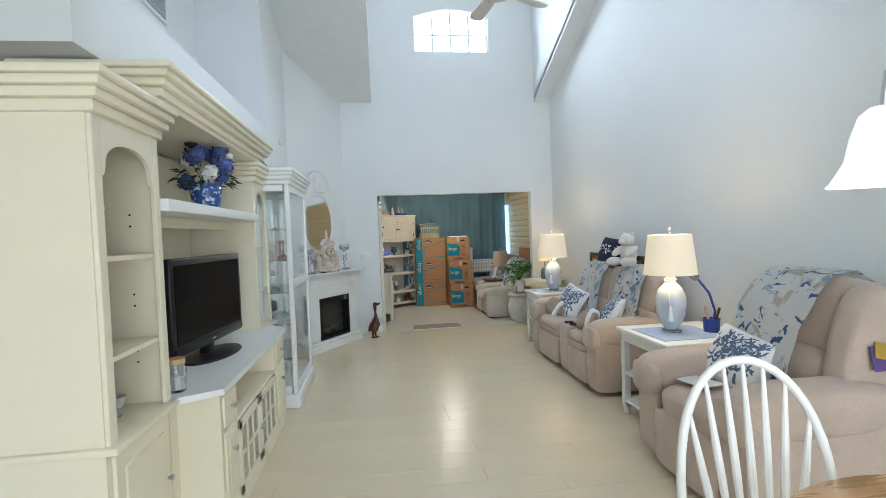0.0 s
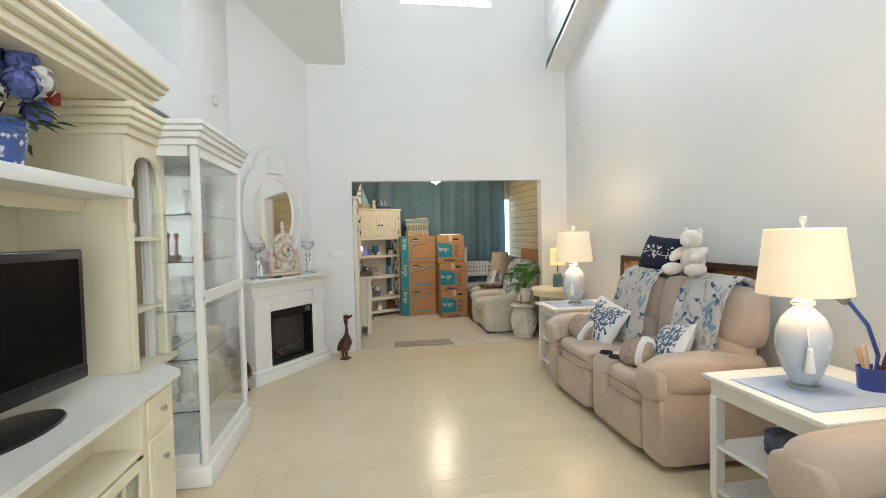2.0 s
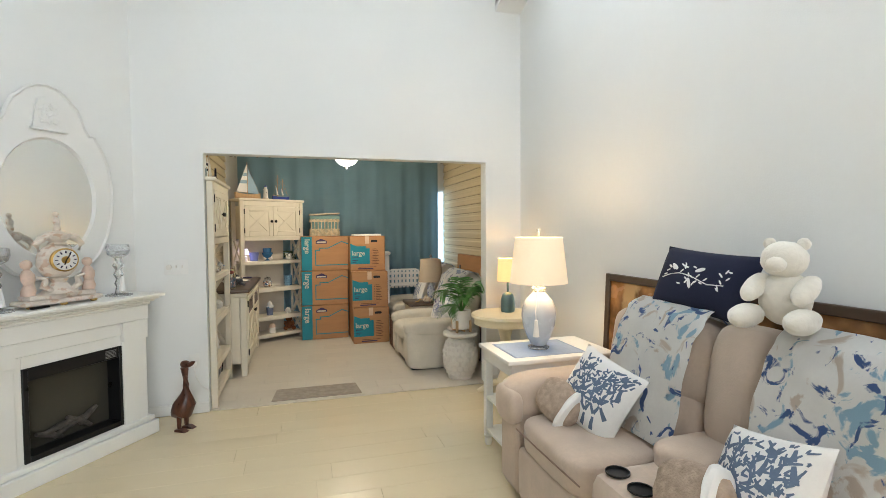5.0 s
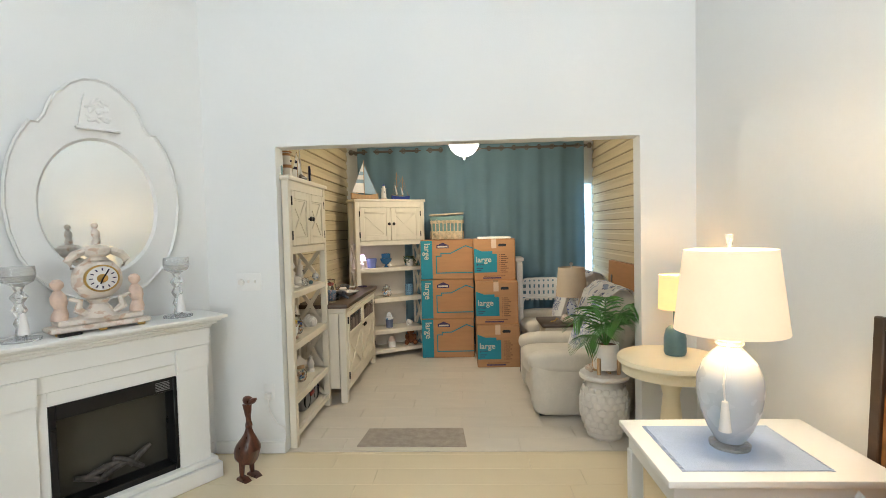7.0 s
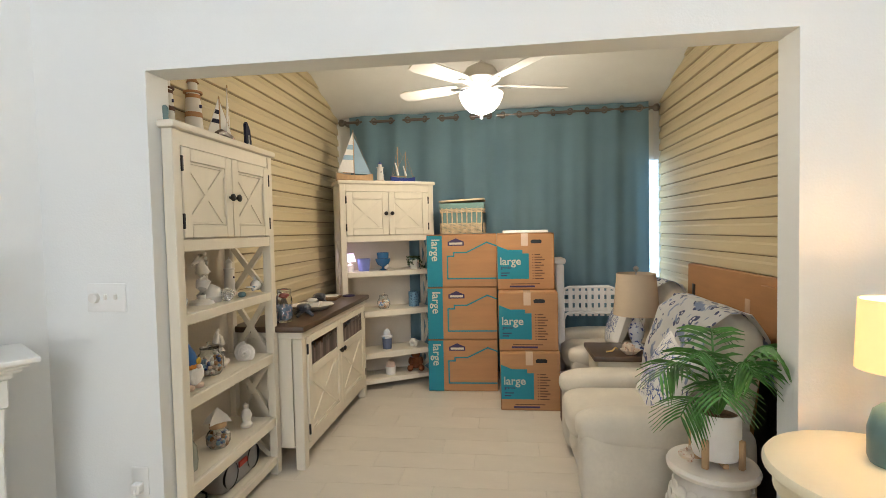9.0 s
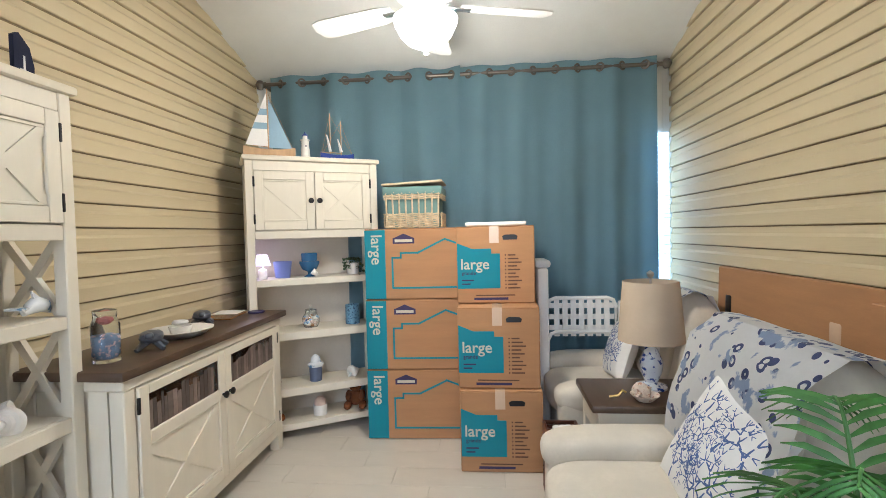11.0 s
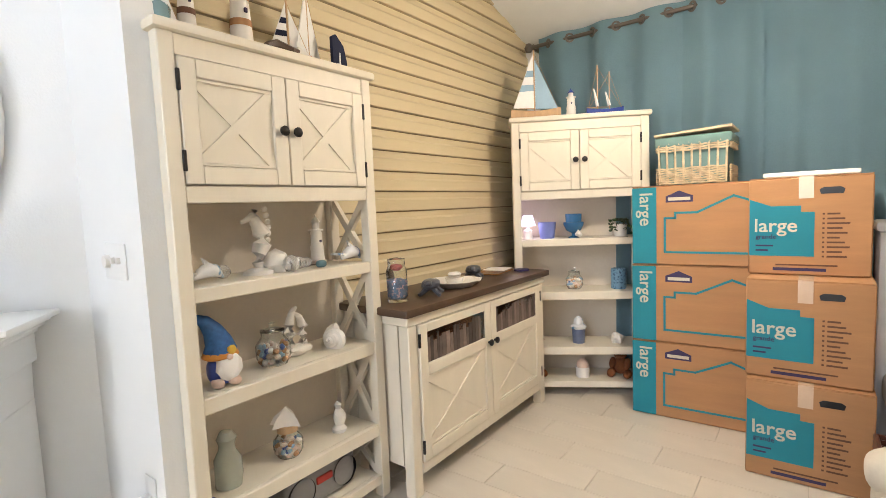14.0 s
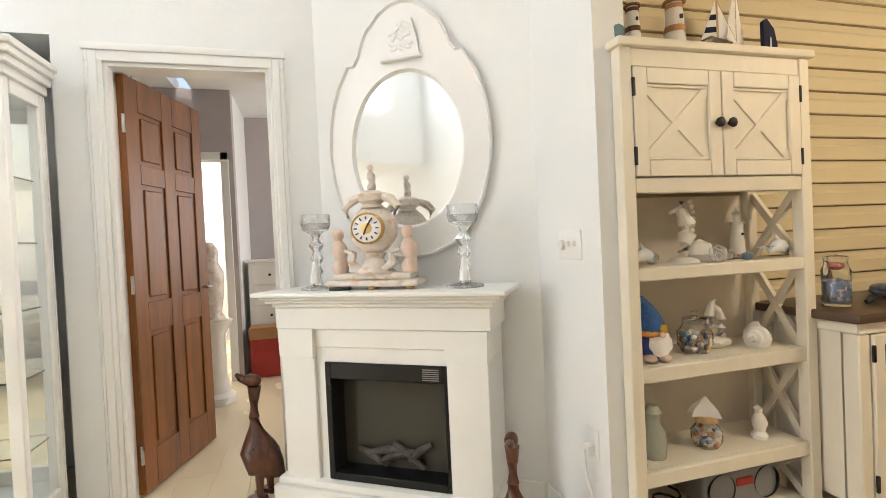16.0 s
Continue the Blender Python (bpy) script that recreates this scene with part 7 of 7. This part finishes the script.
part("frame", box(bm_new(), -0.25, 0.25, -0.012, 0.0, -0.15, 0.15, 0.004, 1), TRIMW, vt)
for i in range(8):
    part("slat", box(bm_new(), -0.21, 0.21, -0.018, -0.011, -0.115 + i * 0.03, -0.10 + i * 0.03), GREYP, vt)

ceiling_fan(0.34, 4.85, 5.5, 3.50, "white ceiling fan high in the vaulted room", 5, False, 100)


# reclining sofa
def seat_set(parent, x0, x1, topz, seed, hx0, hx1):
    w, c = x1 - x0, (x0 + x1) / 2
    hw, hc = hx1 - hx0, (hx0 + hx1) / 2
    part("footrest_panel", cushion(w - 0.012, 0.12, 0.30, 0.25, 10, m=pose(c, 0.085, 0.20), crease=0.012, seed=seed), SUEDE, parent)
    part("seat_cushion", cushion(w - 0.008, 0.62, 0.20, 0.38, 12, m=pose(c, 0.33, 0.42), crease=0.015, seed=seed + 3), SUEDE, parent)
    part("lumbar", cushion(hw - 0.01, 0.24, 0.34, 0.5, 12, m=pose(hc, 0.60, 0.60, -12), crease=0.03, seed=seed + 5), SUEDE, parent)
    part("headrest", cushion(hw + 0.02, 0.27, topz - 0.68, 0.5, 12, m=pose(hc, 0.68, (topz + 0.66) / 2, -8), crease=0.03, seed=seed + 7), SUEDE, parent)
    part("piping", tube([(x0 + 0.01, 0.025, 0.43), (c, 0.018, 0.435), (x1 - 0.01, 0.025, 0.43)], 0.004, 5), SEAM, parent)


def padded_arm(parent, x0, x1, D, z, seed):
    w, c = x1 - x0, (x0 + x1) / 2
    part("arm_panel", cushion(w, D - 0.10, 0.54, 0.16, 10, m=pose(c, 0.03 + (D - 0.10) / 2, 0.305)), SUEDE, parent)
    part("arm_pad", cushion(w + 0.07, D - 0.10, 0.25, 0.62, 14, m=pose(c, (D - 0.10) / 2 + 0.0, z - 0.085), crease=0.035, seed=seed), SUEDE, parent)
    part("arm_front", cushion(w + 0.03, 0.09, 0.20, 0.6, 8, m=pose(c, 0.035, z - 0.12), crease=0.03, seed=seed + 2), SUEDE, parent)


SK = 0.775
SO_M = pose(0.91, 6.04, 0, rz=-90)
SO_S = SO_M @ Matrix.Diagonal((SK, 1, 0.96, 1))
so = thing("reclining_sofa", SO_S, "tan microfibre reclining loveseat with centre console", "sofa")
for x0, x1 in ((0.28, 1.07), (1.40, 1.97)):
    part("base", box(bm_new(), x0, x1, 0.10, 0.80, 0.03, 0.34, 0.02, 2), SUEDE, so)
seat_set(so, 0.28, 1.07, 1.10, 1, 0.30, 1.15)
seat_set(so, 1.40, 1.97, 1.10, 11, 1.47, 2.20)
padded_arm(so, 0.0, 0.28, 0.86, 0.65, 4)
padded_arm(so, 1.97, 2.25, 0.86, 0.65, 9)
cs_ = part("console", cushion(0.33, 0.74, 0.50, 0.18, 10, m=pose(1.29, 0.40, 0.28)), SUEDE, so)
part("console_lid", cushion(0.34, 0.40, 0.13, 0.4, 10, m=pose(1.29, 0.50, 0.565), crease=0.02), SUEDE, cs_)
for cx in (1.205, 1.375):
    part("cup_holder", lathe([(0.042, 0.537), (0.046, 0.540), (0.046, 0.532), (0.038, 0.532), (0.0, 0.531)], 24, m=pose(cx, 0.12, 0) @ Matrix.Diagonal((1 / SK, 1, 1, 1))), BLACKP, cs_, "black cup holder")
part("console_back", cushion(0.35, 0.26, 0.56, 0.5, 10, m=pose(1.31, 0.68, 0.82, -8), crease=0.02), SUEDE, so)
part("back_shell", box(bm_new(), 0.20, 2.05, 0.70, 0.80, 0.05, 0.98, 0.04, 3), SUEDE, so)
TH_P = [(0.43, 0.53), (0.455, 0.66), (0.50, 0.84), (0.545, 1.00), (0.60, 1.10), (0.69, 1.145), (0.78, 1.11), (0.83, 0.98)]
solid("throw_blanket", drape(0.50, 1.13, [(y - 0.012, z + 0.005) for y, z in TH_P], 3.3), THROW, SO_S, "sea-life printed throw over the far sofa back", "blanket")
solid("throw_blanket", drape(1.54, 2.12, [(y - 0.012, z + 0.005) for y, z in TH_P], 7.7), THROW, SO_S, "sea-life printed throw over the near sofa back", "blanket")
pillow(SO_M @ pose(0.47, 0.34, 0.64, -28, 14, 10), 0.40, 0.38, CORAL, "white pillow printed with slate-blue coral")
pillow(SO_M @ pose(1.34, 0.36, 0.62, -30, -12, -6), 0.40, 0.36, CORAL, "white pillow printed with slate-blue coral")
for x, y in ((0.46, 0.20), (1.60, 0.18)):
    jp = thing("lumbar_pillow", SO_M @ pose(x * SK, y, 0.58, -30, 20 if x < 1 else -10, 12), "woven jute lumbar pillow with a white fringe", "pillow", "throw pillows")
    part("cover", cushion(0.26, 0.12, 0.20, 0.7, 10, crease=0.04), JUTE, jp)
    part("fringe", cushion(0.045, 0.135, 0.21, 0.6, 8, m=pose(0.085, -0.004, 0), crease=0.1), OFFW, jp)
nv = thing("navy_pillow", SO_M @ pose(0.72, 0.72, 1.20, -20, 3, 0), "navy pillow embroidered with a white bird branch", "pillow", "throw pillows")
part("cover", soft_square(0.55, 0.30, 0.15), NAVY, nv)
eb = bm_new()


def stitched(x, z):
    return plump(x / 0.275, z / 0.15, 0.55, 0.30, 0.15, -1) + Vector((0, -0.001, 0))


tube([stitched(x, z) for x, z in ((-0.20, -0.02), (-0.14, 0.0), (-0.08, 0.012), (-0.02, 0.008), (0.04, -0.005), (0.10, -0.02), (0.18, -0.01))], 0.0025, 5, eb)
rnd = random.Random(2)
for i in range(30):
    x = rnd.uniform(-0.19, 0.19)
    cushion(0.024, 0.004, 0.008, 0.9, 2, eb, pose(*stitched(x, rnd.uniform(-0.055, 0.06)), 0, rnd.uniform(-70, 70), 0))
for x, z, r in ((-0.12, 0.04, 30), (0.04, 0.042, -20), (0.0, -0.03, 60)):
    cushion(0.055, 0.005, 0.018, 0.9, 3, eb, pose(*stitched(x, z), 0, r, 0))
part("embroidery", eb, OFFW, nv, "white stitched birds and leaves")
teddy(SO_M @ pose(1.16, 0.66, 1.08, 0, 0, 18), 0.98, PLUSH, PAWS, "seated cream plush teddy bear on the sofa back")
pic = thing("framed_picture", pose(1.80, 4.60, 0.18, 0, 2.2, 0), "wide sepia picture in a dark frame behind the sofa", "picture")
part("picture", box(bm_new(), 0.006, 0.014, 0.04, 1.70, 0.04, 0.93), AMBER, pic)
pf = bm_new()
for q in ((0, 0.045, 0, 0.97), (1.695, 1.74, 0, 0.97), (0.045, 1.695, 0, 0.045), (0.045, 1.695, 0.925, 0.97)):
    box(pf, -0.008, 0.018, q[0], q[1], q[2], q[3], 0.004, 1)
part("frame", pf, DARKTOP, pic, "dark wooden frame")


# end tables, lamps and what stands on them
def end_table(m, W, D, label):
    t = thing("end_table", m, label, "side table", "white end tables")
    part("tabletop", box(bm_new(), 0, W, 0, D, 0.655, 0.68, 0.005, 2), WHITEWOOD, t)
    part("apron", box(bm_new(), 0.03, W - 0.03, 0.03, D - 0.03, 0.575, 0.655, 0.003, 1), WHITEWOOD, t)
    for x in (0.025, W - 0.075):
        for y in (0.025, D - 0.075):
            l = part("leg", box(bm_new(), x, x + 0.05, y, y + 0.05, 0.07, 0.575, 0.004, 1), WHITEWOOD, t)
            part("turned_foot", lathe([(0, 0), (0.018, 0.0), (0.026, 0.025), (0.022, 0.05), (0.03, 0.062), (0.03, 0.07), (0, 0.07)], 16, m=pose(x + 0.025, y + 0.025, 0)), WHITEWOOD, l)
    part("shelf", box(bm_new(), 0.03, W - 0.03, 0.03, D - 0.03, 0.32, 0.34, 0.003, 1), WHITEWOOD, t)
    part("shelf", box(bm_new(), 0.03, W - 0.03, 0.03, D - 0.03, 0.10, 0.12, 0.003, 1), WHITEWOOD, t)
    return t


def glass_lamp(m):
    l = thing("table_lamp", m, "lit lamp with frosted blue-white glass body and cream shade", "lamp", "pair of glass lamps")
    part("foot", lathe([(0, 0), (0.078, 0), (0.08, 0.012), (0.055, 0.022), (0, 0.022)], 32), CRYSTAL, l, "clear glass foot")
    part("body", lathe([(0, 0.02), (0.05, 0.02), (0.085, 0.07), (0.115, 0.14), (0.128, 0.21), (0.125, 0.26), (0.10, 0.32), (0.065, 0.355), (0.042, 0.375), (0, 0.375)], 40), FROST, l, "frosted glass body")
    part("collar", lathe([(0.04, 0.375), (0.055, 0.385), (0.055, 0.40), (0.038, 0.41), (0.05, 0.42), (0.05, 0.432), (0.02, 0.44), (0, 0.44)], 28), CRYSTAL, l, "clear glass collar")
    part("stem", tube([(0, 0, 0.43), (0, 0, 0.77)], 0.005, 8), STEEL, l)
    shade(0.215, 0.175, 0.435, 0.735, SHADEW, l, 56, "glowing cream fabric shade")
    part("finial", lathe([(0, 0.75), (0.012, 0.752), (0.016, 0.79), (0, 0.792)], 10), CRYSTAL, l)
    cd_ = part("tassel_cord", tube([(-0.04, -0.03, 0.39), (-0.085, -0.06, 0.33), (-0.115, -0.075, 0.26), (-0.112, -0.08, 0.20)], 0.004, 6), OFFW, l, "white cotton tassel")
    part("tassel", lathe([(0, 0.21), (0.012, 0.205), (0.014, 0.185), (0.024, 0.10), (0, 0.098)], 12, m=pose(-0.118, -0.085, 0)), OFFW, cd_)
    return l


end_table(pose(0.97, 3.32, 0), 0.72, 0.68, "white end table with lower shelves beside the recliner")
end_table(pose(1.02, 6.10, 0), 0.73, 0.50, "white end table with lower shelves beside the sofa")
for q, (x, y, w, d) in enumerate(((1.03, 3.42, 0.46, 0.44), (1.10, 6.16, 0.46, 0.36))):
    pm = thing("placemat", pose(x, y, 0.681), "fringed pale blue woven placemat", "placemat", "blue placemats")
    part("cloth", box(bm_new(), 0, w, 0, d, 0, 0.003), PLACEM, pm)
    fr = bm_new()
    for i in range(40):
        yy = d * i / 39
        box(fr, -0.012, 0.0, yy - 0.002, yy + 0.002, 0, 0.002)
        box(fr, w, w + 0.012, yy - 0.002, yy + 0.002, 0, 0.002)
    part("fringe", fr, PLACEM, pm)
glass_lamp(pose(1.245, 3.69, 0.685, rz=20) @ Matrix.Diagonal((0.85, 0.85, 0.965, 1)))
glass_lamp(pose(1.335, 6.34, 0.685, rz=20) @ Matrix.Diagonal((0.85, 0.85, 0.965, 1)))
pc = thing("pencil_cup", pose(1.50, 3.60, 0.681), "blue cup holding brushes and a long scratcher", "cup")
part("cup", lathe([(0, 0), (0.052, 0), (0.058, 0.10), (0.053, 0.10), (0.048, 0.01), (0, 0.01)], 24), COBALT, pc)
for x, y, l, m_ in ((-0.02, 0.0, 0.20, FLESH), (0.025, 0.01, 0.20, PAPER), (0.0, 0.03, 0.17, BEECH), (0.015, -0.02, 0.18, DUCK)):
    part("brush_handle", tube([(x * 0.5, y * 0.5, 0.02), (x * 2.2, y * 2.2, l)], [0.006, 0.010], 8), m_, pc)
part("scratcher", tube([(0.01, 0.0, 0.02), (0.03, 0.0, 0.15), (0.0, 0.02, 0.28), (-0.07, 0.04, 0.38)], 0.009, 8), COBALT, pc, "long blue plastic handle")
part("scratcher_head", cushion(0.075, 0.03, 0.14, 0.9, 8, m=pose(-0.11, 0.05, 0.43, 0, -40, 0)), GREYP, pc, "grey spoon-shaped head")
bg = solid("gift_bag", cushion(0.30, 0.30, 0.14, 0.5, 8, m=pose(0.15, 0.15, 0.07), crease=0.08), mat("blue_tissue", (0.12, 0.16, 0.24), 0.7, var=0.3, scale=14), pose(1.10, 3.50, 0.341), "folded slate-blue cloth on the table shelf", "cloth")

rt = thing("round_table", pose(1.575, 7.42, 0), "cream round pedestal table with a moulded edge", "table")
part("tabletop", lathe([(0, 0.72), (0.29, 0.72), (0.297, 0.71), (0.297, 0.695), (0.28, 0.685), (0.27, 0.66), (0.27, 0.63), (0, 0.63)], 56), CREAM, rt)
part("pedestal", lathe([(0.05, 0.63), (0.07, 0.60), (0.045, 0.5), (0.06, 0.35), (0.05, 0.2), (0.08, 0.12), (0.06, 0.08), (0, 0.08)], 24), CREAM, rt)
for i in range(3):
    part("foot", turn_part(tube([(0.03, 0, 0.12), (0.12, 0, 0.10), (0.2, 0, 0.04), (0.24, 0, 0.018)], [0.03, 0.03, 0.024, 0.018], 8), pose(0, 0, 0, 0, 0, 30 + i * 120)), CREAM, rt)
sl = thing("small_lamp", pose(1.62, 7.47, 0.721), "lit small lamp with teal ceramic body and yellow shade", "lamp")
part("body", lathe([(0, 0), (0.055, 0), (0.062, 0.02), (0.062, 0.10), (0.05, 0.15), (0.03, 0.17), (0.01, 0.175), (0.01, 0.27)], 24), TEALG, sl)
shade(0.092, 0.085, 0.27, 0.47, SHADEY, sl, 36, "glowing yellow fabric shade")

# near recliner
RC_M = pose(0.74, 3.34, 0, rz=-90)
rc = thing("recliner", RC_M, "tan microfibre recliner armchair", "recliner")
part("base", box(bm_new(), 0.25, 0.72, 0.12, 0.90, 0.03, 0.34, 0.02, 2), SUEDE, rc)
w_, c_ = 0.52, 0.485
part("footrest_panel", cushion(w_, 0.14, 0.34, 0.25, 10, m=pose(c_, 0.07, 0.21), crease=0.02), SUEDE, rc)
part("seat_cushion", cushion(w_ + 0.01, 0.70, 0.20, 0.4, 12, m=pose(c_, 0.36, 0.42), crease=0.02), SUEDE, rc)
part("lumbar", cushion(w_, 0.28, 0.36, 0.5, 12, m=pose(c_, 0.74, 0.60, -16), crease=0.03), SUEDE, rc)
part("headrest", cushion(w_ + 0.16, 0.34, 0.50, 0.55, 14, m=pose(c_, 0.90, 0.90, -16), crease=0.03), SUEDE, rc)
part("back_wing", cushion(0.20, 0.44, 0.78, 0.55, 12, m=pose(0.80, 0.86, 0.72, -14), crease=0.03), SUEDE, rc)
part("back_wing", cushion(0.20, 0.44, 0.78, 0.55, 12, m=pose(0.17, 0.86, 0.72, -14), crease=0.03), SUEDE, rc)
padded_arm(rc, 0.0, 0.22, 0.98, 0.64, 21)
padded_arm(rc, 0.75, 0.97, 0.98, 0.64, 27)
solid("throw_blanket", drape(0.18, 0.66, [(0.50, 0.52), (0.53, 0.70), (0.60, 0.88), (0.70, 1.06), (0.82, 1.165), (0.95, 1.185), (1.08, 1.10), (1.12, 0.95)], 9.1), THROW, RC_M, "sea-life printed throw over the recliner back", "blanket")
pillow(RC_M @ pose(0.36, 0.46, 0.66, -30, 10, 8), 0.40, 0.36, CORAL, "white pillow printed with slate-blue coral on the recliner")
solid("paper_sheet", box(bm_new(), 0, 0.20, 0, 0.16, 0, 0.003), PAPER, RC_M @ pose(0.28, 0.12, 0.545, 0, 0, 14), "white paper lying on the recliner seat", "paper")
pk = thing("remote_pouch", RC_M @ pose(0.905, 0.80, 0.78, -14, 0, 90), "violet pocket card with a yellow label", "card")
part("card", box(bm_new(), -0.07, 0.07, -0.016, -0.008, -0.06, 0.06, 0.003, 1), mat("violet_card", (0.12, 0.07, 0.25), 0.5), pk)
part("yellow_label", turn_part(box(bm_new(), -0.06, 0.05, -0.024, -0.017, -0.01, 0.07, 0.002, 1), pose(0, 0, 0, 0, 15, 0)), mat("yellow_card", (0.55, 0.36, 0.04), 0.5, var=0.15), pk)


# dining corner
def windsor(m):
    c = thing("windsor_chair", m, "white painted hoop-back windsor chair", "chair")
    part("seat", lathe([(0, 0.43), (0.19, 0.43), (0.22, 0.445), (0.215, 0.46), (0, 0.452)], 32), WHITEWOOD, c)
    hoop = []
    for i in range(25):
        a = math.pi * i / 24
        hoop.append((0.215 * math.cos(a) * (1.0 + 0.10 * math.sin(a)), 0.16 + 0.11 * math.sin(a), 0.46 + 0.565 * math.sin(a) ** 0.72))
    part("hoop", tube(hoop, 0.014, 10), WHITEWOOD, c)
    for i in range(7):
        x = -0.145 + 0.29 * i / 6
        k = math.sqrt(max(0.0, 1 - (x * 1.24 / 0.235) ** 2))
        zt = 0.46 + 0.565 * k ** 0.72
        part("spindle", tube([(x * 0.75, 0.16, 0.455), (x * 0.92, 0.16 + 0.05 * k, 0.46 + (zt - 0.46) * 0.4), (x * 1.02, 0.16 + 0.07 * k, 0.46 + (zt - 0.46) * 0.6), (x * 1.2, 0.16 + 0.11 * k, zt)], [0.007, 0.013, 0.012, 0.006], 8), WHITEWOOD, c)
    for x in (-1, 1):
        for y in (-1, 1):
            part("leg", tube([(0.13 * x, 0.13 * y, 0.44), (0.16 * x, 0.16 * y, 0.22), (0.19 * x, 0.19 * y, 0.0)], [0.014, 0.021, 0.012], 10), WHITEWOOD, c)
    part("stretcher", tube([(-0.165, 0, 0.2), (0.165, 0, 0.2)], 0.010, 8), WHITEWOOD, c)
    return c


windsor(pose(0.20, 1.55, 0, rz=-18))
dt = thing("dining_table", pose(0.41, 1.03, 0), "round honey-oak dining table on a white pedestal", "table")
part("tabletop", lathe([(0, 0.76), (0.52, 0.76), (0.535, 0.75), (0.535, 0.735), (0.50, 0.725), (0, 0.725)], 64), OAK, dt, "honey-oak top")
part("pedestal", lathe([(0.06, 0.725), (0.10, 0.68), (0.06, 0.55), (0.09, 0.35), (0.07, 0.2), (0.12, 0.1), (0, 0.1)], 24), WHITEWOOD, dt)
for i in range(4):
    part("foot", turn_part(tube([(0.04, 0, 0.14), (0.18, 0, 0.10), (0.32, 0, 0.03)], [0.04, 0.035, 0.025], 8), pose(0, 0, 0, 0, 0, 45 + 90 * i)), WHITEWOOD, dt)
chd = thing("chandelier", pose(0.48, 1.10, 1.5), "steel chandelier with lit white bell glass shades", "chandelier")
part("stem", tube([(0, 0, 0.25), (0, 0, 1.02)], 0.008, 8), STEEL, chd)
part("canopy", lathe([(0, 1.02), (0.06, 1.02), (0.055, 0.99), (0, 0.98)], 20), STEEL, chd)
part("hub", lathe([(0, 0.16), (0.03, 0.18), (0.04, 0.25), (0.02, 0.30), (0, 0.30)], 18), STEEL, chd)
for a in (143.5, 263.5, 23.5):
    ca_, sa_ = math.cos(radians(a)), math.sin(radians(a))
    ar = part("arm", tube([(0.02 * ca_, 0.02 * sa_, 0.26), (0.18 * ca_, 0.18 * sa_, 0.31), (0.33 * ca_, 0.33 * sa_, 0.27), (0.336 * ca_, 0.336 * sa_, 0.19)], 0.007, 8), STEEL, chd)
    part("shade", lathe([(0.022, 0.20), (0.04, 0.185), (0.055, 0.14), (0.065, 0.09), (0.09, 0.045), (0.10, 0.035), (0.096, 0.035), (0.06, 0.085), (0.05, 0.14), (0.036, 0.18)], 32, m=pose(0.336 * ca_, 0.336 * sa_, 0)), mat("lit_bell_glass", (0.85, 0.85, 0.83), 0.3, var=0, bump=0, emit=((1.0, 0.95, 0.88), 0.6)), ar, "lit white bell glass")

# ---- pieces of floors and walls ----
random.seed(5)
PW, PL = 0.19, 1.25
me_full = finish("plank", box(bm_new(), 0.0006, PL - 0.0006, 0.0006, PW - 0.0006, -0.006, 0, 0.0008, 1), LAMIN, False)
row, y = 0, -1.2
while y < FY - 0.02:
    x = -2.6 - random.random() * PL
    while x < RX:
        x0, x1 = max(x, -2.6), min(x + PL, RX)
        if x1 - x0 > 0.03:
            if x1 - x0 > PL - 0.01 and y + PW < FY:
                piece("plank", me_full, fl, pose(x, y, 0))
            else:
                b = box(bm_new(), 0.0006, x1 - x0 - 0.0006, 0.0006, min(PW, FY - 0.02 - y) - 0.0006, -0.006, 0, 0.0008, 1)
                piece("plank", finish("plank", b, LAMIN, False), fl, pose(x0, y, 0))
        x += PL
    y += PW
TW, TL = 0.2, 0.61
y, k = FY + 0.02, 0
while y < RB:
    x = RL - (k % 3) * 0.2
    while x < RR:
        x0, x1, y1 = max(x, RL - 0.02), min(x + TL, RR + 0.02), min(y + TW, RB)
        piece("tile", finish("tile", box(bm_new(), 0.001, x1 - x0 - 0.001, 0.001, y1 - y - 0.001, -0.006, 0, 0.001, 1), TILE2, False), f2, pose(x0, y, 0))
        x += TL
    y += TW
    k += 1
LAP = 0.110
for wall, x, s, z in ((lw, RL - 0.02, 1, -0.034), (rw, RR + 0.02, -1, 0.012)):
    while z < 3.45:
        ymax = RB if z + LAP < 2.55 else RB - (z - 2.55) / 0.35
        y0 = FY + TH
        if ymax - y0 > 0.1:
            prof = [(0, 0.006), (0.016, 0.006), (0.019, 0.010), (0.017, LAP * 0.60), (0.007, LAP * 0.72), (0.004, LAP), (0, LAP)]
            b = prism([(p * s, q) for p, q in prof], ymax - y0)
            piece("siding_board", finish("siding_board", b, SIDING, False), wall, pose(x, y0, z))
        z += LAP
